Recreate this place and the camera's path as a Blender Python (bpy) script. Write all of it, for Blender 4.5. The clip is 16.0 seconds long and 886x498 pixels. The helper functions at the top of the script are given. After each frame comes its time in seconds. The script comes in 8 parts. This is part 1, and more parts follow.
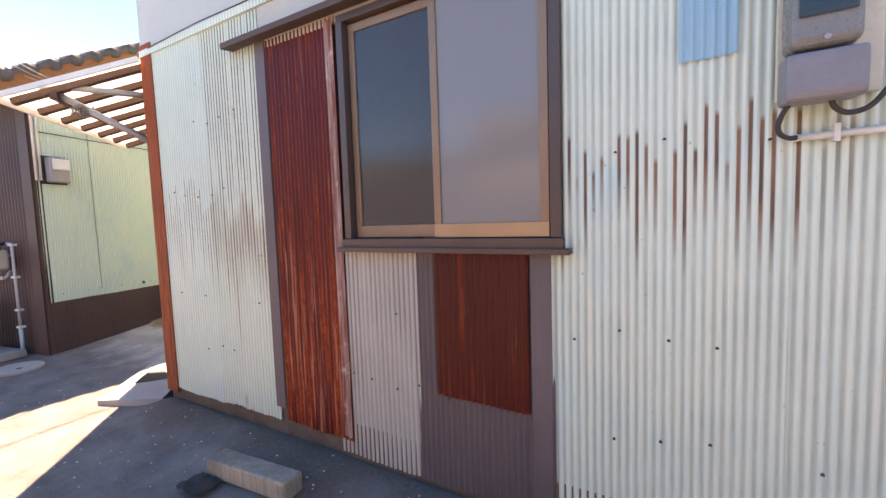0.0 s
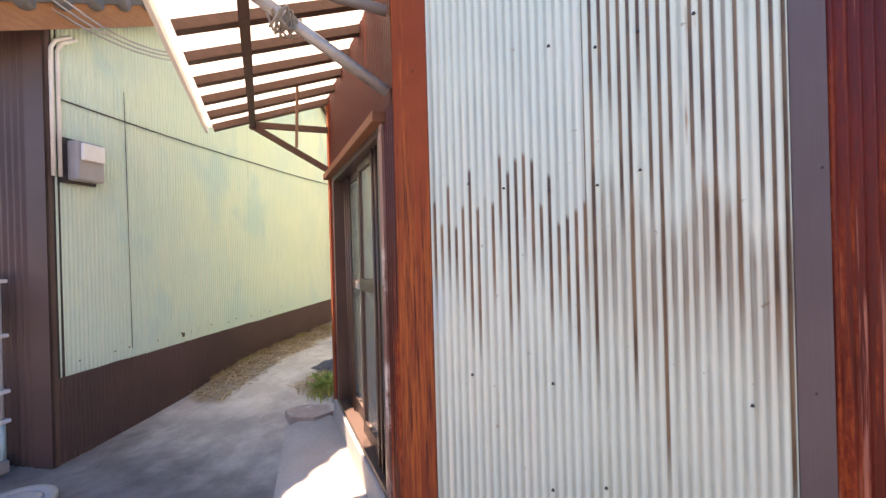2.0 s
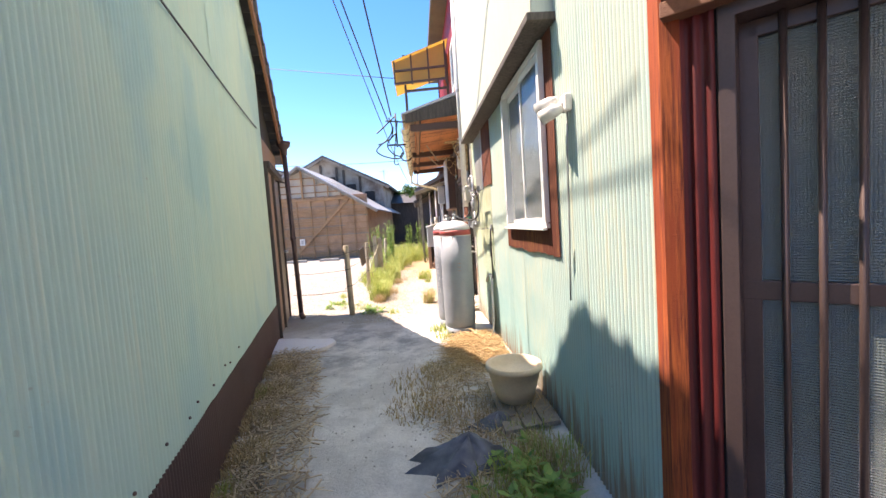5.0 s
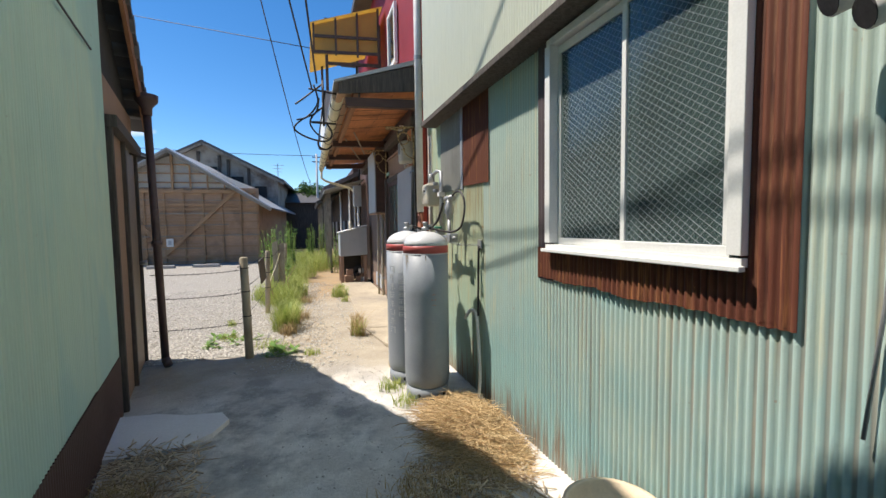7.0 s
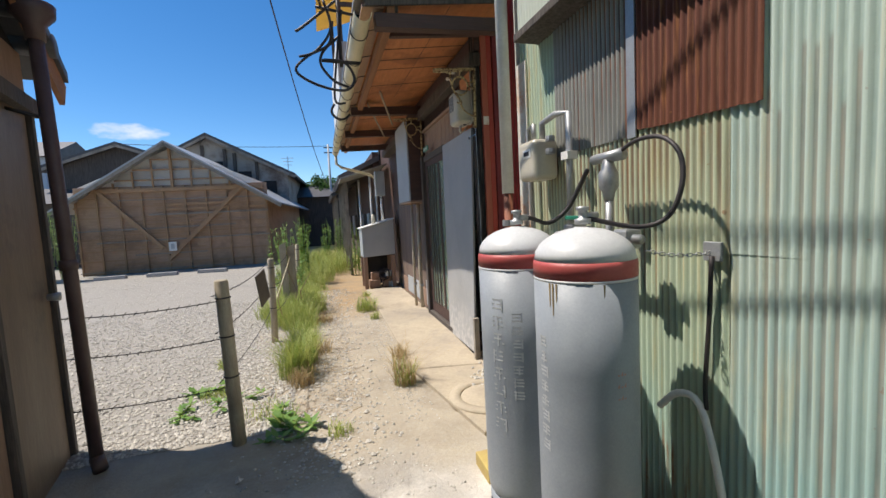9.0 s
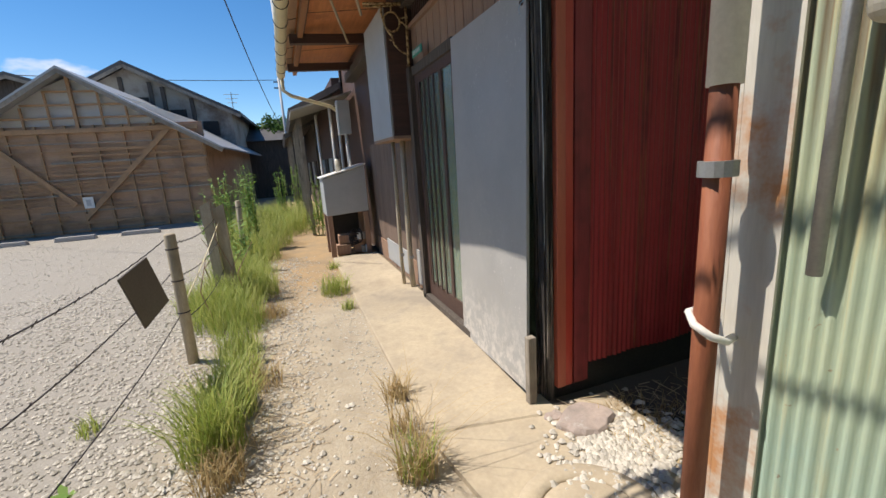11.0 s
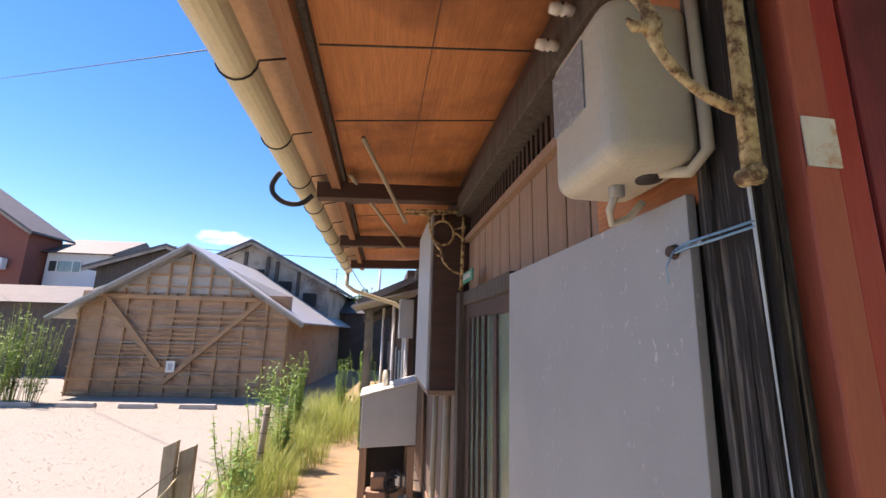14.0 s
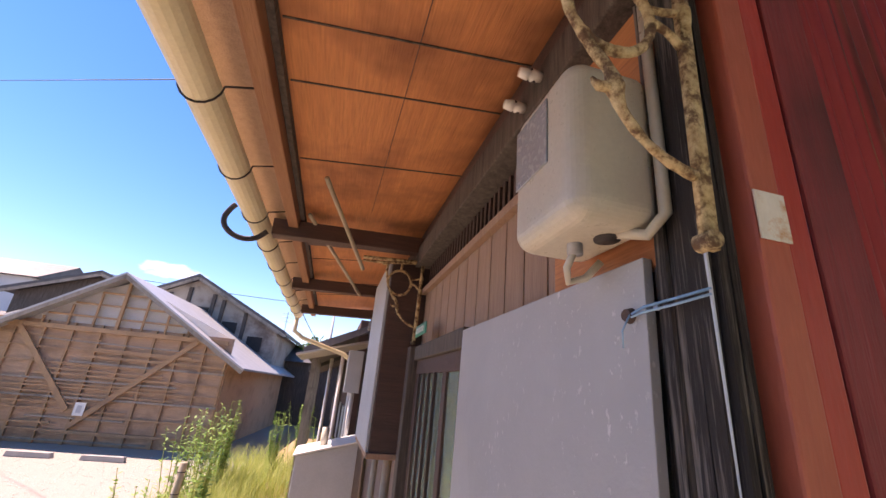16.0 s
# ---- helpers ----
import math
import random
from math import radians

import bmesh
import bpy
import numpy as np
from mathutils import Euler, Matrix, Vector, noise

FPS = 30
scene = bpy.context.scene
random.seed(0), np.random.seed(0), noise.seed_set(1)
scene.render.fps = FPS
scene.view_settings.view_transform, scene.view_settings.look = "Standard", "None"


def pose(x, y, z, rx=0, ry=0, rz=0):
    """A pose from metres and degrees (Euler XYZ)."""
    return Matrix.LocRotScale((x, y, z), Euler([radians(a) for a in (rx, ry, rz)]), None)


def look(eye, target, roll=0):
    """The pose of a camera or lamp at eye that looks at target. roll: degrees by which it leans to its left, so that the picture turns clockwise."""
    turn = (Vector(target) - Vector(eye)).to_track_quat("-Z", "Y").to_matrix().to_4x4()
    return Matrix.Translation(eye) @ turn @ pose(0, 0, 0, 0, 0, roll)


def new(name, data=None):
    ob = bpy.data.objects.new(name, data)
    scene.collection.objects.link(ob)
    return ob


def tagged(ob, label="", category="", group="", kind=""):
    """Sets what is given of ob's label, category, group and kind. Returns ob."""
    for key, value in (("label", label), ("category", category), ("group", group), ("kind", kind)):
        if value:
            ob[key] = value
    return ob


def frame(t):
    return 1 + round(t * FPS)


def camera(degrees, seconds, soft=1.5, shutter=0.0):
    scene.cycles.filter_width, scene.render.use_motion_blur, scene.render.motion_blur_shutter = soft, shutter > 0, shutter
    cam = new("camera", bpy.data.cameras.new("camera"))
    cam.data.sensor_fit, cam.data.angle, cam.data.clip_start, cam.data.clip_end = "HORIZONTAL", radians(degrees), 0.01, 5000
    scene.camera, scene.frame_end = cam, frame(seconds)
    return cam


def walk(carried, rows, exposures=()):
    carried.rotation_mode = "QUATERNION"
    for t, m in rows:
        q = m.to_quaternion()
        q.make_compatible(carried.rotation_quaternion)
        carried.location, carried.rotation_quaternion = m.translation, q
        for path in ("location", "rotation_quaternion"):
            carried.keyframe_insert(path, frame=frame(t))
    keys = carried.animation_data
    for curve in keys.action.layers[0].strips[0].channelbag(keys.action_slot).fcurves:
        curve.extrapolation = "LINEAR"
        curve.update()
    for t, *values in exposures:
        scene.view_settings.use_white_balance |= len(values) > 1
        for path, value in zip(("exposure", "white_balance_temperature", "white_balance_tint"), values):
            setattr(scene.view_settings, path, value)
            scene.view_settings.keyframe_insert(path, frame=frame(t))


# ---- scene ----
cam = camera(94.7, 16.0)
METRES, EYE, TILT, LEAN, TURN = 14.0, 1.5, 0.0, 0.0, 29.9
ROWS = [
    (0.0, 0.0, 0.0, 0.0, -0.14, -4.22, 1.89),
    (0.5, -0.0443, 0.0258, 0.0, -1.75, -4.54, 2.76),
    (1.0, -0.0913, 0.0542, -0.0011, -3.5, -6.23, -0.15),
    (1.5, -0.1321, 0.0831, -0.0007, -4.24, -6.23, 2.46),
    (2.0, -0.1731, 0.1118, 0.0006, -8.07, -0.05, 1.55),
    (2.5, -0.2086, 0.1429, 0.001, -9.04, -4.66, 5.31),
    (3.0, -0.2411, 0.1764, 0.0002, -11.13, -1.71, 0.47),
    (3.5, -0.2624, 0.2153, 0.0002, -22.64, -7.09, -0.49),
    (4.0, -0.28, 0.2522, 0.0026, -31.11, -5.35, 4.32),
    (4.5, -0.2969, 0.2869, 0.003, -36.62, -5.91, 1.57),
    (5.0, -0.304, 0.3194, 0.0026, -33.42, -3.68, 3.83),
    (7.5, -0.2604, 0.4658, 0.009, -49.95, -3.81, 0.37),
    (8.0, -0.2419, 0.4945, 0.0099, -45.68, -7.25, 2.87),
    (8.5, -0.2255, 0.5265, 0.0105, -48.88, -6.22, 0.64),
    (9.0, -0.2081, 0.5571, 0.009, -46.4, -4.73, 3.06),
    (11.5, -0.1136, 0.6837, 0.0085, -51.72, -17.95, 2.93),
    (12.0, -0.096, 0.7, 0.0049, -46.36, -23.23, 4.22),
    (12.5, -0.0715, 0.7092, 0.0106, -46.81, -24.16, 7.35),
    (13.0, -0.0533, 0.7198, 0.0228, -49.96, -15.91, 6.78),
    (13.5, -0.0451, 0.7258, 0.0384, -44.58, -1.1, 0.25),
    (14.0, -0.038, 0.7186, 0.0505, -38.3, 11.62, -1.43),
    (14.5, -0.0381, 0.7169, 0.0528, -38.89, 18.71, -4.16),
    (15.0, -0.0383, 0.7155, 0.053, -40.3, 22.15, -4.77),
    (15.5, -0.0367, 0.7187, 0.052, -41.21, 21.68, -4.77),
    (16.0, -0.0343, 0.7208, 0.0504, -44.92, 19.61, -4.92),
]
EXPOSURES = [(0.0, 2.52, 10800, 32), (1.6, 2.5, 10500, 34), (2.5, 2.42, 9500, 31), (3.3, 2.5, 8600, 32), (4.3, 2.25, 7700, 32), (5.2, 1.6, 7500, 22), (7.3, 0.52, 6700, 12), (9.2, 0.4, 6700, 12),
             (11.3, 0.4, 7000, 12), (12.8, 0.45, 7000, 13), (13.6, 0.98, 7200, 18), (14.2, 1.25, 7500, 31), (15.3, 1.35, 7500, 40), (16.0, 1.4, 7900, 38)]
walk(cam, [(t, pose(0, 0, EYE, TILT, LEAN, TURN) @ pose(METRES * x, METRES * y, METRES * z, 90 + pitch, roll, yaw)) for t, x, y, z, yaw, pitch, roll in ROWS], EXPOSURES)

# ---- sky and sun ----
SUN_TO = Vector((0.447, -0.18, -0.876)).normalized()
world = bpy.data.worlds.new("sky")
scene.world = world
world.use_nodes = True
wn = world.node_tree.nodes
sky = wn.new("ShaderNodeTexSky")
sky.sky_type, sky.sun_disc = "NISHITA", False
sky.sun_elevation, sky.sun_rotation = radians(61), math.atan2(-SUN_TO.x, -SUN_TO.y)
sky.air_density, sky.dust_density, sky.ozone_density = 0.8, 0.0, 2.0
tone = wn.new("ShaderNodeHueSaturation")
tone.inputs["Saturation"].default_value = 1.32
world.node_tree.links.new(sky.outputs[0], tone.inputs["Color"])
world.node_tree.links.new(tone.outputs[0], wn["Background"].inputs[0])
wn["Background"].inputs[1].default_value = 0.125
sun = new("sun", bpy.data.lights.new("sun", "SUN"))
sun.data.energy, sun.data.angle, sun.data.color = 4.7, radians(0.53), (1.0, 0.95, 0.87)
sun.matrix_world = look((0, 0, 30), Vector((0, 0, 30)) + SUN_TO)

# ---- materials ----
def shader(name):
    m = bpy.data.materials.new(name)
    m.use_nodes = True
    nt = m.node_tree
    return m, nt, nt.nodes["Principled BSDF"]


class Net:
    """Short hand for building node trees."""
    def __init__(self, nt):
        self.nt = nt
        self.co = self.node("ShaderNodeTexCoord").outputs["Object"]

    def node(self, kind):
        return self.nt.nodes.new(kind)

    def set(self, sock, v):
        if isinstance(v, bpy.types.NodeSocket):
            self.nt.links.new(v, sock)
        else:
            sock.default_value = (*v, 1) if isinstance(v, tuple) and len(v) == 3 and len(sock.default_value) == 4 else v

    def scaled(self, s):
        n = self.node("ShaderNodeMapping")
        self.set(n.inputs[0], self.co)
        n.inputs["Scale"].default_value = s
        return n.outputs[0]

    def noise(self, scale, detail=4, rough=0.6, stretch=None):
        n = self.node("ShaderNodeTexNoise")
        self.set(n.inputs["Vector"], self.scaled(stretch) if stretch else self.co)
        n.inputs["Scale"].default_value, n.inputs["Detail"].default_value, n.inputs["Roughness"].default_value = scale, detail, rough
        return n.outputs[0]

    def math(self, op, a, b=0.0, c=0.0):
        n = self.node("ShaderNodeMath")
        n.operation = op
        for s, v in zip(n.inputs, (a, b, c)):
            self.set(s, v)
        return n.outputs[0]

    def step(self, v, lo, hi, a=0.0, b=1.0):
        n = self.node("ShaderNodeMapRange")
        for s, x in zip(n.inputs, (v, lo, hi, a, b)):
            self.set(s, x)
        return n.outputs[0]

    def mix(self, f, a, b):
        n = self.node("ShaderNodeMix")
        n.data_type = "RGBA"
        self.set(n.inputs[0], f), self.set(n.inputs[6], a), self.set(n.inputs[7], b)
        return n.outputs[2]

    def axis(self, k):
        n = self.node("ShaderNodeSeparateXYZ")
        self.set(n.inputs[0], self.co)
        return n.outputs[k]

    def bump(self, h, strength, dist=0.01):
        n = self.node("ShaderNodeBump")
        self.set(n.inputs["Height"], h)
        n.inputs["Strength"].default_value, n.inputs["Distance"].default_value = strength, dist
        return n.outputs[0]


def plain(name, a, b, scale=6.0, rough=0.75, metal=0.0, bump=0.3, fine=80.0, stretch=None, dirt=None, dirt_at=0.62, each=0.0):
    """A surface of two tones with fine grain, and dirt blotches if asked; each: how far single pieces differ."""
    m, nt, p = shader(name)
    n = Net(nt)
    col = n.mix(n.step(n.noise(scale, 5, 0.65, stretch), 0.35, 0.68), a, b)
    g = n.noise(fine, 3, 0.6, stretch)
    col = n.mix(n.step(g, 0.3, 0.7, 0.0, 0.22), col, tuple(v * 0.55 for v in a))
    if dirt:
        col = n.mix(n.step(n.noise(scale * 0.5, 6, 0.7), dirt_at, dirt_at + 0.12, 0.0, 0.85), col, dirt)
    if each:
        o = n.node("ShaderNodeObjectInfo").outputs["Random"]
        col = n.mix(n.step(o, 0.0, 1.0, 0.0, each), col, tuple(v * 0.45 for v in a))
    n.set(p.inputs["Base Color"], col)
    n.set(p.inputs["Roughness"], n.step(g, 0.2, 0.8, max(0.05, rough - 0.1), min(1.0, rough + 0.1)))
    p.inputs["Metallic"].default_value = metal
    n.set(p.inputs["Normal"], n.bump(g, bump, 0.004))
    return m


def tin(name, paint, paint2, axis=0, rust=0.35, grooves=0.0, band=(0.9, 2.0), stain=None, low=None, deep=(0.10, 0.025, 0.012), orange=(0.42, 0.13, 0.035), rough=0.45, pale=None, blue=None, bare=0.42):
    """Painted corrugated iron: vertical rust runs, rust lines in the valleys inside a band of heights, faded and repainted patches."""
    m, nt, p = shader(name)
    n = Net(nt)
    base = n.mix(n.step(n.noise(1.1, 4, 0.6), 0.38, 0.66), paint, paint2)
    streak = n.noise(9.0, 4, 0.62, (3.2, 3.2, 0.16))
    fine = n.noise(30.0, 4, 0.7, (3.0, 3.0, 0.12))
    big = n.noise(1.6, 4, 0.62, (1.0, 1.0, 0.6))
    if pale:
        base = n.mix(n.step(streak, 0.52, 0.7, 0.0, 0.8), base, pale)
    if blue:
        base = n.mix(n.step(n.noise(1.9, 3, 0.5, (0.8, 0.8, 0.5)), 0.56, 0.64, 0.0, 0.55), base, blue)
    base = n.mix(n.step(fine, 0.35, 0.75, 0.0, 0.25), base, tuple(v * 0.6 for v in paint))
    if low:
        zz = n.math("ADD", n.axis(2), n.step(n.noise(2.2, 4, 0.6), 0.25, 0.75, -0.5, 0.5))
        base = n.mix(n.step(zz, 1.15, 0.55, 0.0, 0.6), base, low)
        edge = n.math("ADD", n.axis(2), n.step(streak, 0.3, 0.7, 0.22, -0.22))
        base = n.mix(n.step(edge, 0.42, 0.20, 0.0, 0.75), base, (0.24, 0.115, 0.055))
    if stain:
        zz = n.math("ADD", n.axis(2), n.step(n.noise(3.0, 3, 0.6, (2.0, 2.0, 0.0)), 0.2, 0.8, -0.3, 0.3))
        near = n.math("MULTIPLY", n.step(zz, stain - 0.42, stain - 0.08), n.step(zz, stain + 0.24, stain + 0.12))
        dip = n.step(n.math("SINE", n.math("MULTIPLY", n.axis(axis), 2 * math.pi / 0.032)), 0.6, -0.3, 0.2, 1.0)
        base = n.mix(n.math("MULTIPLY", n.math("MULTIPLY", near, dip), n.step(streak, 0.34, 0.56, 0.25, 0.95)), base, (0.24, 0.13, 0.07))
    rusty = n.mix(n.step(fine, 0.36, 0.62), deep, orange)
    f = n.step(n.math("ADD", n.math("MULTIPLY", streak, 0.55), n.math("MULTIPLY", big, 0.6)), 0.86 - rust * 0.62, 0.96 - rust * 0.62)
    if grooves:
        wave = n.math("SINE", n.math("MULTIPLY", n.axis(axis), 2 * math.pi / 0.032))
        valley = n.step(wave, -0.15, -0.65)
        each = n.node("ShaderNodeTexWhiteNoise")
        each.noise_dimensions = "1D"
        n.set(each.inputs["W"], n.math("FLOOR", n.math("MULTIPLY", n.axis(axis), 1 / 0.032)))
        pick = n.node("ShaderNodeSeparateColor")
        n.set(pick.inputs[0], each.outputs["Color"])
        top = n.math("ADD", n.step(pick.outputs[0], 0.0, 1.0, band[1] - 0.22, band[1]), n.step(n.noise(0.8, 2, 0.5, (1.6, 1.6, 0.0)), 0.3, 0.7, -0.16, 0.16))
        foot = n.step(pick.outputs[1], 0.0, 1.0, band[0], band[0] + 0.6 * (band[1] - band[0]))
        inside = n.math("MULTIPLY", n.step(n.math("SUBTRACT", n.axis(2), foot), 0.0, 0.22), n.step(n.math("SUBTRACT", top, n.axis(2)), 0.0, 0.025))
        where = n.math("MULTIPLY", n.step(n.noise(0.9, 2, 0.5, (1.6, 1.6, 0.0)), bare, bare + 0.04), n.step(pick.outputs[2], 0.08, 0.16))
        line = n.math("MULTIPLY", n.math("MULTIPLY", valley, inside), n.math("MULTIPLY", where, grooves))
        # Valleys toned darker: grime, strengthened to paint in the corrugation's shade.
        grime_shade = n.math("MULTIPLY", n.step(wave, 0.3, -0.8), n.step(n.noise(3.0, 4, 0.65), 0.3, 0.7, 0.3, 0.75))
        base = n.mix(grime_shade, base, tuple(v * 0.5 for v in paint2))
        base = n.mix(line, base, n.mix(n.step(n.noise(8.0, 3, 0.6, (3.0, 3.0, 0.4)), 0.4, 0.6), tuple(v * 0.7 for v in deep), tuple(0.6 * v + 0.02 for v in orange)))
    spots = n.step(n.noise(26.0, 2, 0.5), 0.74, 0.78)
    f = n.math("MAXIMUM", f, n.math("MULTIPLY", spots, min(1.0, rust * 2)))
    n.set(p.inputs["Base Color"], n.mix(f, base, rusty))
    n.set(p.inputs["Roughness"], n.step(f, 0.0, 1.0, rough, 0.88))
    p.inputs["Specular IOR Level"].default_value = 0.4
    n.set(p.inputs["Normal"], n.bump(n.math("ADD", n.noise(120.0, 3, 0.6), n.math("MULTIPLY", f, 0.8)), 0.25, 0.003))
    return m


def timber(name, a, b, axis=2, rough=0.8, scale=7.0, dark=None):
    s = [5.0, 5.0, 5.0]
    s[axis] = 0.28
    m, nt, p = shader(name)
    n = Net(nt)
    g = n.noise(scale, 6, 0.7, tuple(s))
    f = n.noise(scale * 7, 3, 0.6, tuple(s))
    col = n.mix(n.step(g, 0.32, 0.68), a, b)
    col = n.mix(n.step(f, 0.4, 0.75, 0.0, 0.45), col, tuple(v * 0.45 for v in a))
    if dark:
        col = n.mix(n.step(n.noise(1.7, 4, 0.65), 0.5, 0.68, 0.0, 0.85), col, dark)
    n.set(p.inputs["Base Color"], col)
    p.inputs["Roughness"].default_value = rough
    n.set(p.inputs["Normal"], n.bump(n.math("ADD", g, f), 0.45, 0.006))
    return m


def glazing(name, tint, rough, pattern=0.0, through_it=1.0, size=120.0):
    m, nt, p = shader(name)
    n = Net(nt)
    p.inputs["Base Color"].default_value = (*tint, 1)
    p.inputs["Roughness"].default_value = rough
    p.inputs["Transmission Weight"].default_value = through_it
    p.inputs["IOR"].default_value = 1.48
    if pattern:
        w = n.node("ShaderNodeTexVoronoi")
        n.set(w.inputs["Vector"], n.co)
        w.inputs["Scale"].default_value = size
        n.set(p.inputs["Normal"], n.bump(w.outputs["Distance"], pattern, 0.004))
    return m


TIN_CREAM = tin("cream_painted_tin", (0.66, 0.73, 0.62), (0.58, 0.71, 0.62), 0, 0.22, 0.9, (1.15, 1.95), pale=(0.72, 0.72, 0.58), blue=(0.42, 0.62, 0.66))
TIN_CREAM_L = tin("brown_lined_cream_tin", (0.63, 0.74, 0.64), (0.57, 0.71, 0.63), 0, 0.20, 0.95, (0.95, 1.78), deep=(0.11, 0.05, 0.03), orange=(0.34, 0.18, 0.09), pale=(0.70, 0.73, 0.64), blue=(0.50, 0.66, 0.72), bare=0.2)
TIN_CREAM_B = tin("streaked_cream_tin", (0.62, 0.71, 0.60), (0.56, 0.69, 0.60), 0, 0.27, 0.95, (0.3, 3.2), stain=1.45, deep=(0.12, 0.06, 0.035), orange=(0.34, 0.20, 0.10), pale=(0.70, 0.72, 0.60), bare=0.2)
def rust_red(name, runs=0.0, tone=1.0):
    """Old red-lead painted iron: deep maroon with glossy film, orange and pinkish runs that thicken downwards."""
    m, nt, p = shader(name)
    n = Net(nt)
    z = n.axis(2)
    soft = n.noise(1.4, 4, 0.6, (1.0, 1.0, 0.5))
    run = n.noise(5.0, 5, 0.62, (4.5, 4.5, 0.22))
    thin = n.noise(11.0, 4, 0.6, (5.0, 5.0, 0.12))
    grain = n.noise(60.0, 4, 0.7, (1.0, 1.0, 0.35))
    col = n.mix(n.step(soft, 0.36, 0.66), tuple(v * tone for v in (0.11, 0.011, 0.008)), tuple(v * tone for v in (0.20, 0.018, 0.010)))
    col = n.mix(n.step(grain, 0.35, 0.7, 0.0, 0.5), col, (0.05, 0.008, 0.007))
    low = n.step(n.math("ADD", z, n.step(soft, 0.3, 0.7, -0.7, 0.7)), 2.2, 0.6, -0.06, 0.09)
    f = n.step(n.math("ADD", run, low), 0.56 - runs, 0.68 - runs)
    col = n.mix(n.math("MULTIPLY", f, 0.85), col, n.mix(n.step(grain, 0.38, 0.62), (0.20, 0.024, 0.009), (0.40, 0.075, 0.02)))
    g = n.step(n.math("ADD", thin, n.math("MULTIPLY", low, 0.6)), 0.64 - runs, 0.72 - runs)
    col = n.mix(n.math("MULTIPLY", g, 0.7), col, (0.50, 0.19, 0.13))
    n.set(p.inputs["Base Color"], col)
    n.set(p.inputs["Roughness"], n.step(n.math("MAXIMUM", f, g), 0.0, 1.0, 0.42, 0.8))
    p.inputs["Specular IOR Level"].default_value = 0.25
    n.set(p.inputs["Normal"], n.bump(n.math("ADD", n.noise(110.0, 3, 0.6), f), 0.3, 0.003))
    return m


TIN_RUST = rust_red("rust_red_tin", 0.02)
TIN_RUST_DEEP = rust_red("deep_maroon_tin", -0.05, 0.55)
TIN_PEELING = rust_red("peeling_maroon_tin", 0.0, 0.42)
TIN_BLEACHED = tin("bleached_galvanised_tin", (0.42, 0.40, 0.36), (0.50, 0.48, 0.43), 0, 0.12, 0.5, (0.2, 1.6), deep=(0.16, 0.12, 0.09), orange=(0.30, 0.22, 0.15), rough=0.6)
TIN_PLUM = tin("plum_brown_tin", (0.105, 0.08, 0.085), (0.14, 0.105, 0.11), 0, 0.08, rough=0.55)
TIN_GREEN = tin("pale_green_tin", (0.58, 0.71, 0.57), (0.50, 0.67, 0.58), 1, 0.12, rough=0.5, low=(0.44, 0.63, 0.60), pale=(0.64, 0.72, 0.58), blue=(0.34, 0.57, 0.57))
TIN_GREEN_W = tin("weathered_green_tin", (0.49, 0.585, 0.51), (0.41, 0.555, 0.515), 1, 0.18, 0.35, (0.0, 2.0), low=(0.24, 0.47, 0.48), pale=(0.60, 0.58, 0.40), blue=(0.30, 0.52, 0.54))
TIN_YELLOWED = tin("yellowed_green_tin", (0.53, 0.57, 0.38), (0.45, 0.57, 0.44), 1, 0.28, 0.5, (0.9, 2.1), stain=1.85, low=(0.30, 0.50, 0.47), pale=(0.62, 0.50, 0.24))
TIN_GREY = tin("grey_galvanised_tin", (0.20, 0.20, 0.185), (0.33, 0.33, 0.30), 1, 0.26, 0.8, (1.4, 3.0), rough=0.55)
TIN_RUST_Y = tin("rusted_tin_patch", (0.17, 0.055, 0.028), (0.12, 0.032, 0.018), 1, 0.40, 0.5, (0.0, 3.0), deep=(0.06, 0.018, 0.011), orange=(0.40, 0.16, 0.06), rough=0.75)
TIN_UPPER = tin("cream_upper_tin", (0.62, 0.64, 0.52), (0.58, 0.62, 0.53), 1, 0.06, rough=0.5)
TIN_RED = tin("dark_red_tin", (0.40, 0.036, 0.042), (0.32, 0.027, 0.033), 0, 0.08, 0.5, (0.0, 3.5), deep=(0.08, 0.02, 0.02), rough=0.5, pale=(0.40, 0.05, 0.05))
TIN_BROWN = tin("brown_tin_plinth", (0.075, 0.045, 0.043), (0.105, 0.062, 0.058), 1, 0.06, rough=0.55)
RUST_ORANGE = tin("bright_orange_rust", (0.32, 0.058, 0.014), (0.20, 0.032, 0.011), 0, 0.54, deep=(0.09, 0.016, 0.009), orange=(0.40, 0.095, 0.022), rough=0.8)
TIN_MAROON = tin("maroon_tin", (0.17, 0.022, 0.020), (0.11, 0.015, 0.014), 0, 0.22, 0.6, (0.0, 3.5), deep=(0.05, 0.010, 0.008), orange=(0.30, 0.06, 0.022), rough=0.5)
TERRACOTTA = plain("weathered_terracotta_paint", (0.55, 0.145, 0.085), (0.46, 0.10, 0.06), 4.0, 0.5, 0.0, 0.25, 70, (2, 2, 0.3), (0.34, 0.06, 0.04), 0.58)
RED_BATTEN = timber("red_stained_batten", (0.33, 0.045, 0.048), (0.23, 0.03, 0.034), 2, 0.65, 5.0, (0.11, 0.02, 0.02))
BRICK_TRIM = plain("brick_red_paint", (0.56, 0.065, 0.042), (0.44, 0.048, 0.034), 5.0, 0.42, 0.0, 0.25, 70, (2, 2, 0.3), (0.62, 0.30, 0.14), 0.70)
ALU = plain("bronze_aluminium", (0.105, 0.070, 0.062), (0.085, 0.057, 0.05), 3.0, 0.42, 0.35, 0.1, 120)
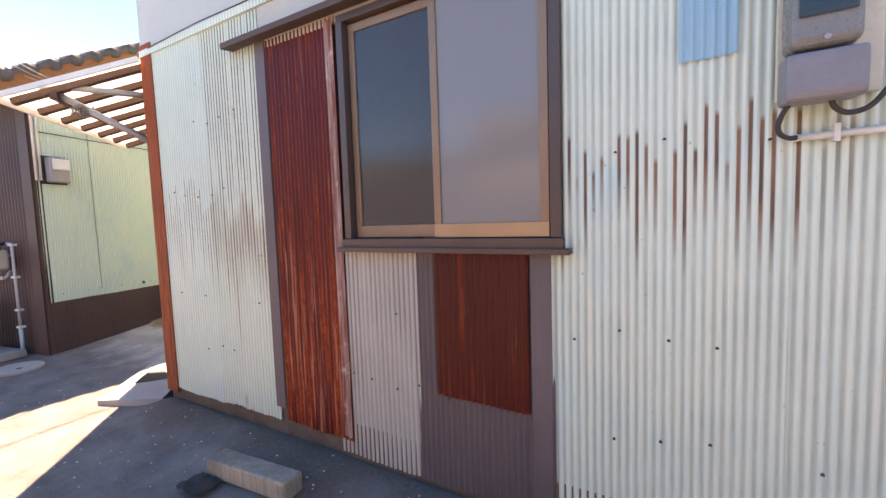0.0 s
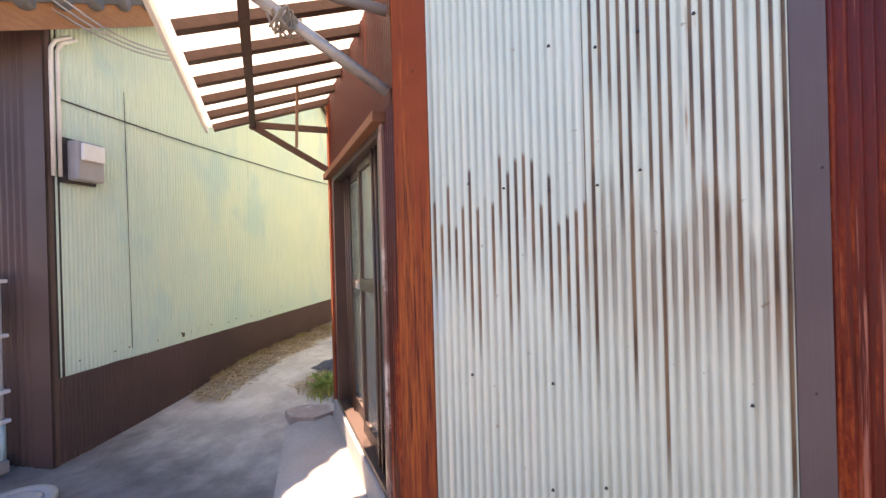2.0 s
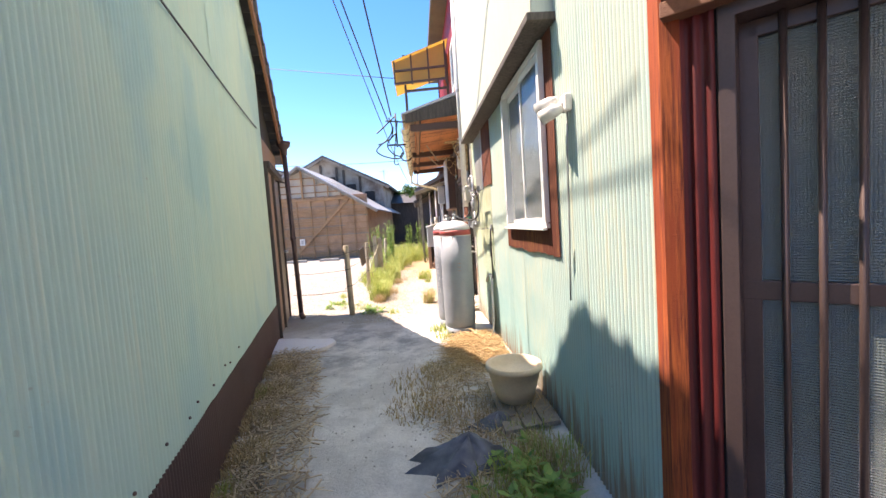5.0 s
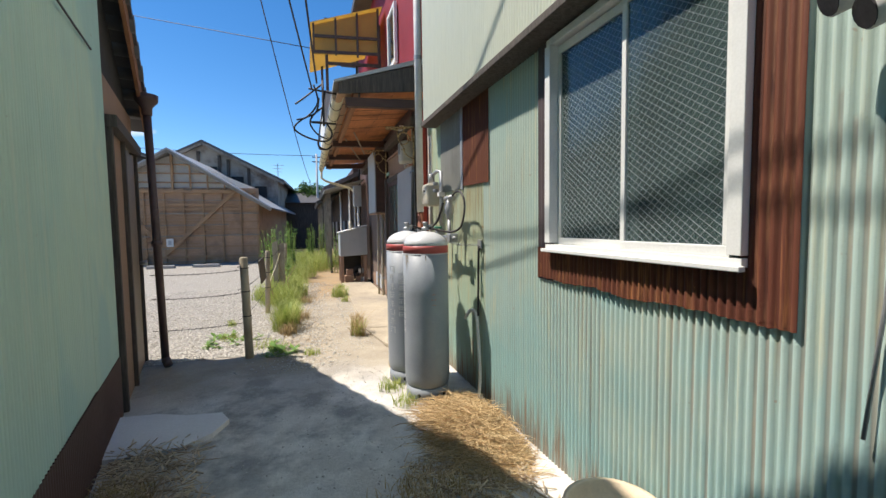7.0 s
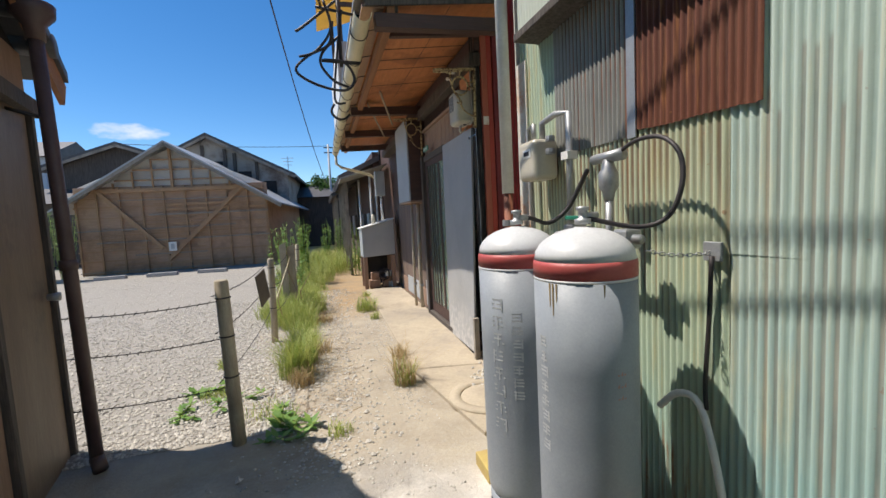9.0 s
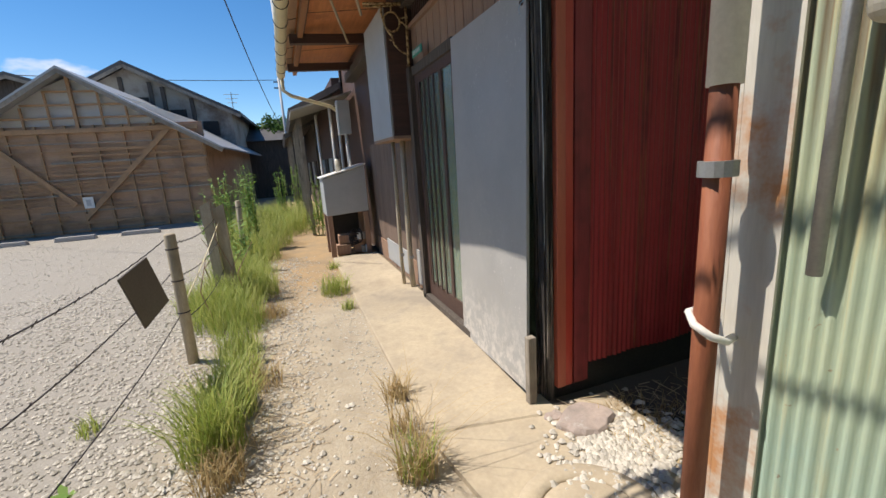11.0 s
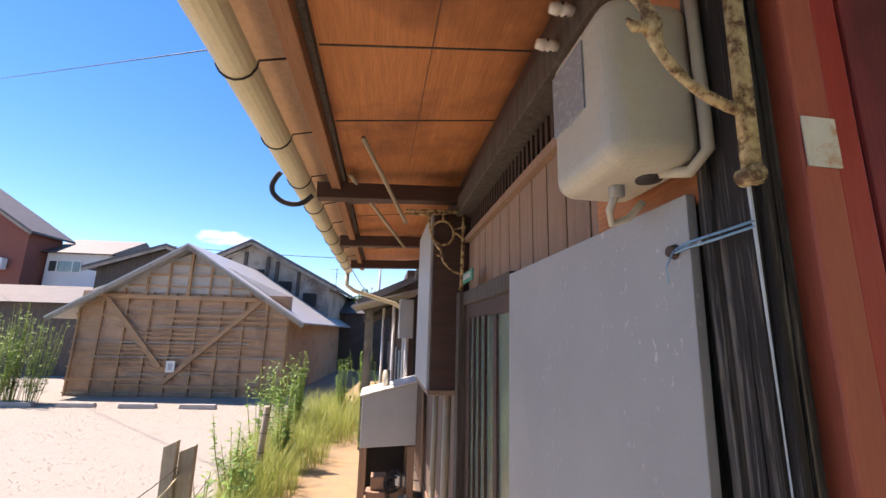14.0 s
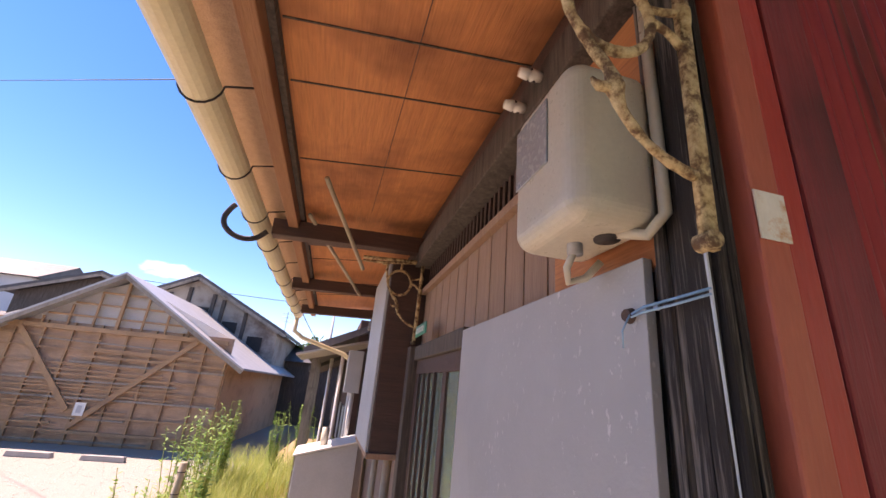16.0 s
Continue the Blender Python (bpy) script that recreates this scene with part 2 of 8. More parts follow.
ALU_BROWN = plain("brown_anodised_aluminium", (0.30, 0.185, 0.12), (0.24, 0.15, 0.10), 3.0, 0.42, 0.35, 0.1, 120)
ALU_TAN = plain("tan_anodised_aluminium", (0.42, 0.27, 0.16), (0.36, 0.23, 0.14), 3.0, 0.4, 0.35, 0.1, 120)
ALU_WHITE = plain("white_window_frame", (0.80, 0.80, 0.77), (0.72, 0.72, 0.69), 4.0, 0.45, 0.0, 0.1, 120)
STEEL = plain("galvanised_steel", (0.42, 0.43, 0.43), (0.33, 0.33, 0.33), 8.0, 0.5, 0.6, 0.15, 120, None, (0.25, 0.12, 0.05), 0.66)
DARK_IRON = plain("dark_iron", (0.035, 0.03, 0.03), (0.06, 0.05, 0.05), 8.0, 0.6, 0.2, 0.2)
BROWN_PIPE = plain("brown_drainpipe", (0.085, 0.05, 0.045), (0.12, 0.075, 0.07), 5.0, 0.5, 0.0, 0.15)
WHITE_PIPE = plain("white_pvc", (0.80, 0.78, 0.74), (0.66, 0.63, 0.58), 5.0, 0.45, 0.0, 0.1)
CREAM_GUTTER = plain("cream_gutter", (0.74, 0.65, 0.43), (0.66, 0.58, 0.37), 4.0, 0.45, 0.0, 0.15, 90, None, (0.40, 0.34, 0.22), 0.66)
METER_GREY = plain("meter_plastic", (0.56, 0.52, 0.42), (0.47, 0.43, 0.34), 3.0, 0.32, 0.0, 0.1)
LIGHT_GREY = plain("light_grey_enamel", (0.46, 0.48, 0.49), (0.40, 0.42, 0.43), 3.0, 0.5, 0.0, 0.15)
PORCELAIN = plain("white_porcelain", (0.82, 0.80, 0.75), (0.75, 0.72, 0.66), 6.0, 0.2, 0.0, 0.05)
PLY = timber("orange_plywood", (0.68, 0.275, 0.105), (0.52, 0.185, 0.07), 1, 0.7, 4.0, (0.26, 0.09, 0.038))
WOOD_RED = timber("warm_timber", (0.36, 0.17, 0.08), (0.26, 0.11, 0.05), 1, 0.75)
WOOD_DARK = timber("dark_brown_timber", (0.105, 0.056, 0.043), (0.065, 0.036, 0.029), 0, 0.65)
WOOD_BLACK = timber("blackened_timber", (0.045, 0.035, 0.030), (0.15, 0.125, 0.105), 2, 0.85, 9.0)
WOOD_GREY = timber("silvered_timber", (0.24, 0.205, 0.165), (0.42, 0.37, 0.305), 2, 0.9, 9.0, (0.13, 0.11, 0.09))
def split_timber():
    """Old timber split along the grain: black clefts between silvered ridges."""
    m, nt, p = shader("split_black_timber")
    n = Net(nt)
    wide = n.noise(9.0, 5, 0.7, (4.0, 4.0, 0.16))
    fine = n.noise(60.0, 4, 0.7, (4.0, 4.0, 0.10))
    col = n.mix(n.step(wide, 0.50, 0.63), (0.024, 0.020, 0.019), (0.22, 0.19, 0.165))
    col = n.mix(n.step(fine, 0.58, 0.74, 0.0, 0.5), col, (0.36, 0.33, 0.30))
    col = n.mix(n.step(n.noise(3.5, 5, 0.65, (1.6, 1.6, 0.5)), 0.48, 0.62, 0.0, 0.55), col, (0.022, 0.018, 0.017))
    n.set(p.inputs["Base Color"], col)
    p.inputs["Roughness"].default_value = 0.85
    n.set(p.inputs["Normal"], n.bump(n.math("ADD", wide, n.math("MULTIPLY", fine, 0.5)), 0.7, 0.012))
    return m


SPLIT = split_timber()
WOOD_POST = timber("bleached_post", (0.40, 0.335, 0.24), (0.52, 0.45, 0.34), 2, 0.9, 9.0, (0.24, 0.20, 0.15))
WOOD_BROWN = timber("brown_boarding", (0.30, 0.185, 0.125), (0.39, 0.25, 0.175), 2, 0.75)
WOOD_BARN = timber("barn_timber", (0.50, 0.31, 0.17), (0.39, 0.235, 0.13), 2, 0.85, 7.0, (0.29, 0.18, 0.105))
BARN_WALL = timber("barn_lath_wall", (0.56, 0.37, 0.245), (0.42, 0.27, 0.175), 0, 0.9, 5.0, (0.31, 0.195, 0.125))
SOOT = plain("dark_lining", (0.03, 0.028, 0.026), (0.045, 0.04, 0.038), 4.0, 0.9)
PLASTER = plain("grey_siding", (0.46, 0.49, 0.47), (0.42, 0.45, 0.44), 2.0, 0.6)
CONCRETE = plain("pale_concrete", (0.37, 0.31, 0.23), (0.53, 0.445, 0.32), 2.6, 0.9, 0.0, 0.6, 40, None, (0.27, 0.235, 0.19), 0.53)
CONCRETE_GREY = plain("grey_concrete", (0.33, 0.315, 0.30), (0.40, 0.385, 0.37), 3.0, 0.9, 0.0, 0.5, 60, None, (0.16, 0.15, 0.145), 0.60)
ROOF_TILE = plain("dark_roof_tile", (0.075, 0.072, 0.075), (0.12, 0.115, 0.115), 3.0, 0.55, 0.0, 0.3, each=0.3)
ROOF_TIN = plain("pale_roof_tin", (0.40, 0.40, 0.40), (0.48, 0.48, 0.48), 2.0, 0.45, 0.3, 0.15)
def figured_glass(name, tint, through_it):
    """Pressed glass: a fine diamond pattern on panes that stand along the splay."""
    m = glazing(name, tint, 0.16, 0.0, through_it)
    p = m.node_tree.nodes["Principled BSDF"]
    n = Net(m.node_tree)
    s = n.math("MULTIPLY", n.math("SUBTRACT", n.axis(1), n.axis(0)), 0.7071)
    k = 2 * math.pi / 0.017
    a = n.math("SINE", n.math("MULTIPLY", n.math("ADD", s, n.axis(2)), k))
    b = n.math("SINE", n.math("MULTIPLY", n.math("SUBTRACT", s, n.axis(2)), k))
    n.set(p.inputs["Normal"], n.bump(n.math("ADD", n.math("MULTIPLY", a, b), n.math("MULTIPLY", n.noise(9.0, 3), 1.2)), 0.34, 0.004))
    return m


GLASS_FIGURED = figured_glass("figured_glass", (0.22, 0.26, 0.25), 0.62)
GLASS_PALE = figured_glass("pale_figured_glass", (0.27, 0.33, 0.31), 0.60)
GLASS_WIRED = glazing("wired_teal_glass", (0.22, 0.33, 0.33), 0.05, 0.03, 0.80, 260.0)
GLASS_STREET = glazing("street_glass", (0.13, 0.135, 0.14), 0.07, 0.05, 0.70, 150.0)
GLASS_STREET_PALE = glazing("hazy_street_glass", (0.40, 0.40, 0.40), 0.06, 0.04, 0.55, 150.0)
GLASS_DARK = glazing("wired_dark_glass", (0.24, 0.31, 0.31), 0.06, 0.08, 0.95, 140.0)

def scuffed_board():
    m, nt, p = shader("scuffed_grey_board")
    n = Net(nt)
    col = n.mix(n.step(n.noise(2.2, 5, 0.65), 0.35, 0.68), (0.40, 0.395, 0.385), (0.345, 0.34, 0.335))
    speck = n.math("MULTIPLY", n.step(n.noise(70.0, 3, 0.6, (1.0, 1.0, 0.6)), 0.62, 0.70), n.step(n.noise(2.0, 4, 0.65), 0.46, 0.66))
    col = n.mix(speck, col, (0.60, 0.58, 0.56))
    foot = n.math("MULTIPLY", n.step(n.axis(2), 0.75, 0.35), n.step(n.noise(14.0, 5, 0.7), 0.46, 0.60))
    col = n.mix(n.math("MULTIPLY", foot, 0.85), col, (0.62, 0.59, 0.55))
    n.set(p.inputs["Base Color"], col)
    p.inputs["Roughness"].default_value = 0.5
    n.set(p.inputs["Normal"], n.bump(n.math("ADD", n.noise(70, 3), speck), 0.25, 0.003))
    return m


GREY_BOARD = scuffed_board()

# ---- geometry helpers ----
class Shape:
    """Collects vertices and faces of one mesh."""
    def __init__(self):
        self.v, self.f = [], []

    def add(self, vs, fs):
        k = len(self.v)
        self.v += [tuple(p) for p in vs]
        self.f += [tuple(k + i for i in q) for q in fs]
        return self

    def box(self, a, b, m=None):
        (x0, y0, z0), (x1, y1, z1) = a, b
        vs = [Vector((x, y, z)) for x in (x0, x1) for y in (y0, y1) for z in (z0, z1)]
        if m is not None:
            vs = [m @ q for q in vs]
        return self.add(vs, [(0, 1, 3, 2), (4, 6, 7, 5), (0, 4, 5, 1), (2, 3, 7, 6), (0, 2, 6, 4), (1, 5, 7, 3)])

    def beam(self, a, b, w, h, up=(0, 0, 1)):
        """A squared timber from a to b, w wide and h high."""
        a, b = Vector(a), Vector(b)
        d = (b - a).normalized()
        s = d.cross(Vector(up))
        if s.length < 1e-4:
            s = d.cross(Vector((1, 0, 0)))
        s.normalize()
        u = s.cross(d)
        vs = [p + s * (i * w / 2) + u * (j * h / 2) for p in (a, b) for i, j in ((-1, -1), (1, -1), (1, 1), (-1, 1))]
        return self.add(vs, [(3, 2, 1, 0), (4, 5, 6, 7), (0, 1, 5, 4), (1, 2, 6, 5), (2, 3, 7, 6), (3, 0, 4, 7)])

    def tube(self, pts, r, n=8, cap=True):
        pts = [Vector(p) for p in pts]
        rs = r if isinstance(r, (list, tuple)) else [r] * len(pts)
        rings, side = [], None
        for i, p in enumerate(pts):
            d = (pts[min(i + 1, len(pts) - 1)] - pts[max(i - 1, 0)]).normalized()
            side = d.orthogonal() if side is None else side - d * side.dot(d)
            side.normalize()
            o = d.cross(side)
            rings.append([p + (side * math.cos(2 * math.pi * k / n) + o * math.sin(2 * math.pi * k / n)) * rs[i] for k in range(n)])
        vs = [q for ring in rings for q in ring]
        fs = [(i * n + k, i * n + (k + 1) % n, (i + 1) * n + (k + 1) % n, (i + 1) * n + k) for i in range(len(pts) - 1) for k in range(n)]
        if cap:
            fs += [tuple(range(n - 1, -1, -1)), tuple((len(pts) - 1) * n + k for k in range(n))]
        return self.add(vs, fs)

    def lathe(self, c, prof, n=32):
        """Turned about the upright axis through c; prof: radius and height."""
        c = Vector(c)
        vs = [c + Vector((r * math.cos(2 * math.pi * k / n), r * math.sin(2 * math.pi * k / n), z)) for r, z in prof for k in range(n)]
        fs = [(i * n + k, i * n + (k + 1) % n, (i + 1) * n + (k + 1) % n, (i + 1) * n + k) for i in range(len(prof) - 1) for k in range(n)]
        fs += [tuple(range(n - 1, -1, -1)), tuple((len(prof) - 1) * n + k for k in range(n))]
        return self.add(vs, fs)

    def poly(self, pts, off):
        """A flat outline given thickness along off."""
        off, n = Vector(off), len(pts)
        vs = [Vector(p) for p in pts] + [Vector(p) + off for p in pts]
        return self.add(vs, [tuple(range(n)), tuple(range(2 * n - 1, n - 1, -1))] + [(i, i + n, (i + 1) % n + n, (i + 1) % n) for i in range(n)])

    def corrugated(self, a, b, z0, z1, out, pitch=0.032, amp=0.006, rows=2, ragged=0.0, seed=0, along=None, seg=6):
        """A standing corrugated sheet from a to b in plan, its ridges towards out. z0, z1: numbers or functions of the share of the way."""
        a, b, out = Vector((*a, 0)), Vector((*b, 0)), Vector((*out, 0)).normalized()
        d = b - a
        L = d.length
        n = max(2, int(L / pitch * seg))
        k0 = len(self.v)
        for i in range(n + 1):
            s = i / n
            p = a + d * s
            u = p[along] if along is not None else s * L
            lo = (z0(s) if callable(z0) else z0) + ragged * (1.4 * noise.noise(Vector((s * L * 4.0, seed * 1.7, 0.3))) + 0.7 * noise.noise(Vector((s * L * 19.0, seed * 2.3, 1.1))))
            hi = z1(s) if callable(z1) else z1
            o = amp * math.sin(2 * math.pi * u / pitch)
            for j in range(rows):
                z = lo + (hi - lo) * j / (rows - 1)
                w = noise.noise(Vector((s * L * 1.3 + seed, z * 0.9, seed * 3.1))) * 0.006
                self.v.append(tuple(p + out * (o + w) + Vector((0, 0, z))))
        for i in range(n):
            for j in range(rows - 1):
                q = k0 + i * rows + j
                self.f.append((q, q + rows, q + rows + 1, q + 1))
        return self

    def mesh(self, name, smooth=False):
        me = bpy.data.meshes.new(name)
        me.from_pydata(self.v, [], self.f)
        me.validate()
        if smooth:
            me.shade_smooth()
        me.update()
        return me


def part(name, shape, material, parent=None, label="", smooth=False, bevel=0.0):
    """Links a shape as one mesh under a thing or part."""
    me = shape.mesh(name, smooth) if isinstance(shape, Shape) else shape
    if material:
        me.materials.clear()
        me.materials.append(material)
    ob = new(name, me)
    if parent:
        ob.parent = parent
        up, m = parent, Matrix.Identity(4)
        while up:
            m = up.matrix_basis.inverted() if up.parent is None else m
            up = up.parent
        ob.matrix_parent_inverse = m if parent.parent is None else Matrix.Identity(4)
    if label:
        ob["label"] = label
    if bevel:
        b = ob.modifiers.new("edge", "BEVEL")
        b.width, b.segments, b.limit_method = bevel, 8 if bevel > 0.03 else 4 if bevel > 0.02 else 2, "ANGLE"
    return ob


def thing(name, at, label, category, group="", kind=""):
    e = new(name)
    e.empty_display_size = 0.1
    e.matrix_basis = Matrix.Translation(at)
    return tagged(e, label, category, group, kind)


def setting(name, shape, material, label="", smooth=False, category=""):
    ob = part(name, shape, material, None, label, smooth)
    return tagged(ob, label, category, "", "structure")


def smooth01(v, a, b):
    k = min(1.0, max(0.0, (v - a) / (b - a)))
    return k * k * (3 - 2 * k)


def ground_z(x, y):
    z = 0.18 * smooth01(y, 1.9, 4.4)
    z += 0.10 * smooth01(y, 1.25, 1.72) * smooth01(x, -4.0, -3.6) * (1 - smooth01(y, 1.75, 1.9))
    z += 0.016 * noise.noise(Vector((x * 0.9, y * 0.9, 0))) + 0.006 * noise.noise(Vector((x * 4, y * 4, 3)))
    return z


# ---- ground ----
def ground_material():
    m, nt, p = shader("earth_and_asphalt")
    n = Net(nt)
    x, y = n.axis(0), n.axis(1)
    wob = n.step(n.noise(1.3, 4, 0.6), 0.25, 0.75, -0.5, 0.5)
    fine = n.noise(45.0, 5, 0.7)
    mid = n.noise(3.2, 5, 0.65)
    asphalt = n.mix(n.step(mid, 0.35, 0.7), (0.125, 0.118, 0.115), (0.225, 0.213, 0.205))
    asphalt = n.mix(n.step(n.noise(7.0, 5, 0.7), 0.62, 0.74, 0, 0.7), asphalt, (0.11, 0.105, 0.105))
    earth = n.mix(n.step(mid, 0.35, 0.68), (0.46, 0.395, 0.30), (0.34, 0.29, 0.22))
    cell = n.node("ShaderNodeTexVoronoi")
    n.set(cell.inputs["Vector"], n.co)
    cell.inputs["Scale"].default_value = 55.0
    shade = n.node("ShaderNodeSeparateColor")
    n.set(shade.inputs[0], cell.outputs["Color"])
    gravel = n.mix(n.step(fine, 0.35, 0.65), (0.28, 0.262, 0.232), (0.42, 0.392, 0.345))
    gravel = n.mix(n.step(shade.outputs[0], 0.0, 1.0, 0.0, 0.35), gravel, (0.26, 0.24, 0.21))
    earth = n.mix(n.step(shade.outputs[1], 0.6, 1.0, 0.0, 0.45), earth, (0.45, 0.41, 0.34))
    ochre = n.mix(n.step(mid, 0.4, 0.62), (0.42, 0.29, 0.16), (0.33, 0.25, 0.16))
    yy = n.math("ADD", y, wob)
    col = n.mix(n.step(yy, 1.9, 3.3), asphalt, n.mix(n.step(mid, 0.42, 0.6), (0.58, 0.545, 0.50), (0.76, 0.72, 0.66)))
    dark = n.math("MULTIPLY", n.step(n.noise(1.7, 5, 0.65), 0.45, 0.56), n.math("MULTIPLY", n.step(yy, 5.2, 6.2), n.step(x, -5.7, -6.1)))
    col = n.mix(n.math("MULTIPLY", dark, 0.75), col, (0.25, 0.245, 0.24))
    col = n.mix(n.step(yy, 6.9, 7.9), col, earth)
    col = n.mix(n.step(n.math("ADD", x, n.math("MULTIPLY", wob, 0.4)), -6.9, -7.3, 0.0, n.step(yy, 7.9, 8.4)), col, gravel)
    col = n.mix(n.step(yy, 11.2, 12.4, 0.0, n.step(x, -7.0, -6.7)), col, ochre)
    # Gap between the houses: dark soil, with the gap's shade put into its colour.
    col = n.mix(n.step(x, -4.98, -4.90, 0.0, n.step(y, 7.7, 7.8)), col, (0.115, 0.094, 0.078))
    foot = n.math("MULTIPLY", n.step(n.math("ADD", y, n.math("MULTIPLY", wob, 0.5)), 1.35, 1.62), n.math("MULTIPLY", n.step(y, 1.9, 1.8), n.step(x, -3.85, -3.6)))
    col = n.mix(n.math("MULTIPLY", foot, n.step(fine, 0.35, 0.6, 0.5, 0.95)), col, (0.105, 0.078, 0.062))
    col = n.mix(n.step(fine, 0.3, 0.7, 0.0, 0.2), col, (0.10, 0.09, 0.08))
    n.set(p.inputs["Base Color"], col)
    p.inputs["Roughness"].default_value = 0.95
    p.inputs["Specular IOR Level"].default_value = 0.25
    n.set(p.inputs["Normal"], n.bump(n.math("ADD", fine, n.math("SUBTRACT", n.math("MULTIPLY", n.noise(160, 3, 0.6), 0.6), n.math("MULTIPLY", cell.outputs["Distance"], 0.3))), 0.6, 0.011))
    return m


def ground():
    xs = [-400, -120, -60, -30] + [-20 + 0.5 * i for i in range(22)] + [-9 + 0.1 * i for i in range(61)] + [-2.5 + 0.5 * i for i in range(12)] + [6, 12, 30, 80, 400]
    ys = [-400, -120, -40, -15, -8, -5, -3] + [-2 + 0.1 * i for i in range(171)] + [15.5 + 0.5 * i for i in range(30)] + [34, 45, 70, 130, 400]
    s = Shape()
    for x in xs:
        for y in ys:
            s.v.append((x, y, ground_z(x, y) if abs(x) < 40 else 0.18))
    w = len(ys)
    s.f = [(i * w + j, (i + 1) * w + j, (i + 1) * w + j + 1, i * w + j + 1) for i in range(len(xs) - 1) for j in range(w - 1)]
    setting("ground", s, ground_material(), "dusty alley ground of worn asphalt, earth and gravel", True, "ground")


ground()

# ---- the tin house: street front, splayed doorway, alley front ----
C1, C2 = Vector((-3.73, 1.75)), Vector((-5.08, 3.07))
DU = (C2 - C1).normalized()
DN = Vector((-DU.y, DU.x))
if DN.y > 0:
    DN = -DN
DL = (C2 - C1).length


def on_splay(s, o=0.0, z=0.0):
    """A place on the splayed wall: s along it from the street corner, o out of it."""
    p = C1 + DU * s + DN * o
    return Vector((p.x, p.y, z))


def slab(a, b, z0, z1, thick, inward):
    """An upright wall slab whose face runs from a to b, thickened inward."""
    a, b, i = Vector(a), Vector(b), Vector(inward).normalized() * thick
    return Shape().poly([(a.x, a.y, z0), (b.x, b.y, z0), (b.x, b.y, z1), (a.x, a.y, z1)], (i.x, i.y, 0))


def join(*shapes):
    s = Shape()
    for o in shapes:
        s.add(o.v, o.f)
    return s


DIRT = plain("brown_dirt", (0.10, 0.060, 0.042), (0.18, 0.118, 0.08), 5.0, 0.95, 0.0, 0.6, 50)


def tin_house():
    S = (0, 1)
    wall = join(slab((-3.66, 1.772), (-1.63, 1.772), 0.0, 5.6, 0.1, S), slab((-0.44, 1.772), (4.0, 1.772), 0.0, 5.6, 0.1, S),
                slab((-1.63, 1.772), (-0.44, 1.772), 0.0, 1.39, 0.1, S), slab((-1.63, 1.772), (-0.44, 1.772), 2.62, 5.6, 0.1, S))
    south = setting("wall_south", wall, SOOT, "street wall clad in patched rusty corrugated iron", category="wall")

    def sheet(x0, x1, z0, z1, mat, y=1.757, rag=0.008, seed=1, parent=south, label=""):
        part("sheet", Shape().corrugated((x0, y), (x1, y), z0, z1, (0, -1), amp=0.0055, rows=5, ragged=rag, seed=seed, along=0), mat, parent, label, True)
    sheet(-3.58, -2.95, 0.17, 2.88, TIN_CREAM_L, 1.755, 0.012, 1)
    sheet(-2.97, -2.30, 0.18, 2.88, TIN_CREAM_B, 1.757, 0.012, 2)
    sheet(-2.24, -1.655, 0.19, 2.64, TIN_RUST, 1.752, 0.008, 3, label="rust-red corrugated sheet")
    sheet(-1.76, -1.17, 0.11, 1.36, TIN_BLEACHED, 1.757, 0.01, 4, label="bleached galvanised sheet")
    sheet(-1.19, -0.46, 0.11, 1.36, TIN_PLUM, 1.757, 0.01, 5, label="plum-brown sheet")
    sheet(-1.06, -0.57, 0.60, 1.35, TIN_RUST_DEEP, 1.742, 0.008, 6, label="rust-red patch sheet")
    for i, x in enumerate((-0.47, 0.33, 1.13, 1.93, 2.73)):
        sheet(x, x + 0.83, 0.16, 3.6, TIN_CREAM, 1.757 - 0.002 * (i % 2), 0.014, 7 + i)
    flake = plain("flaked_pink_primer", (0.20, 0.045, 0.025), (0.54, 0.38, 0.33), 14.0, 0.8, 0.0, 0.5, 60, (4, 4, 0.2), (0.62, 0.52, 0.46), 0.56)
    part("edge_strip", Shape().corrugated((-1.722, 1.744), (-1.660, 1.744), 0.24, 2.62, (0, -1), rows=6, ragged=0.03, seed=90, along=0), flake, south, "flaking pinkish strip", True)
    part("siding", slab((-3.74, 1.748), (-0.47, 1.748), 2.9, 5.6, 0.02, S), PLASTER, south, "smooth grey siding above the tin")
    part("flashing", slab((-3.74, 1.738), (-0.47, 1.738), 2.86, 2.91, 0.03, S), TIN_CREAM, south)
    part("band", slab((-2.30, 1.752), (-0.47, 1.752), 2.60, 2.858, 0.016, S), plain("grey_cream_band", (0.50, 0.48, 0.42), (0.42, 0.41, 0.37), 5.0, 0.6, 0.0, 0.2, 60, (0.4, 2, 2), (0.30, 0.27, 0.23), 0.60), south, "grey-cream sheet band over the window")
    part("wire", Shape().tube([(-3.6, 1.735, 2.905), (-2.9, 1.732, 2.92), (-2.2, 1.734, 2.91), (-0.5, 1.734, 2.93)], 0.004, 6), DARK_IRON, south, "thin black wire along the band", True)
    part("corner_strip", join(slab((-2.335, 1.742), (-2.245, 1.742), 0.28, 2.66, 0.02, S)), TIN_PLUM, south, "plum-coloured folded strip")
    part("corner_strip", slab((-0.56, 1.738), (-0.47, 1.738), 0.18, 1.36, 0.02, S), TIN_PLUM, south)
    part("plinth", Shape().box((-3.70, 1.762, -0.1), (4.0, 1.80, 0.3)), DIRT, south, "dirt-stained plinth")
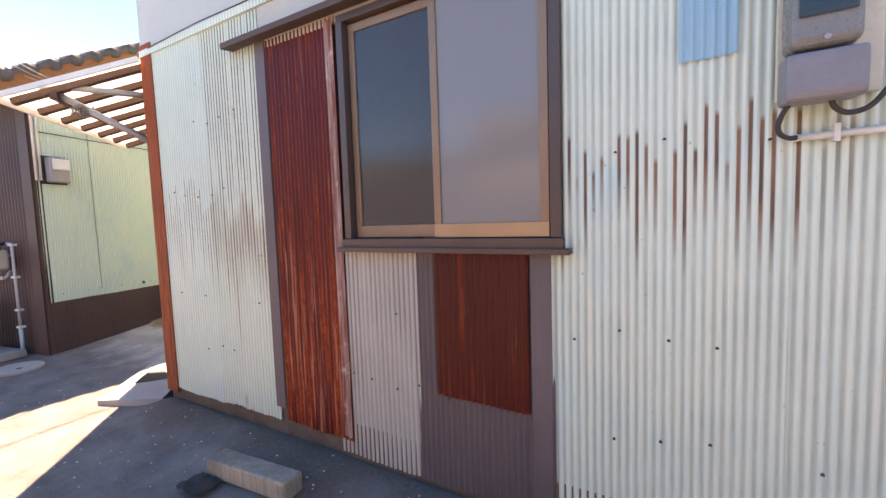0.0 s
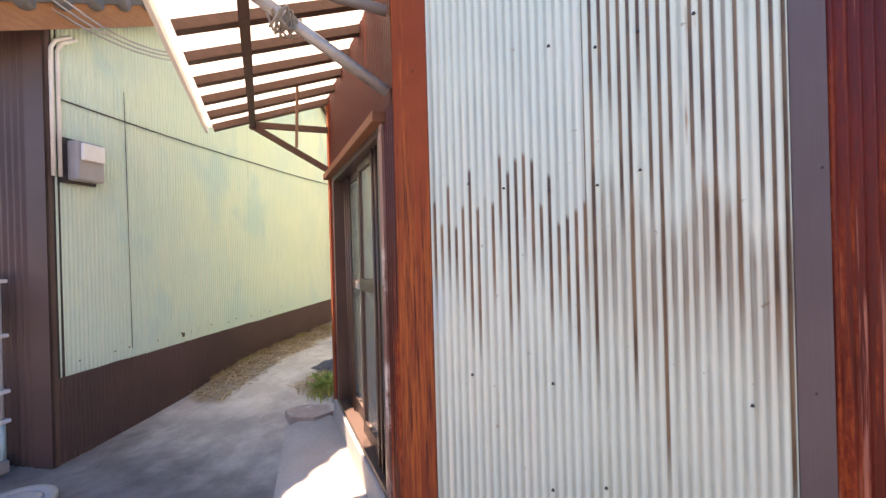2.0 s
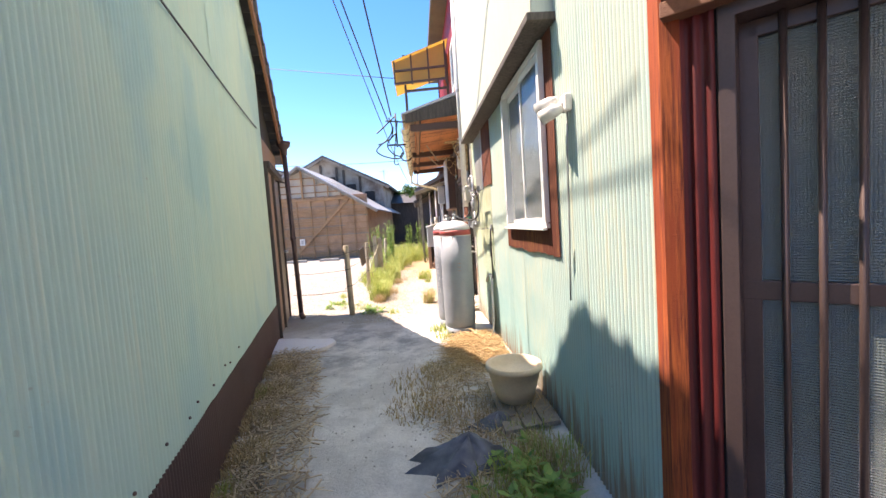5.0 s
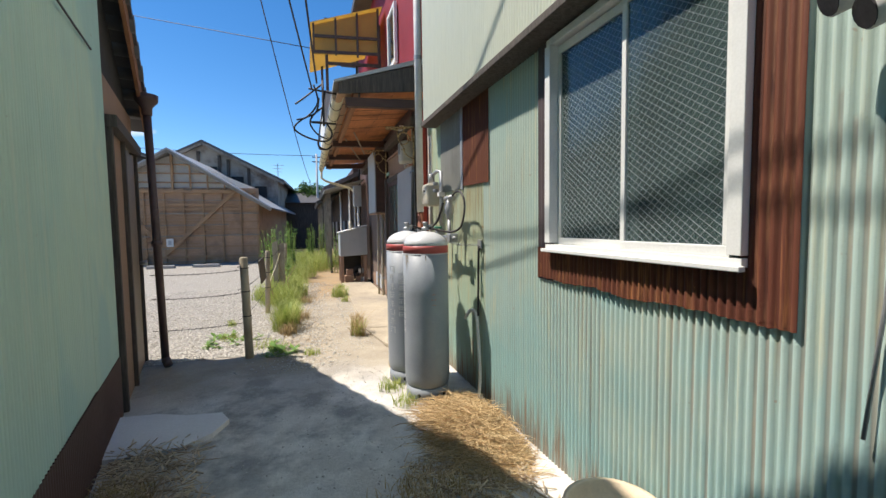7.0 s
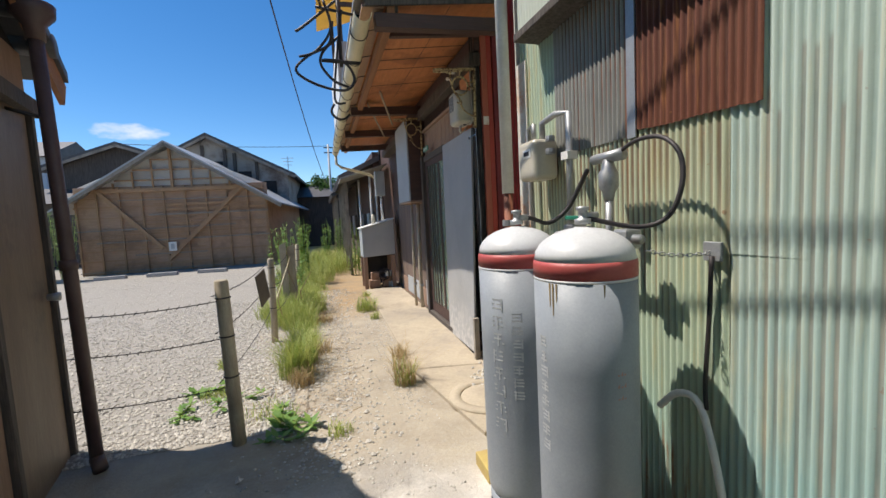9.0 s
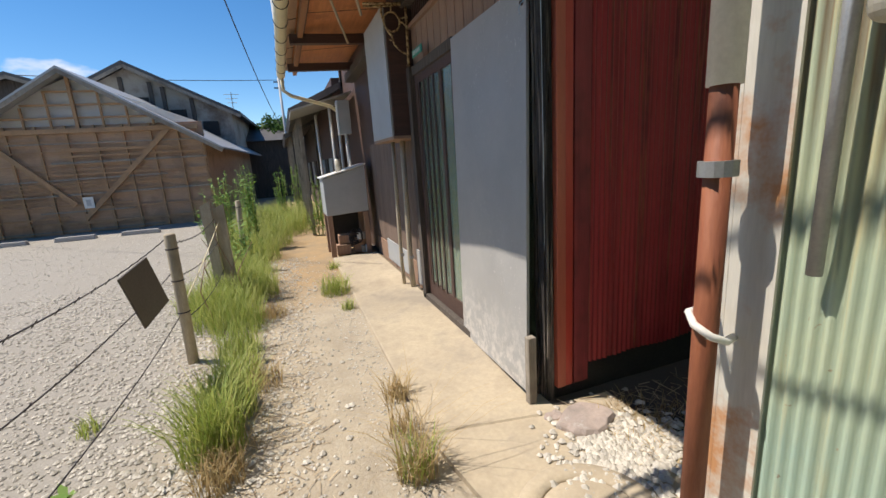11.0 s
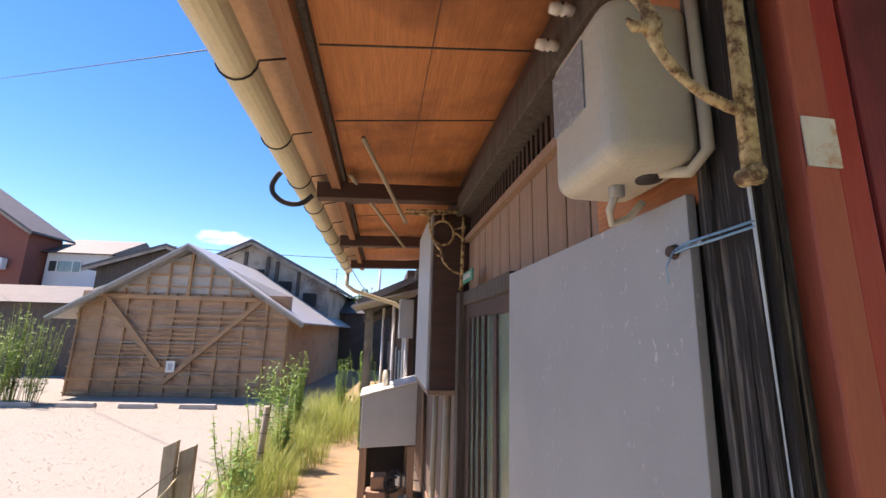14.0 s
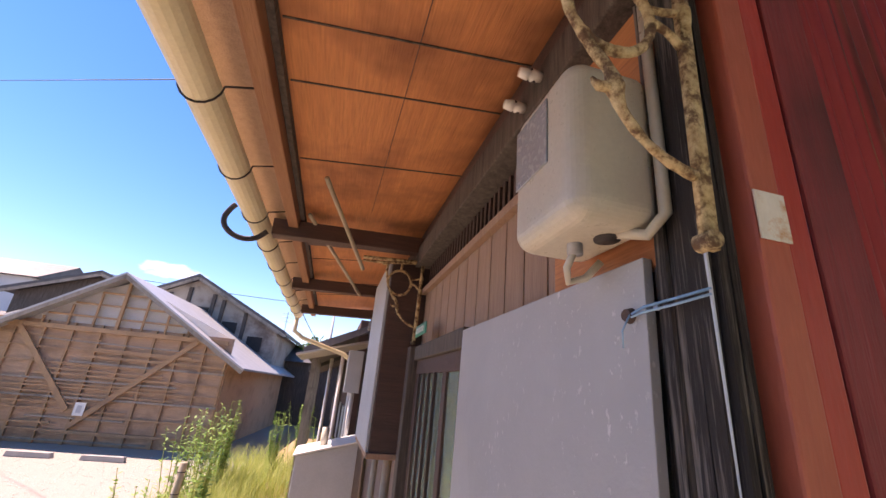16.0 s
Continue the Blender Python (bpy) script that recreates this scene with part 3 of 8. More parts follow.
    # hood over the window
    hood = Shape().poly([(-2.56, 1.745, 2.645), (-2.56, 1.745, 2.685), (-2.56, 1.66, 2.67), (-2.56, 1.66, 2.635)], (2.25, 0, 0))
    part("hood", hood, WOOD_DARK, south, "brown timber window hood")
    # rusted corner
    corner = slab((-3.735, 1.740), (-3.575, 1.740), 0.14, 2.95, 0.012, S)
    e = on_splay(0.014)
    corner = join(corner, slab((-3.74, 1.745), (e.x, e.y), 0.14, 2.95, 0.012, -DN))
    part("corner_strip", corner, RUST_ORANGE, south, "orange rusted corner strip")

    # splayed wall with the doorway
    s0, s1, zs, zt = 0.25, DL - 0.145, 0.30, 2.13
    q = lambda s: tuple(on_splay(s, -0.012).xy)
    splay = setting("wall_splay", join(slab(q(0.03), q(s0), 0, 5.6, 0.08, -DN), slab(q(s1), q(DL - 0.02), 0, 5.6, 0.08, -DN),
                    slab(q(s0), q(s1), zt, 5.6, 0.08, -DN), slab(q(s0), q(s1), -0.1, zs - 0.05, 0.08, -DN)), SOOT, "splayed corner wall of red-brown tin over glazed doors", category="wall")
    c = lambda s, o=0.0: tuple(on_splay(s, o).xy)
    part("sheet", Shape().corrugated(c(0.012), c(s0 - 0.05), 0.2, 3.0, DN, rows=4, seed=21, ragged=0.01), TIN_PEELING, splay, "", True)
    part("sheet", Shape().corrugated(c(s1 + 0.01), c(DL - 0.03), 0.2, 3.6, DN, rows=4, seed=22, ragged=0.01, amp=0.008, pitch=0.042), TIN_MAROON, splay, "", True)
    part("sheet", Shape().corrugated(c(0.0), c(DL), zt + 0.05, 3.6, DN, rows=4, seed=23), TIN_PEELING, splay, "red-brown sheet over the doors", True)
    part("jamb_board", slab(c(0.195, 0.014), c(0.247, 0.014), 0.2, 2.13, 0.012, -DN), plain("peeling_pink_paint", (0.34, 0.20, 0.165), (0.12, 0.035, 0.025), 7.0, 0.8, 0.0, 0.4, 60, (2, 2, 0.2), (0.62, 0.52, 0.47), 0.5), splay, "peeling pinkish jamb board")
    part("lintel", Shape().beam(on_splay(s0 - 0.08, 0.03, zt + 0.018), on_splay(DL, 0.03, zt + 0.018), 0.065, 0.05), timber("rusty_brown_timber", (0.24, 0.10, 0.05), (0.17, 0.065, 0.034), 0, 0.75), splay, "orange-brown timber lintel", bevel=0.004)
    part("threshold", Shape().beam(on_splay(s0 - 0.05, -0.005, 0.14), on_splay(DL - 0.03, -0.005, 0.14), 0.07, 0.22), CONCRETE_GREY, splay, "pinkish concrete threshold", bevel=0.01)
    return south, splay


def glazed_doors():
    s0, s1, zs, zt = 0.25, DL - 0.145, 0.24, 2.13
    d = tagged(new("door_1"), "closed bronze aluminium sliding doors with figured glass", "door", "", "structure")
    def stick(sa, za, sb, zb, w, t, o):
        return Shape().beam(on_splay(sa, o, za), on_splay(sb, o, zb), t, w, (0, 0, 1)) if abs(za - zb) < 0.01 else Shape().beam(on_splay(sa, o, za), on_splay(sb, o, zb), w, t, DN.to_3d())
    fr = join(stick(s0, zs + 0.02, s1, zs + 0.02, 0.05, 0.13, -0.055), stick(s0, zt - 0.02, s1, zt - 0.02, 0.05, 0.13, -0.055),
              stick(s0 + 0.02, zs, s0 + 0.02, zt, 0.045, 0.13, -0.055), stick(s1 - 0.02, zs, s1 - 0.02, zt, 0.045, 0.13, -0.055))
    part("door_frame", fr, ALU, d, "", bevel=0.003)
    mid = 1.0
    for a, b, o in ((s0 + 0.04, mid + 0.03, -0.058), (mid - 0.03, s1 - 0.04, -0.095)):
        leaf = join(stick(a + 0.025, zs + 0.05, a + 0.025, zt - 0.05, 0.05, 0.03, o), stick(b - 0.025, zs + 0.05, b - 0.025, zt - 0.05, 0.05, 0.03, o),
                    stick(a, zs + 0.09, b, zs + 0.09, 0.09, 0.03, o), stick(a, zt - 0.07, b, zt - 0.07, 0.05, 0.03, o), stick(a, 1.285 if a < 0.5 else 1.258, b, 1.285 if a < 0.5 else 1.258, 0.08 if a < 0.5 else 0.06, 0.032, o))
        lf = part("door_leaf", leaf, ALU, d, "", bevel=0.003)
        for z0, z1 in ((zs + 0.13, 1.25), (1.28, zt - 0.09)):
            part("pane", slab(tuple(on_splay(a + 0.04, o - 0.004).xy), tuple(on_splay(b - 0.04, o - 0.004).xy), z0, z1, 0.006, -DN), GLASS_PALE if a > 0.5 else GLASS_FIGURED, lf)
    part("door_handle", stick(s0 + 0.045, 1.20, s0 + 0.045, 1.325, 0.018, 0.02, -0.03), ALU_TAN, d, "slim tan metal pull", bevel=0.004)
    part("latch", stick(1.14, 1.258, 1.30, 1.258, 0.05, 0.010, -0.074), STEEL, d, "bright metal latch plate", bevel=0.003)
    for s in (0.385, 0.468, 0.545):
        part("grille_bar", Shape().tube([on_splay(s, -0.026, 0.28), on_splay(s, -0.026, 2.10)], 0.010), ALU, d, "", True)
    for s in (1.43, 1.512, 1.595):
        part("grille_bar", Shape().tube([on_splay(s, -0.066, 0.28), on_splay(s, -0.066, 2.10)], 0.010), ALU, d, "", True)
    n = part("notice", slab(tuple(on_splay(1.115, -0.079).xy), tuple(on_splay(1.20, -0.079).xy), 1.05, 1.235, 0.003, -DN), ALU_WHITE, d, "small paper notice on the glass")
    for z0, z1, col in ((1.19, 1.215, (0.42, 0.56, 0.66)), (1.10, 1.16, (0.58, 0.68, 0.58)), (1.052, 1.075, (0.66, 0.64, 0.52))):
        part("print", slab(tuple(on_splay(1.123, -0.0775).xy), tuple(on_splay(1.192, -0.0775).xy), z0, z1, 0.001, -DN), plain("faded_print", col, tuple(v * 0.9 for v in col), 20.0, 0.5), n)


def alley_front():
    W = (1, 0)
    X = -5.06
    y0, y1, z0, z1 = 4.33, 5.37, 1.47, 2.62
    B = X + 0.014
    west = setting("wall_west", join(slab((B, 3.08), (B, y0), 0, 5.6, 0.1, W), slab((B, y1), (B, 7.875), 0, 5.6, 0.1, W), slab((B, y0), (B, y1), 0, z0, 0.1, W), slab((B, y0), (B, y1), z1, 5.6, 0.1, W)),
                   SOOT, "alley wall of weathered pale green corrugated iron", category="wall")
    def sheet(a, b, lo, hi, mat, x=X, rag=0.01, seed=1, label=""):
        part("sheet", Shape().corrugated((x, a), (x, b), lo, hi, (-1, 0), rows=5, ragged=rag, seed=seed, along=1), mat, west, label, True)
    for i, (y, e) in enumerate(((3.10, 3.83), (3.80, 4.36))):
        sheet(y, e, 0.14, 5.6, TIN_GREEN_W, X - 0.002 * (i % 2), 0.012, 31 + i)
    sheet(4.33, 5.10, 0.16, 1.46, TIN_GREEN_W, X, 0.012, 33)
    sheet(5.07, 5.46, 0.16, 1.46, TIN_GREEN_W, X - 0.002, 0.012, 34)
    sheet(5.44, 5.72, 0.16, 1.46, TIN_GREEN_W, X - 0.003, 0.012, 47)
    sheet(5.37, 6.42, 1.44, 2.8, TIN_GREEN_W, X, 0, 35)
    sheet(5.70, 6.42, 0.16, 1.46, TIN_GREEN_W, X, 0.012, 36)
    sheet(6.38, 7.10, 0.18, 2.0, TIN_YELLOWED, X - 0.002, 0.012, 37, "yellowed green sheet")
    sheet(7.07, 7.86, 0.18, 2.8, TIN_YELLOWED, X, 0.012, 38)
    sheet(6.81, 7.45, 1.93, 2.8, TIN_GREY, X - 0.010, 0.004, 39, "grey galvanised sheet")
    sheet(6.27, 6.81, lambda s: 1.93 + 0.02 * s, 2.8, TIN_RUST_Y, X - 0.012, 0.006, 40, "rusted patch sheet")
    part("corner_strip", slab((X - 0.022, 6.80), (X - 0.022, 6.85), 1.92, 2.75, 0.008, W), STEEL, west, "bright galvanised strip")
    part("corner_strip", slab((X - 0.016, 3.065), (X - 0.016, 3.17), 0.1, 3.6, 0.01, W), RUST_ORANGE, west, "orange rusted corner strip")
    part("corner_strip", slab(tuple(on_splay(DL + 0.012, 0.022).xy), tuple(on_splay(DL - 0.045, 0.016).xy), 0.1, 3.6, 0.01, -DN), RUST_ORANGE, west, "orange rusted corner strip")
    part("corner_strip", join(slab((X - 0.016, 7.77), (X - 0.016, 7.892), 0.15, 2.6, 0.01, W), slab((X - 0.016, 7.903), (X + 0.08, 7.913), 0.15, 5.5, 0.01, (0, -1))), plain("rust_stained_white", (0.70, 0.68, 0.62), (0.60, 0.57, 0.50), 4.0, 0.5, 0.0, 0.2, 60, (2, 2, 0.2), (0.50, 0.20, 0.05), 0.52), west, "white corner strip with orange rust runs")
    # boarding round the window
    for a, b, lo, hi, s in ((5.39, 5.545, 1.28, 2.75, 41), (4.16, 4.33, 1.28, 2.70, 42), (4.16, 5.545, 1.28, 1.465, 43)):
        sheet(a, b, lo, hi, TIN_RUST_Y if s != 41 else TIN_PLUM, X - 0.014 - 0.002 * (s - 41), 0.01, s, "rust-brown corrugated surround")
    # overhanging upper storey
    over = Shape().box((X - 0.13, 4.12, 2.68), (X + 0.1, 7.60, 5.6))
    part("bay", over, TIN_UPPER, west, "overhanging upper storey clad in cream tin")
    part("sheet", Shape().corrugated((X - 0.142, 4.12), (X - 0.142, 7.60), 2.69, 5.6, (-1, 0), rows=3, seed=45, along=1), TIN_UPPER, west, "cream corrugated cladding", True)
    part("hood", Shape().box((X - 0.17, 4.08, 2.635), (X + 0.02, 7.62, 2.68)), WOOD_BLACK, west, "dark weathered sill board under the overhang", bevel=0.004)
    north = setting("wall_north", slab((-5.03, 7.875), (4.0, 7.875), 0, 5.6, 0.1, (0, -1)), TIN_GREEN, "end wall of green tin", category="wall")
    part("sheet", Shape().corrugated((-4.98, 7.89), (-3.0, 7.89), 0.15, 5.6, (0, 1), rows=3, seed=46), TIN_GREEN, north, "", True)
    setting("wall_east", slab((4.0, 1.772), (4.0, 7.875), 0, 5.6, 0.1, (-1, 0)), SOOT, "closed rear wall of the tin house", category="wall")
    # The unseen north overhang is added to keep light off the red wall.
    setting("roof", Shape().poly([(-3.8, 1.5, 5.6), (4.2, 1.5, 5.6), (4.2, 8.45, 5.6), (-5.4, 8.45, 5.6), (-5.4, 3.0, 5.6)], (0, 0, 0.12)), ROOF_TIN, "flat tin roof, north edge stretched to shade the gap", category="roof")
    setting("floor", Shape().poly([(-3.6, 1.85, 0.1), (3.9, 1.85, 0.1), (3.9, 7.6, 0.1), (-4.95, 7.6, 0.1), (-4.95, 3.1, 0.1)], (0, 0, 0.04)), WOOD_DARK, "dark floor inside", category="floor")


def street_window():
    x0, x1, z0, z1 = -1.605, -0.44, 1.39, 2.62
    w = tagged(new("window_1"), "bronze aluminium sliding window with figured glass", "window", "", "structure")
    f = Shape()
    y = 1.76
    f.box((x0 - 0.03, y - 0.05, z0 - 0.035), (x1 + 0.03, y + 0.05, z0 + 0.015)).box((x0 - 0.02, y - 0.03, z1 - 0.04), (x1 + 0.02, y + 0.05, z1))
    f.box((x0 - 0.02, y - 0.035, z0 + 0.015), (x0 + 0.025, y + 0.05, z1 - 0.04)).box((x1 - 0.025, y - 0.035, z0 + 0.015), (x1 + 0.02, y + 0.05, z1 - 0.04))
    part("window_frame", f, ALU, w, "", bevel=0.003)
    mid = -1.02
    for a, b, yy, mat in ((x0 + 0.03, mid + 0.025, y + 0.02, ALU_BROWN), (mid - 0.02, x1 - 0.03, y - 0.015, ALU_TAN)):
        s = Shape().box((a, yy - 0.012, z0 + 0.02), (b, yy + 0.012, z0 + 0.085)).box((a, yy - 0.012, z1 - 0.09), (b, yy + 0.012, z1 - 0.045))
        s.box((a, yy - 0.012, z0 + 0.085), (a + 0.04, yy + 0.012, z1 - 0.09)).box((b - 0.04, yy - 0.012, z0 + 0.085), (b, yy + 0.012, z1 - 0.09))
        sash = part("sash", s, ALU_BROWN, w, "", bevel=0.003)
        if mat == ALU_TAN:
            part("bottom_rail", Shape().box((a + 0.002, yy - 0.0145, z0 + 0.021), (b - 0.002, yy - 0.0122, z0 + 0.084)), mat, sash, "tan bottom rail")
        part("pane", Shape().box((a + 0.035, yy - 0.003, z0 + 0.08), (b - 0.035, yy + 0.003, z1 - 0.085)), GLASS_STREET if mat == ALU_BROWN else GLASS_STREET_PALE, sash)
    part("window_sill", Shape().box((x0 - 0.05, y - 0.075, z0 - 0.055), (x1 + 0.06, y - 0.005, z0 - 0.03)), ALU, w, "", bevel=0.003)


def alley_window():
    X, y0, y1, z0, z1 = -5.075, 4.32, 5.40, 1.475, 2.62
    w = tagged(new("window_2"), "white aluminium sliding window with wired glass", "window", "", "structure")
    f = Shape().box((X - 0.035, y0 - 0.02, z0 - 0.018), (X + 0.06, y1 + 0.02, z0 + 0.012)).box((X - 0.03, y0 - 0.02, z1 - 0.04), (X + 0.06, y1 + 0.02, z1))
    f.box((X - 0.04, y0 - 0.02, z0 + 0.02), (X + 0.06, y0 + 0.03, z1 - 0.04)).box((X - 0.04, y1 - 0.03, z0 + 0.02), (X + 0.06, y1 + 0.02, z1 - 0.04))
    part("window_frame", f, ALU_WHITE, w, "", bevel=0.003)
    mid = 4.82
    for a, b, xx in ((y0 + 0.03, mid + 0.025, X - 0.01), (mid - 0.025, y1 - 0.03, X + 0.025)):
        s = Shape().box((xx - 0.012, a, z0 + 0.012), (xx + 0.012, b, z0 + 0.05)).box((xx - 0.012, a, z1 - 0.09), (xx + 0.012, b, z1 - 0.045))
        s.box((xx - 0.012, a, z0 + 0.05), (xx + 0.012, a + 0.026, z1 - 0.09)).box((xx - 0.012, b - 0.026, z0 + 0.05), (xx + 0.012, b, z1 - 0.09))
        sash = part("sash", s, ALU_WHITE, w, "", bevel=0.003)
        part("pane", Shape().box((xx - 0.003, a + 0.02, z0 + 0.045), (xx + 0.003, b - 0.02, z1 - 0.085)), GLASS_WIRED, sash)
        wires, lo, hi = Shape(), z0 + 0.05, z1 - 0.09
        for slope, step, rr in ((0.72, 0.030, 0.0008), (-1.05, 0.036, 0.0005)):
            k = lo - 1.4
            while k < hi + 1.4:
                t0, t1 = sorted(((lo - k) / slope, (hi - k) / slope))
                t0, t1 = max(t0, 0.0), min(t1, b - a)
                if t1 - t0 > 0.01:
                    wires.tube([(xx - 0.004, a + t0, k + slope * t0), (xx - 0.004, a + t1, k + slope * t1)], rr, 4, False)
                k += step
        tagged(part("wire_mesh", wires, LIGHT_GREY, sash, "fine diagonal wire in the glass"), kind="stuff")
    part("window_sill", Shape().box((X - 0.06, y0 - 0.03, z0 - 0.03), (X - 0.03, y1 + 0.03, z0 - 0.012)), ALU_WHITE, w, "", bevel=0.003)


def curtain():
    c = thing("curtain", (-4.95, 4.87, 1.3), "dull teal curtain hanging behind the alley window", "curtain")
    s, n = Shape(), 80
    for k in range(n + 1):
        y = 4.30 + 1.12 * k / n
        x = -4.94 + 0.02 * math.sin(k * 0.9) + 0.01 * math.sin(k * 0.37)
        s.v += [(x, y, 1.3), (x, y, 2.66)]
    s.f = [(2 * k, 2 * k + 2, 2 * k + 3, 2 * k + 1) for k in range(n)]
    part("cloth", s, plain("teal_cloth", (0.06, 0.13, 0.15), (0.04, 0.085, 0.10), 3.0, 0.9), c, "", True)


tin_house()
glazed_doors()
alley_front()
street_window()
alley_window()
curtain()

# ---- the green gable across the alley ----
G0, G1 = Vector((-6.64, 1.83)), Vector((-7.81, 7.08))
GU = (G1 - G0).normalized()
GN = Vector((GU.y, -GU.x))
if GN.x < 0:
    GN = -GN


def on_green(s, o=0.0, z=0.0):
    p = G0 + GU * s + GN * o
    return Vector((p.x, p.y, z))


def gable_z(s):
    return 4.97 - 0.56 * abs(s - 3.0)


TAN_PANEL = plain("tan_panel", (0.26, 0.18, 0.12), (0.17, 0.115, 0.08), 2.0, 0.55, 0.0, 0.25, 60, (2, 2, 0.2), (0.10, 0.07, 0.055), 0.56)


def green_gable():
    g = lambda s, o=0.0: tuple(on_green(s, o).xy)
    pts = [on_green(s, -0.02, z) for s, z in ((0, -0.1), (6.9, -0.1), (6.9, gable_z(6.9)), (3.0, gable_z(3.0)), (0, gable_z(0)))]
    wall = setting("wall_green", Shape().poly(pts, -GN.to_3d() * 0.1), SOOT, "windowless gable wall of pale green corrugated iron over a brown plinth", category="wall")
    for i in range(7):
        a, b = 0.0 + i * 0.769, min(5.38, 0.79 + i * 0.769)
        part("sheet", Shape().corrugated(g(a, -0.002 * (i % 2)), g(b, -0.002 * (i % 2)), lambda s: 0.62 + 0.012 * s, lambda s, a=a, b=b: gable_z(a + (b - a) * s), GN, rows=5, ragged=0.006, seed=50 + i, along=1), TIN_GREEN, wall, "", True)
        part("plinth_sheet", Shape().corrugated(g(a, 0.006), g(b, 0.006), -0.1, 0.63, GN, rows=3, ragged=0, seed=60 + i), TIN_BROWN, wall, "", True)
    seam = Shape().tube([on_green(0.622, 0.010, 2.95), on_green(0.630, 0.012, 1.6), on_green(0.637, 0.011, 0.71)], 0.0028, 5)
    part("lap_seam", seam, DARK_IRON, wall, "dark open lap between two sheets")
    for k in range(13):
        sx = 0.19 + 0.235 * k + 0.06 * math.sin(k * 2.1)
        part("nail", Shape().lathe(on_green(sx, 0.012, 0.722 + 0.012 * math.sin(k * 3.3)), [(0.006, -0.006), (0.006, 0.003), (0.002, 0.006)], 8), BROWN_PIPE, wall)
    for sx, w in ((0.02, 0.018), (1.20, 0.020)):
        part("rust_hole", Shape().poly([on_green(sx + w * math.cos(a), 0.0135, 0.708 + 1.2 * w * math.sin(a)) for a in (0.2, 1.1, 2.3, 3.0, 4.1, 5.2)], GN.to_3d() * 0.004), DARK_IRON, wall, "rusted-out hole")
    # street side in brown boarding
    ST = -GU
    a = on_green(0.0)
    left = Vector((-GN.x, -GN.y))
    b = a + (left * 3.2).to_3d()
    back = setting("wall_brown", slab(a.xy, b.xy, -0.1, gable_z(0), 0.1, GU), SOOT, "dark brown corrugated street wall of the green house", category="wall")
    part("sheet", Shape().corrugated(tuple(a.xy + ST * 0.012), tuple(b.xy + ST * 0.012), 0.0, gable_z(0), ST, rows=3, seed=70, pitch=0.06, amp=0.008), TIN_BROWN, back, "", True)
    part("corner_strip", join(slab((a.xy + GN * 0.02 + ST * 0.02), (a.xy + left * 0.14 + ST * 0.025), 0.0, gable_z(0), 0.02, GU), slab((a.xy + GN * 0.02 + ST * 0.02), (a.xy + GN * 0.02 + GU * 0.03), 0.0, gable_z(0), 0.02, left)), TIN_BROWN, back)
    # rear part with the plank door
    r0, r1 = 5.40, 6.9
    part("boarding", slab(g(r0, 0.0), g(r1, 0.0), 2.42, gable_z(r1) - 0.02, 0.03, -GN), WOOD_BROWN, wall, "brown boards above the back door")
    d = tagged(new("door_2"), "dark wooden back door with a frosted sunlit panel", "door", "", "structure")
    for s in (5.44, 6.05, 6.84):
        part("door_post", Shape().beam(on_green(s, 0.012, 0.1), on_green(s, 0.012, 2.45), 0.05, 0.06, GN.to_3d()), WOOD_BLACK, d, "", bevel=0.004)
    part("lintel", Shape().beam(on_green(r0, 0.03, 2.42), on_green(r1, 0.03, 2.42), 0.09, 0.09), WOOD_BLACK, d)
    part("door_leaf", slab(g(5.48, 0.01), g(6.02, 0.01), 0.15, 2.38, 0.03, -GN), WOOD_BROWN, d, "brown plank leaf")
    part("door_leaf", slab(g(6.08, 0.015), g(6.80, 0.015), 0.15, 2.38, 0.03, -GN), TAN_PANEL, d, "tan weathered leaf")
    part("door_knob", Shape().tube([on_green(6.72, 0.03, 1.25), on_green(6.72, 0.09, 1.25)], [0.02, 0.028], 12), STEEL, d, "round metal knob", True)
    # roof
    for sgn in (-1, 1):
        e = 3.0 + sgn * (4.18 if sgn > 0 else 3.5)
        p = [on_green(3.0, 0.16, gable_z(3.0) + 0.06), on_green(e, 0.16, gable_z(e) + 0.06), on_green(e, -6.0, gable_z(e) + 0.06), on_green(3.0, -6.0, gable_z(3.0) + 0.06)]
        roof = setting("roof_green", Shape().poly(p, (0, 0, 0.07)), ROOF_TILE, "dark tiled gable roof with a timber verge", category="roof")
        part("bargeboard", Shape().beam(on_green(3.0, 0.12, gable_z(3.0) - 0.03), on_green(e, 0.12, gable_z(e) - 0.03), 0.03, 0.17), WOOD_RED, roof, "red-brown bargeboard")
        k = int(abs(e - 3.0) / 0.24)
        tile = None
        for i in range(k):
            s = 3.0 + sgn * (0.1 + 0.24 * i)
            c = on_green(s, 0.10, gable_z(s) + 0.085)
            sh = Shape().tube([c - GN.to_3d() * 0.16, c + GN.to_3d() * 0.065], 0.075, 10)
            part("verge_tile", sh, ROOF_TILE, roof, "", True)
    back2 = setting("wall_rear", slab(g(6.9, -0.1), tuple((on_green(6.9).xy + left * 6)), -0.1, gable_z(6.9), 0.1, -GU), SOOT, "rear wall of the green house", category="wall")
    setting("wall_far", slab(tuple(on_green(0, -6).xy), tuple(on_green(6.9, -6).xy), -0.1, 3.0, 0.1, GN), SOOT, "far wall of the green house", category="wall")


green_gable()


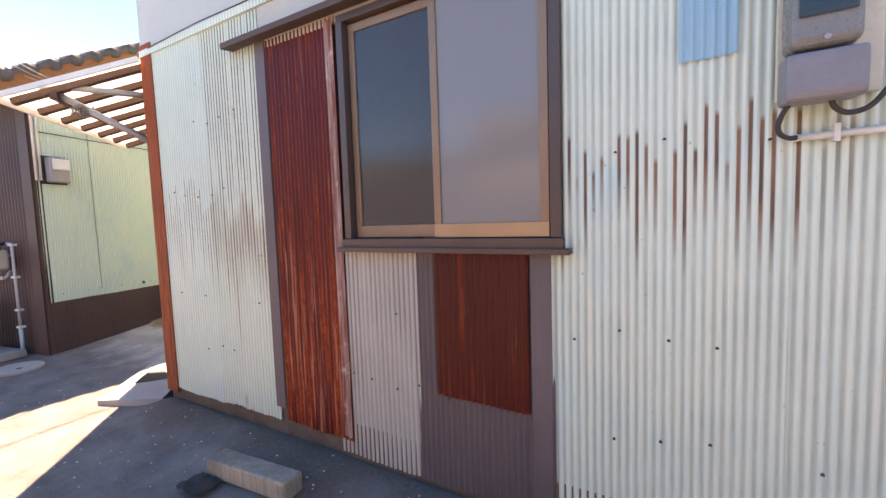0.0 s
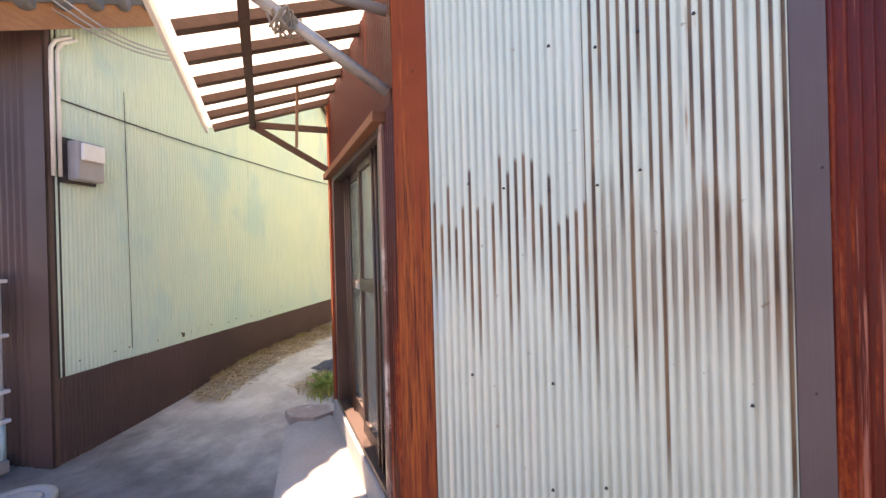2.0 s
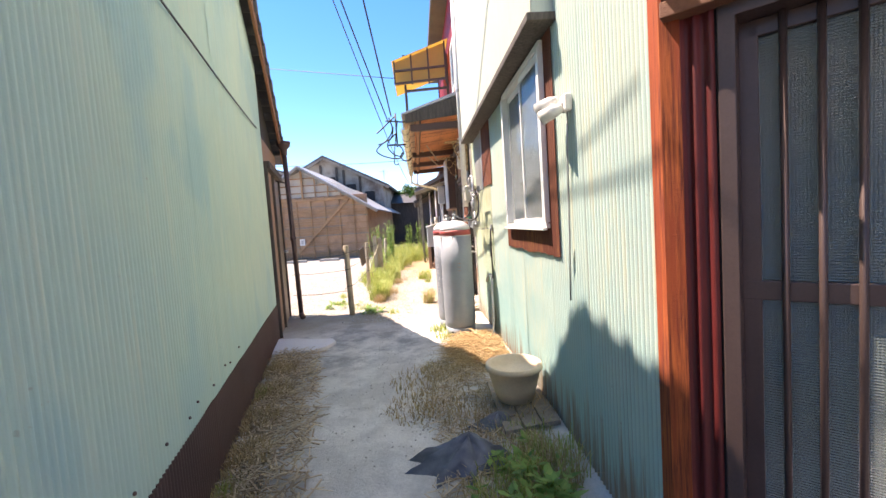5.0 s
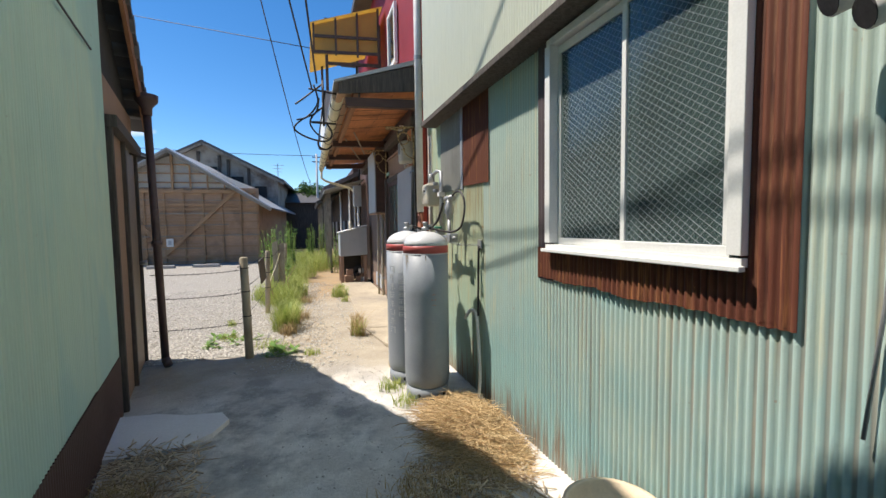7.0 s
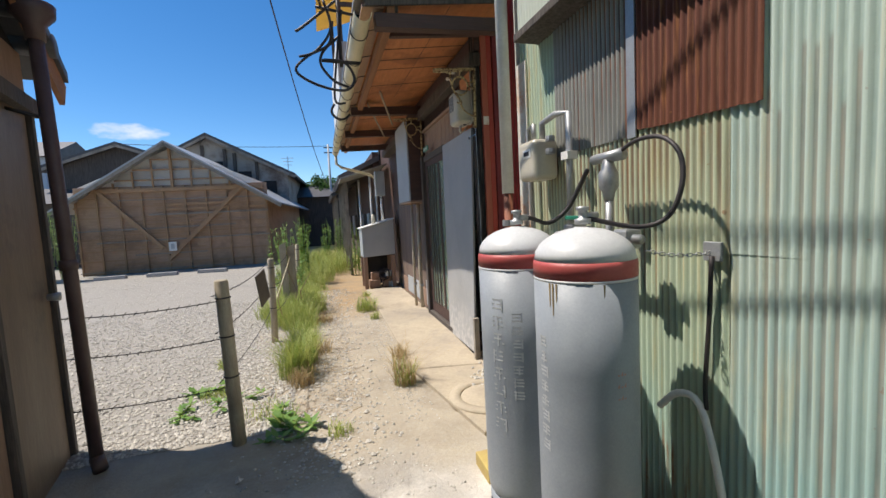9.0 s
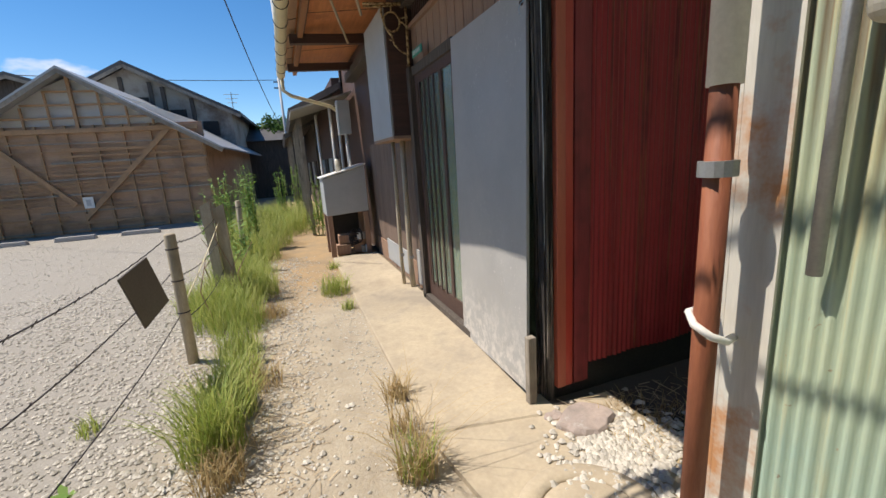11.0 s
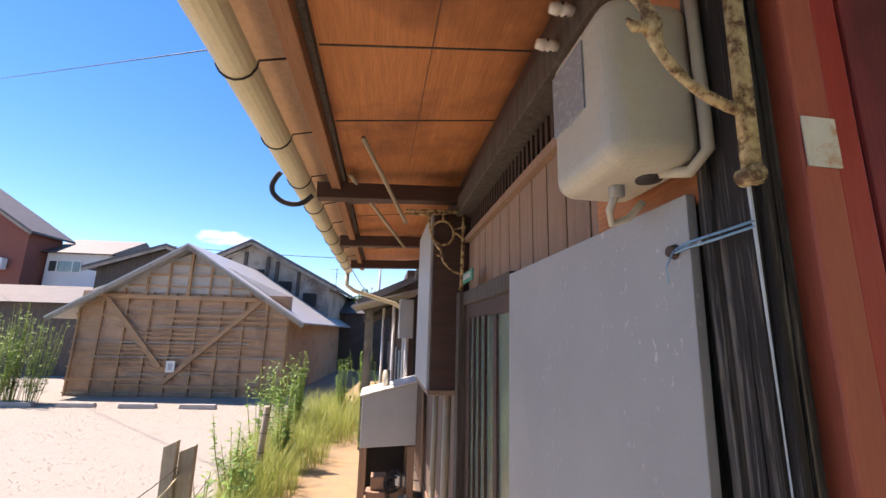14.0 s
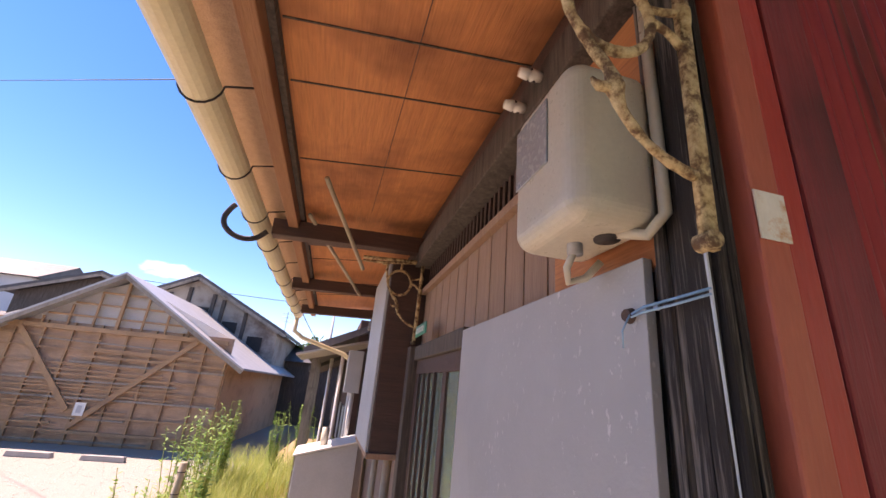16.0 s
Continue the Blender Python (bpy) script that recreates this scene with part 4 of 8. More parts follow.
# ---- the red house with the deep eave ----
def red_house():
    X = -4.98
    Y = 8.925
    s = setting("wall_red", slab((-4.90, Y + 0.03), (2.0, Y + 0.03), 0.1, 6.4, 0.1, (0, 1)), SOOT, "side wall of dark red corrugated iron", category="wall")
    part("sheet", Shape().corrugated((-4.70, Y), (-3.2, Y), 0.38, 6.4, (0, -1), rows=5, ragged=0.01, seed=80, along=0, pitch=0.038, amp=0.007), TIN_RED, s, "", True)
    part("sheet", Shape().corrugated((-3.22, Y + 0.003), (2.0, Y + 0.003), 0.30, 6.4, (0, -1), rows=3, ragged=0.01, seed=81, along=0), TIN_RED, s, "", True)
    part("corner_strip", Shape().box((-4.908, Y - 0.018, 0.28), (-4.852, Y + 0.026, 6.4)), TERRACOTTA, s, "terracotta folded corner strip", bevel=0.005)
    part("corner_strip", Shape().box((-4.852, Y - 0.014, 0.28), (-4.802, Y + 0.026, 6.4)), BRICK_TRIM, s, "bright red folded corner strip", bevel=0.005)
    part("batten", Shape().box((-4.792, Y - 0.012, 0.28), (-4.690, Y + 0.02, 6.4)), RED_BATTEN, s, "red-stained timber batten", bevel=0.004)
    part("paint_fleck", slab((-4.9075, Y - 0.0215), (-4.8525, Y - 0.0215), 2.445, 2.52, 0.002, (0, 1)), plain("rusty_white", (0.86, 0.83, 0.76), (0.80, 0.74, 0.64), 30.0, 0.5, 0.0, 0.2, 90, (1, 1, 0.4), (0.62, 0.27, 0.06), 0.48), s, "white scuffed patch")
    w = setting("wall_eave", join(slab((X + 0.12, 9.0), (X + 0.12, 16.0), 2.25, 6.4, 0.1, (1, 0)), slab((X + 0.12, 11.1), (X + 0.12, 16.0), 0.1, 2.25, 0.1, (1, 0))), WOOD_DARK, "house wall of brown boards under the eave", category="wall")
    part("sheet", Shape().corrugated((X + 0.05, 9.0), (X + 0.05, 15.0), 3.4, 6.4, (-1, 0), rows=3, seed=82, along=1, pitch=0.064, amp=0.008), TIN_RED, w, "dark red upper cladding", True)
    setting("roof_red", Shape().poly([(-5.3, 8.7, 6.4), (2.2, 8.7, 6.4), (2.2, 16.3, 6.4), (-5.3, 16.3, 6.4)], (0, 0, 0.15)), ROOF_TILE, "tiled roof of the red house", category="roof")
    setting("wall_back", join(slab((2.0, 8.97), (2.0, 16.0), 0, 6.4, 0.1, (-1, 0)), slab((-4.9, 16.0), (2.0, 16.0), 0, 6.4, 0.1, (0, -1))), SOOT, "rear wall of the red house", category="wall")
    setting("floor_red", Shape().box((-4.8, 9.1, 0.2), (1.9, 15.9, 0.26)), WOOD_DARK, "dark floor inside the red house", category="floor")
    # eave
    y0, y1 = 8.42, 14.6
    slope = lambda x: 3.30 + (x + 4.9) * 0.12
    e = setting("eave", Shape().poly([(-4.86, y0, slope(-4.86)), (-6.0, y0, slope(-6.0)), (-6.0, y0, slope(-6.0) + 0.02), (-4.86, y0, slope(-4.86) + 0.02)], (0, y1 - y0, 0)), PLY, "deep eave lined with orange plywood", category="eave")
    part("roofing", Shape().poly([(-4.84, y0 - 0.04, 3.66), (-6.06, y0 - 0.04, 3.28), (-6.06, y0 - 0.04, 3.31), (-4.84, y0 - 0.04, 3.72)], (0, y1 - y0 + 0.08, 0)), ROOF_TIN, e)
    part("end_board", Shape().poly([(-4.9, y0 - 0.01, 3.28), (-6.0, y0 - 0.01, 3.16), (-6.0, y0 - 0.01, 3.29), (-4.9, y0 - 0.01, 3.62)], (0, -0.02, 0)), WOOD_BLACK, e)
    part("fascia", Shape().box((-5.84, y0, 3.09), (-5.78, y1, 3.185)), WOOD_RED, e, "orange-brown fascia beam", bevel=0.004)
    # Black strip standing in for the shadow line between fascia and plywood.
    part("batten", Shape().box((-5.778, y0, 3.15), (-5.755, y1, 3.19)), WOOD_BLACK, e)
    part("eave_board", Shape().box((-6.02, y0, 3.165), (-5.86, y1, 3.185)), WOOD_BROWN, e)
    part("wall_plate", Shape().box((-5.02, y0 + 0.5, 2.98), (-4.84, y1, 3.10)), WOOD_BLACK, e, "", bevel=0.006)
    part("wall_plate", Shape().box((-4.97, y0 + 0.5, 3.12), (-4.84, y1, 3.26)), WOOD_DARK, e, "", bevel=0.006)
    for y in (8.72, 9.24, 9.51, 9.78, 10.32, 11.4, 12.0, 12.9, 13.5):
        part("joint", Shape().beam((-5.75, y, slope(-5.75) - 0.001), (-4.9, y + 0.02, slope(-4.9) - 0.001), 0.006, 0.006), WOOD_BLACK, e)
    part("joint", Shape().beam((-5.33, y0 + 0.05, slope(-5.33) - 0.001), (-5.36, 10.9, slope(-5.36) - 0.001), 0.003, 0.004), WOOD_DARK, e)
    for y in (8.46, 11.05, 12.55, 14.0):
        part("bracket_beam", Shape().beam((-4.88, y, 3.12), (-5.93, y, 3.08), 0.09, 0.105), WOOD_DARK, e, "dark brown bracket beam", bevel=0.004)
        part("rafter", Shape().beam((-4.95, y + 0.35, 3.22), (-5.76, y + 0.35, 3.15), 0.05, 0.05), WOOD_DARK, e)
    # split posts at the corner: long uneven strips on both of their faces
    rnd = random.Random(52)

    def strips(k0, k1, n, hi, place):
        for k in range(n):
            c0, c1 = k0 + (k1 - k0) * k / n, k0 + (k1 - k0) * (k + 1) / n - 0.0015
            o, sh = rnd.uniform(-0.008, 0.006), Shape()
            m, pts = 26, []
            for j in range(m + 1):
                z = 0.2 + (hi - 0.2) * j / m
                w = noise.noise(Vector((k * 5.1 + k0 * 9, z * 2.3, 0.7)))
                pts.append((c0 + 0.004 * w, c1 + 0.004 * noise.noise(Vector((k * 3.3, z * 3.1, 4.0))), o + 0.005 * w, z))
            for q0, q1, d, z in pts:
                sh.v += [place(q0, d, z), place(q1, d, z), place(q1, 0.03, z), place(q0, 0.03, z)]
            for j in range(m):
                for e in range(4):
                    sh.f.append((4 * j + e, 4 * j + (e + 1) % 4, 4 * j + 4 + (e + 1) % 4, 4 * j + 4 + e))
            sh.f += [(3, 2, 1, 0), (4 * m, 4 * m + 1, 4 * m + 2, 4 * m + 3)]
            part("post_strip", sh, SPLIT, w_eave, "weathered split timber strip")
    w_eave = w
    strips(-4.972, -4.909, 5, 3.35, lambda c, d, z: (c, 8.935 + d, z))
    strips(8.968, 9.045, 4, 3.35, lambda c, d, z: (-4.968 + d, c, z))
    part("post_stub", Shape().box((-5.085, 8.928, 0.2), (-5.035, 8.972, 0.62)), WOOD_GREY, w, "short grey timber stub", bevel=0.004)
    part("paint_drip", Shape().tube([(-4.972, 8.931, 1.1), (-4.974, 8.930, 1.7), (-4.977, 8.929, 2.1), (-4.980, 8.929, 2.42)], [0.0006, 0.0018, 0.0012, 0.003], 6), plain("pale_blue_drip", (0.62, 0.68, 0.74), (0.45, 0.53, 0.60), 9), w, "pale blue paint drip")
    # gutter
    gut = thing("gutter", (-6.0, 8.4, 3.08), "cream half-round plastic eave gutter on wire brackets", "gutter")
    n, pts = 10, []
    sec = [(-6.02 + 0.065 * math.cos(math.pi + math.pi * k / n), 3.115 + 0.075 * math.sin(math.pi + math.pi * k / n)) for k in range(n + 1)]
    sec += [(x * 0.94 - 6.02 * 0.06, z * 0.94 + 3.12 * 0.06) for x, z in reversed(sec)]
    part("trough", Shape().poly([(x, 8.38, z) for x, z in sec], (0, 6.3, 0)), CREAM_GUTTER, gut, "", False)
    for y in [8.7 + 0.55 * i for i in range(11)]:
        arc = [(-6.02 + 0.072 * math.cos(math.pi + math.pi * k / 8), y, 3.12 + 0.083 * math.sin(math.pi + math.pi * k / 8)) for k in range(9)]
        part("gutter_bracket", Shape().tube(arc + [(-5.86, y, 3.14)], 0.004, 6), DARK_IRON, gut, "", True)
    # grey board over the doorway
    b = thing("grey_board", (-5.06, 9.48, 0.22), "grey painted sheet board fixed over the doorway", "board")
    part("board", Shape().poly([(-5.075, 8.975, 0.27), (-5.000, 10.04, 0.20), (-4.980, 10.03, 2.445), (-4.985, 9.042, 2.445)], (0.02, 0.002, 0)), GREY_BOARD, b, "", bevel=0.002)


red_house()

# ---- the open barn across the gravel ----
def barn():
    A, B = Vector((-14.45, 22.2, 0)), Vector((-8.3, 21.75, 0))
    u = (B - A).normalized()
    nrm = Vector((u.y, -u.x, 0))
    L = (B - A).length
    P = lambda s, z, o=0.0: A + u * s + nrm * o + Vector((0, 0, z))
    top = lambda s: 4.55 - (4.55 - 2.65) * abs(s - L / 2) / (L / 2)
    b = thing("barn", A + Vector((0, 0, 0.18)), "timber barn with lath walls behind clear plastic sheeting", "barn")
    part("wall", Shape().poly([P(0, 0.1, -0.06), P(L, 0.1, -0.06), P(L, 3.2, -0.06), P(0, 3.2, -0.06)], -nrm * 0.08), BARN_WALL, b, "brown lath and board wall")
    part("gable", Shape().poly([P(0.1, 3.2, -0.10), P(L - 0.1, 3.2, -0.10), P(L / 2, 4.5, -0.10)], -nrm * 0.004), PLASTIC, b, "milky plastic gable sheeting")
    for i in range(10):
        s = L * (i / 9)
        s = min(max(s, 0.06), L - 0.06)
        part("post", Shape().beam(P(s, 0.15), P(s, min(top(s), 3.2)), 0.055, 0.055, nrm), WOOD_BARN, b)
    lath = random.Random(21)
    for i in range(22):
        z, a = 0.3 + 0.12 * i + lath.uniform(-0.04, 0.04), lath.uniform(0.0, 0.45) * L * (i % 3 > 0)
        e = min(L, a + L * lath.uniform(0.35, 1.0))
        part("lath", Shape().beam(P(a, z, 0.04), P(e, z + lath.uniform(-0.03, 0.03), 0.04), 0.02, lath.uniform(0.025, 0.06)), WOOD_BARN if i % 4 else WOOD_GREY, b)
    part("tie_beam", Shape().beam(P(0.1, 3.05, 0.04), P(L - 0.1, 3.05, 0.04), 0.07, 0.13), WOOD_BARN, b)
    part("king_post", Shape().beam(P(L / 2, 3.1, 0.02), P(L / 2, 4.5, 0.02), 0.08, 0.08, nrm), WOOD_BARN, b)
    for k in (0.12, 0.2, 0.3, 0.4, 0.6, 0.7, 0.8, 0.88):
        part("strut", Shape().beam(P(L * k, 3.05, 0.0), P(L * k, top(L * k) - 0.1, 0.0), 0.05, 0.05, nrm), WOOD_BARN, b)
    for z in (3.4, 3.75, 4.1):
        h = L / 2 * (4.5 - z) / 1.9
        part("gable_rail", Shape().beam(P(L / 2 - h, z, 0.0), P(L / 2 + h, z, 0.0), 0.03, 0.05), WOOD_BARN, b)
    part("brace", Shape().beam(P(0.8, 3.0, 0.07), P(2.6, 1.0, 0.07), 0.04, 0.13), WOOD_BARN, b, "orange diagonal brace")
    part("brace", Shape().beam(P(L - 0.9, 3.0, 0.07), P(L - 3.4, 0.6, 0.07), 0.04, 0.13), WOOD_BARN, b, "orange diagonal brace")
    for sgn in (-1, 1):
        e = L / 2 + sgn * (L / 2 + 0.55)
        ze = 4.62 - 1.93 * (L / 2 + 0.55) / (L / 2)
        part("roof", Shape().poly([P(L / 2, 4.62, 0.45), P(e, ze, 0.45), P(e, ze, -9.0), P(L / 2, 4.62, -9.0)], (0, 0, 0.06)), ROOF_TIN, b, "pale tin roof slope")
        part("bargeboard", Shape().beam(P(L / 2, 4.58, 0.42), P(e, ze - 0.04, 0.42), 0.03, 0.14), WOOD_GREY, b)
        q = (0 if sgn < 0 else L)
        part("side_wall", Shape().poly([P(q, 0.1, -0.1), P(q, 0.1, -8.8), P(q, 2.6, -8.8), P(q, 2.6, -0.1)], u * (0.08 * -sgn)), BARN_WALL, b)
    part("back_wall", Shape().poly([P(0, 0.1, -8.9), P(L, 0.1, -8.9), P(L, 2.6, -8.9), P(0, 2.6, -8.9)], nrm * 0.08), BARN_WALL, b)
    sg = thing("parking_sign", P(2.95, 1.0, 0.1), "small white numbered board on the barn", "sign")
    part("board", Shape().poly([P(2.8, 0.88, 0.1), P(3.05, 0.88, 0.1), P(3.05, 1.2, 0.1), P(2.8, 1.2, 0.1)], nrm * 0.015), ALU_WHITE, sg)
    part("numeral", Shape().poly([P(2.87, 0.95, 0.118), P(2.98, 0.95, 0.118), P(2.98, 1.13, 0.118), P(2.87, 1.13, 0.118)], nrm * 0.003), LIGHT_GREY, sg)
    for i in range(4):
        c = P(0.3 + i * 1.45, 0.18, 1.7)
        w = thing("wheel_stop", c, "low pale concrete wheel stop on the gravel", "wheel stop", "wheel stops before the barn")
        part("block", Shape().poly([c - u * 0.45, c + u * 0.45, c + u * 0.42 + Vector((0, 0, 0.11)), c - u * 0.42 + Vector((0, 0, 0.11))], nrm * 0.13), CONCRETE_GREY, w, "", bevel=0.01)



# ---- awning over the splayed doors ----
PLASTIC_SHEET = plain("dusty_corrugated_plastic", (0.78, 0.76, 0.72), (0.66, 0.62, 0.56), 3.0, 0.6, 0.0, 0.1, 60)


def translucent(m, share):
    nt = m.node_tree
    p = nt.nodes["Principled BSDF"]
    tr, mx = nt.nodes.new("ShaderNodeBsdfTranslucent"), nt.nodes.new("ShaderNodeMixShader")
    tr.inputs[0].default_value = (*p.inputs["Base Color"].default_value[:3], 1)
    src = p.inputs["Base Color"].links
    if src:
        nt.links.new(src[0].from_socket, tr.inputs[0])
    mx.inputs[0].default_value = share
    out = [n for n in nt.nodes if n.type == "OUTPUT_MATERIAL"][0]
    nt.links.new(p.outputs[0], mx.inputs[1])
    nt.links.new(tr.outputs[0], mx.inputs[2])
    nt.links.new(mx.outputs[0], out.inputs[0])
    return m


translucent(PLASTIC_SHEET, 0.55)
PLASTIC = translucent(plain("milky_plastic", (0.90, 0.88, 0.84), (0.80, 0.76, 0.70), 2.0, 0.45, 0.0, 0.1, 40, (0.6, 0.6, 2.0)), 0.5)
barn()


def awning():
    a = thing("awning", on_splay(DL / 2, 0, 2.2), "timber awning roofed with milky corrugated plastic", "awning")
    zi, zo, D = 2.80, 2.47, 0.93
    top = lambda o: zi + (zo - zi) * o / D
    n = 7
    for i in range(n):
        s = 0.03 + (DL - 0.05) * i / (n - 1)
        part("rafter", Shape().beam(on_splay(s, 0.0, top(0)), on_splay(s, D - 0.05, top(D - 0.05)), 0.055, 0.05), WOOD_DARK, a, "", bevel=0.003)
    for o in (0.60,):
        part("purlin", Shape().beam(on_splay(-0.02, o, top(o) - 0.05), on_splay(DL + 0.02, o, top(o) - 0.05), 0.045, 0.055), WOOD_DARK, a)
    s = Shape()
    m = 60
    for k in range(m + 1):
        t = -0.06 + (DL + 0.12) * k / m
        for o in (0.0, D):
            s.v.append(tuple(on_splay(t, o, top(o) + 0.034 + 0.006 * math.sin(k * 1.6))))
    s.f = [(2 * k, 2 * k + 2, 2 * k + 3, 2 * k + 1) for k in range(m)]
    part("roof_sheet", s, PLASTIC_SHEET, a, "milky corrugated plastic sheet", True)
    part("edge_strip", Shape().beam(on_splay(-0.06, D, zo + 0.02), on_splay(DL + 0.06, D, zo + 0.02), 0.02, 0.05), ALU_WHITE, a, "white edge strip")
    part("edge_strip", Shape().beam(on_splay(-0.07, 0.0, zi + 0.03), on_splay(-0.07, D, zo + 0.03), 0.02, 0.04), ALU_WHITE, a)
    part("arm", Shape().beam(on_splay(DL - 0.02, 0.0, 2.55), on_splay(DL - 0.02, 0.60, 2.54), 0.04, 0.045), WOOD_DARK, a)
    part("strut", Shape().beam(on_splay(DL - 0.02, 0.01, 2.20), on_splay(DL - 0.02, 0.62, 2.54), 0.04, 0.045), WOOD_DARK, a)
    part("pole", Shape().tube([on_splay(0.05, 0.02, 2.22), on_splay(0.05, 0.70, 2.62)], 0.026, 10), STEEL, a, "grey steel prop", True)
    part("pole", Shape().tube([on_splay(0.04, 0.02, 2.58), on_splay(0.04, 0.70, 2.63)], 0.024, 10), STEEL, a, "grey steel prop", True)
    rp = on_splay(0.06, 0.42, 2.44)
    loops = [rp + Vector((0.04 * math.cos(k * 0.9), 0.04 * math.sin(k * 0.9) - 0.002 * k, 0.045 * math.sin(k * 1.3))) for k in range(40)]
    part("rope", Shape().tube(loops, 0.006, 5), WOOD_GREY, a, "knotted old rope", True)
    part("hanging_slat", Shape().beam(on_splay(1.30, 0.30, 2.72), on_splay(1.52, 0.30, 2.30), 0.02, 0.025), WOOD_BROWN, a)


awning()


# ---- small things on the street front ----
def run(p, k=5):
    """A smooth line through the points."""
    p = [Vector(q) for q in p]
    out = []
    for i in range(len(p) - 1):
        a, b, c, d = p[max(i - 1, 0)], p[i], p[i + 1], p[min(i + 2, len(p) - 1)]
        for j in range(k):
            t = j / k
            out.append(0.5 * (2 * b + (c - a) * t + (2 * a - 5 * b + 4 * c - d) * t * t + (3 * b - a - 3 * c + d) * t ** 3))
    return out + [p[-1]]


def street_meter():
    m = thing("electricity_meter", (0.40, 1.74, 1.83), "grey electricity meter on a cream backboard", "meter")
    part("backboard", Shape().box((0.275, 1.728, 1.84), (0.525, 1.750, 2.75)), plain("cream_board", (0.66, 0.62, 0.50), (0.56, 0.52, 0.41), 6.0, 0.6, 0.0, 0.2, 60, None, (0.40, 0.33, 0.22), 0.62), m, "cream backboard", bevel=0.004)
    part("case", Shape().box((0.283, 1.61, 1.965), (0.455, 1.728, 2.40)), plain("dark_meter_case", (0.17, 0.17, 0.16), (0.22, 0.215, 0.20), 4, 0.3), m, "", bevel=0.03)
    part("glass", Shape().box((0.305, 1.600, 2.05), (0.435, 1.609, 2.36)), GLASS_DARK, m, "", bevel=0.004)
    part("dial_plate", Shape().box((0.315, 1.598, 2.13), (0.425, 1.5992, 2.20)), ALU_WHITE, m)
    part("terminal_cover", Shape().poly([(0.278, 1.728, 1.82), (0.278, 1.612, 1.812), (0.278, 1.600, 1.83), (0.278, 1.600, 1.95), (0.278, 1.728, 1.965)], (0.185, 0, 0)), plain("purplish_grey", (0.23, 0.22, 0.24), (0.185, 0.178, 0.195), 4, 0.35), m, "purplish grey terminal cover", bevel=0.012)
    part("screw", Shape().tube([(0.37, 1.601, 1.985), (0.37, 1.604, 1.985)], 0.008, 10), STEEL, m)
    for pts in ([(0.30, 1.68, 1.82), (0.285, 1.685, 1.79), (0.277, 1.69, 1.76), (0.285, 1.70, 1.735), (0.31, 1.715, 1.722), (0.33, 1.72, 1.722)], [(0.40, 1.68, 1.82), (0.412, 1.685, 1.795), (0.44, 1.69, 1.778), (0.475, 1.69, 1.782), (0.50, 1.69, 1.80), (0.53, 1.70, 1.84)]):
        part("cable", Shape().tube(run(pts), 0.008, 8), DARK_IRON, m, "black cable", True)
    part("conduit", Shape().tube([(0.32, 1.735, 1.722), (1.2, 1.735, 1.735)], 0.011, 8), WHITE_PIPE, m, "white conduit", True)
    part("clip", Shape().box((0.42, 1.72, 1.70), (0.435, 1.75, 1.755)), WHITE_PIPE, m)


def blue_patch():
    p = thing("blue_patch", (0.08, 1.748, 2.03), "patch of blue painted tin on the cream wall", "tin patch")
    part("sheet", Shape().corrugated((0.0, 1.750), (0.176, 1.750), 2.03, 2.9, (0, -1), rows=4, ragged=0.004, seed=12, along=0), tin("blue_paint", (0.22, 0.45, 0.56), (0.32, 0.55, 0.62), 0, 0.05, rough=0.5), p, "", True)


def timber_block():
    b = thing("timber_block", (-2.1, 1.42, 0.02), "weathered squared timber block lying on the ground", "timber")
    part("block", Shape().beam((-2.42, 1.36, 0.075), (-1.78, 1.40, 0.085), 0.13, 0.11), WOOD_GREY, b, "", bevel=0.012)
    r = thing("rag", (-2.35, 1.22, 0.02), "crumpled dark rag beside the timber block", "rag")
    s = Shape()
    for i in range(9):
        for j in range(9):
            x, y = -2.46 + 0.025 * i, 1.14 + 0.02 * j
            s.v.append((x, y, 0.03 + 0.035 * abs(noise.noise(Vector((x * 14, y * 14, 2))))))
    s.f = [(i * 9 + j, i * 9 + 9 + j, i * 9 + 10 + j, i * 9 + j + 1) for i in range(8) for j in range(8)]
    part("cloth", s, SOOT, r, "", True)


def screws():
    """Nail heads on the street sheets."""
    rnd = random.Random(4)
    s = Shape()
    for z in (0.6, 1.0, 1.75, 2.25):
        for x in [-3.4 + 0.16 * i for i in range(44)]:
            if -1.7 < x < -0.4 and z > 1.3 or rnd.random() < 0.35:
                continue
            s.lathe((x + rnd.uniform(-0.02, 0.02), 1.745, z + rnd.uniform(-0.03, 0.03)), [(0.007, -0.004), (0.004, 0.004)], 6)
    ob = part("nail_heads", s, DARK_IRON, None)
    tagged(ob, "rusted nail heads holding the corrugated sheets", "nails", "", "stuff")


street_meter()
blue_patch()
timber_block()
screws()


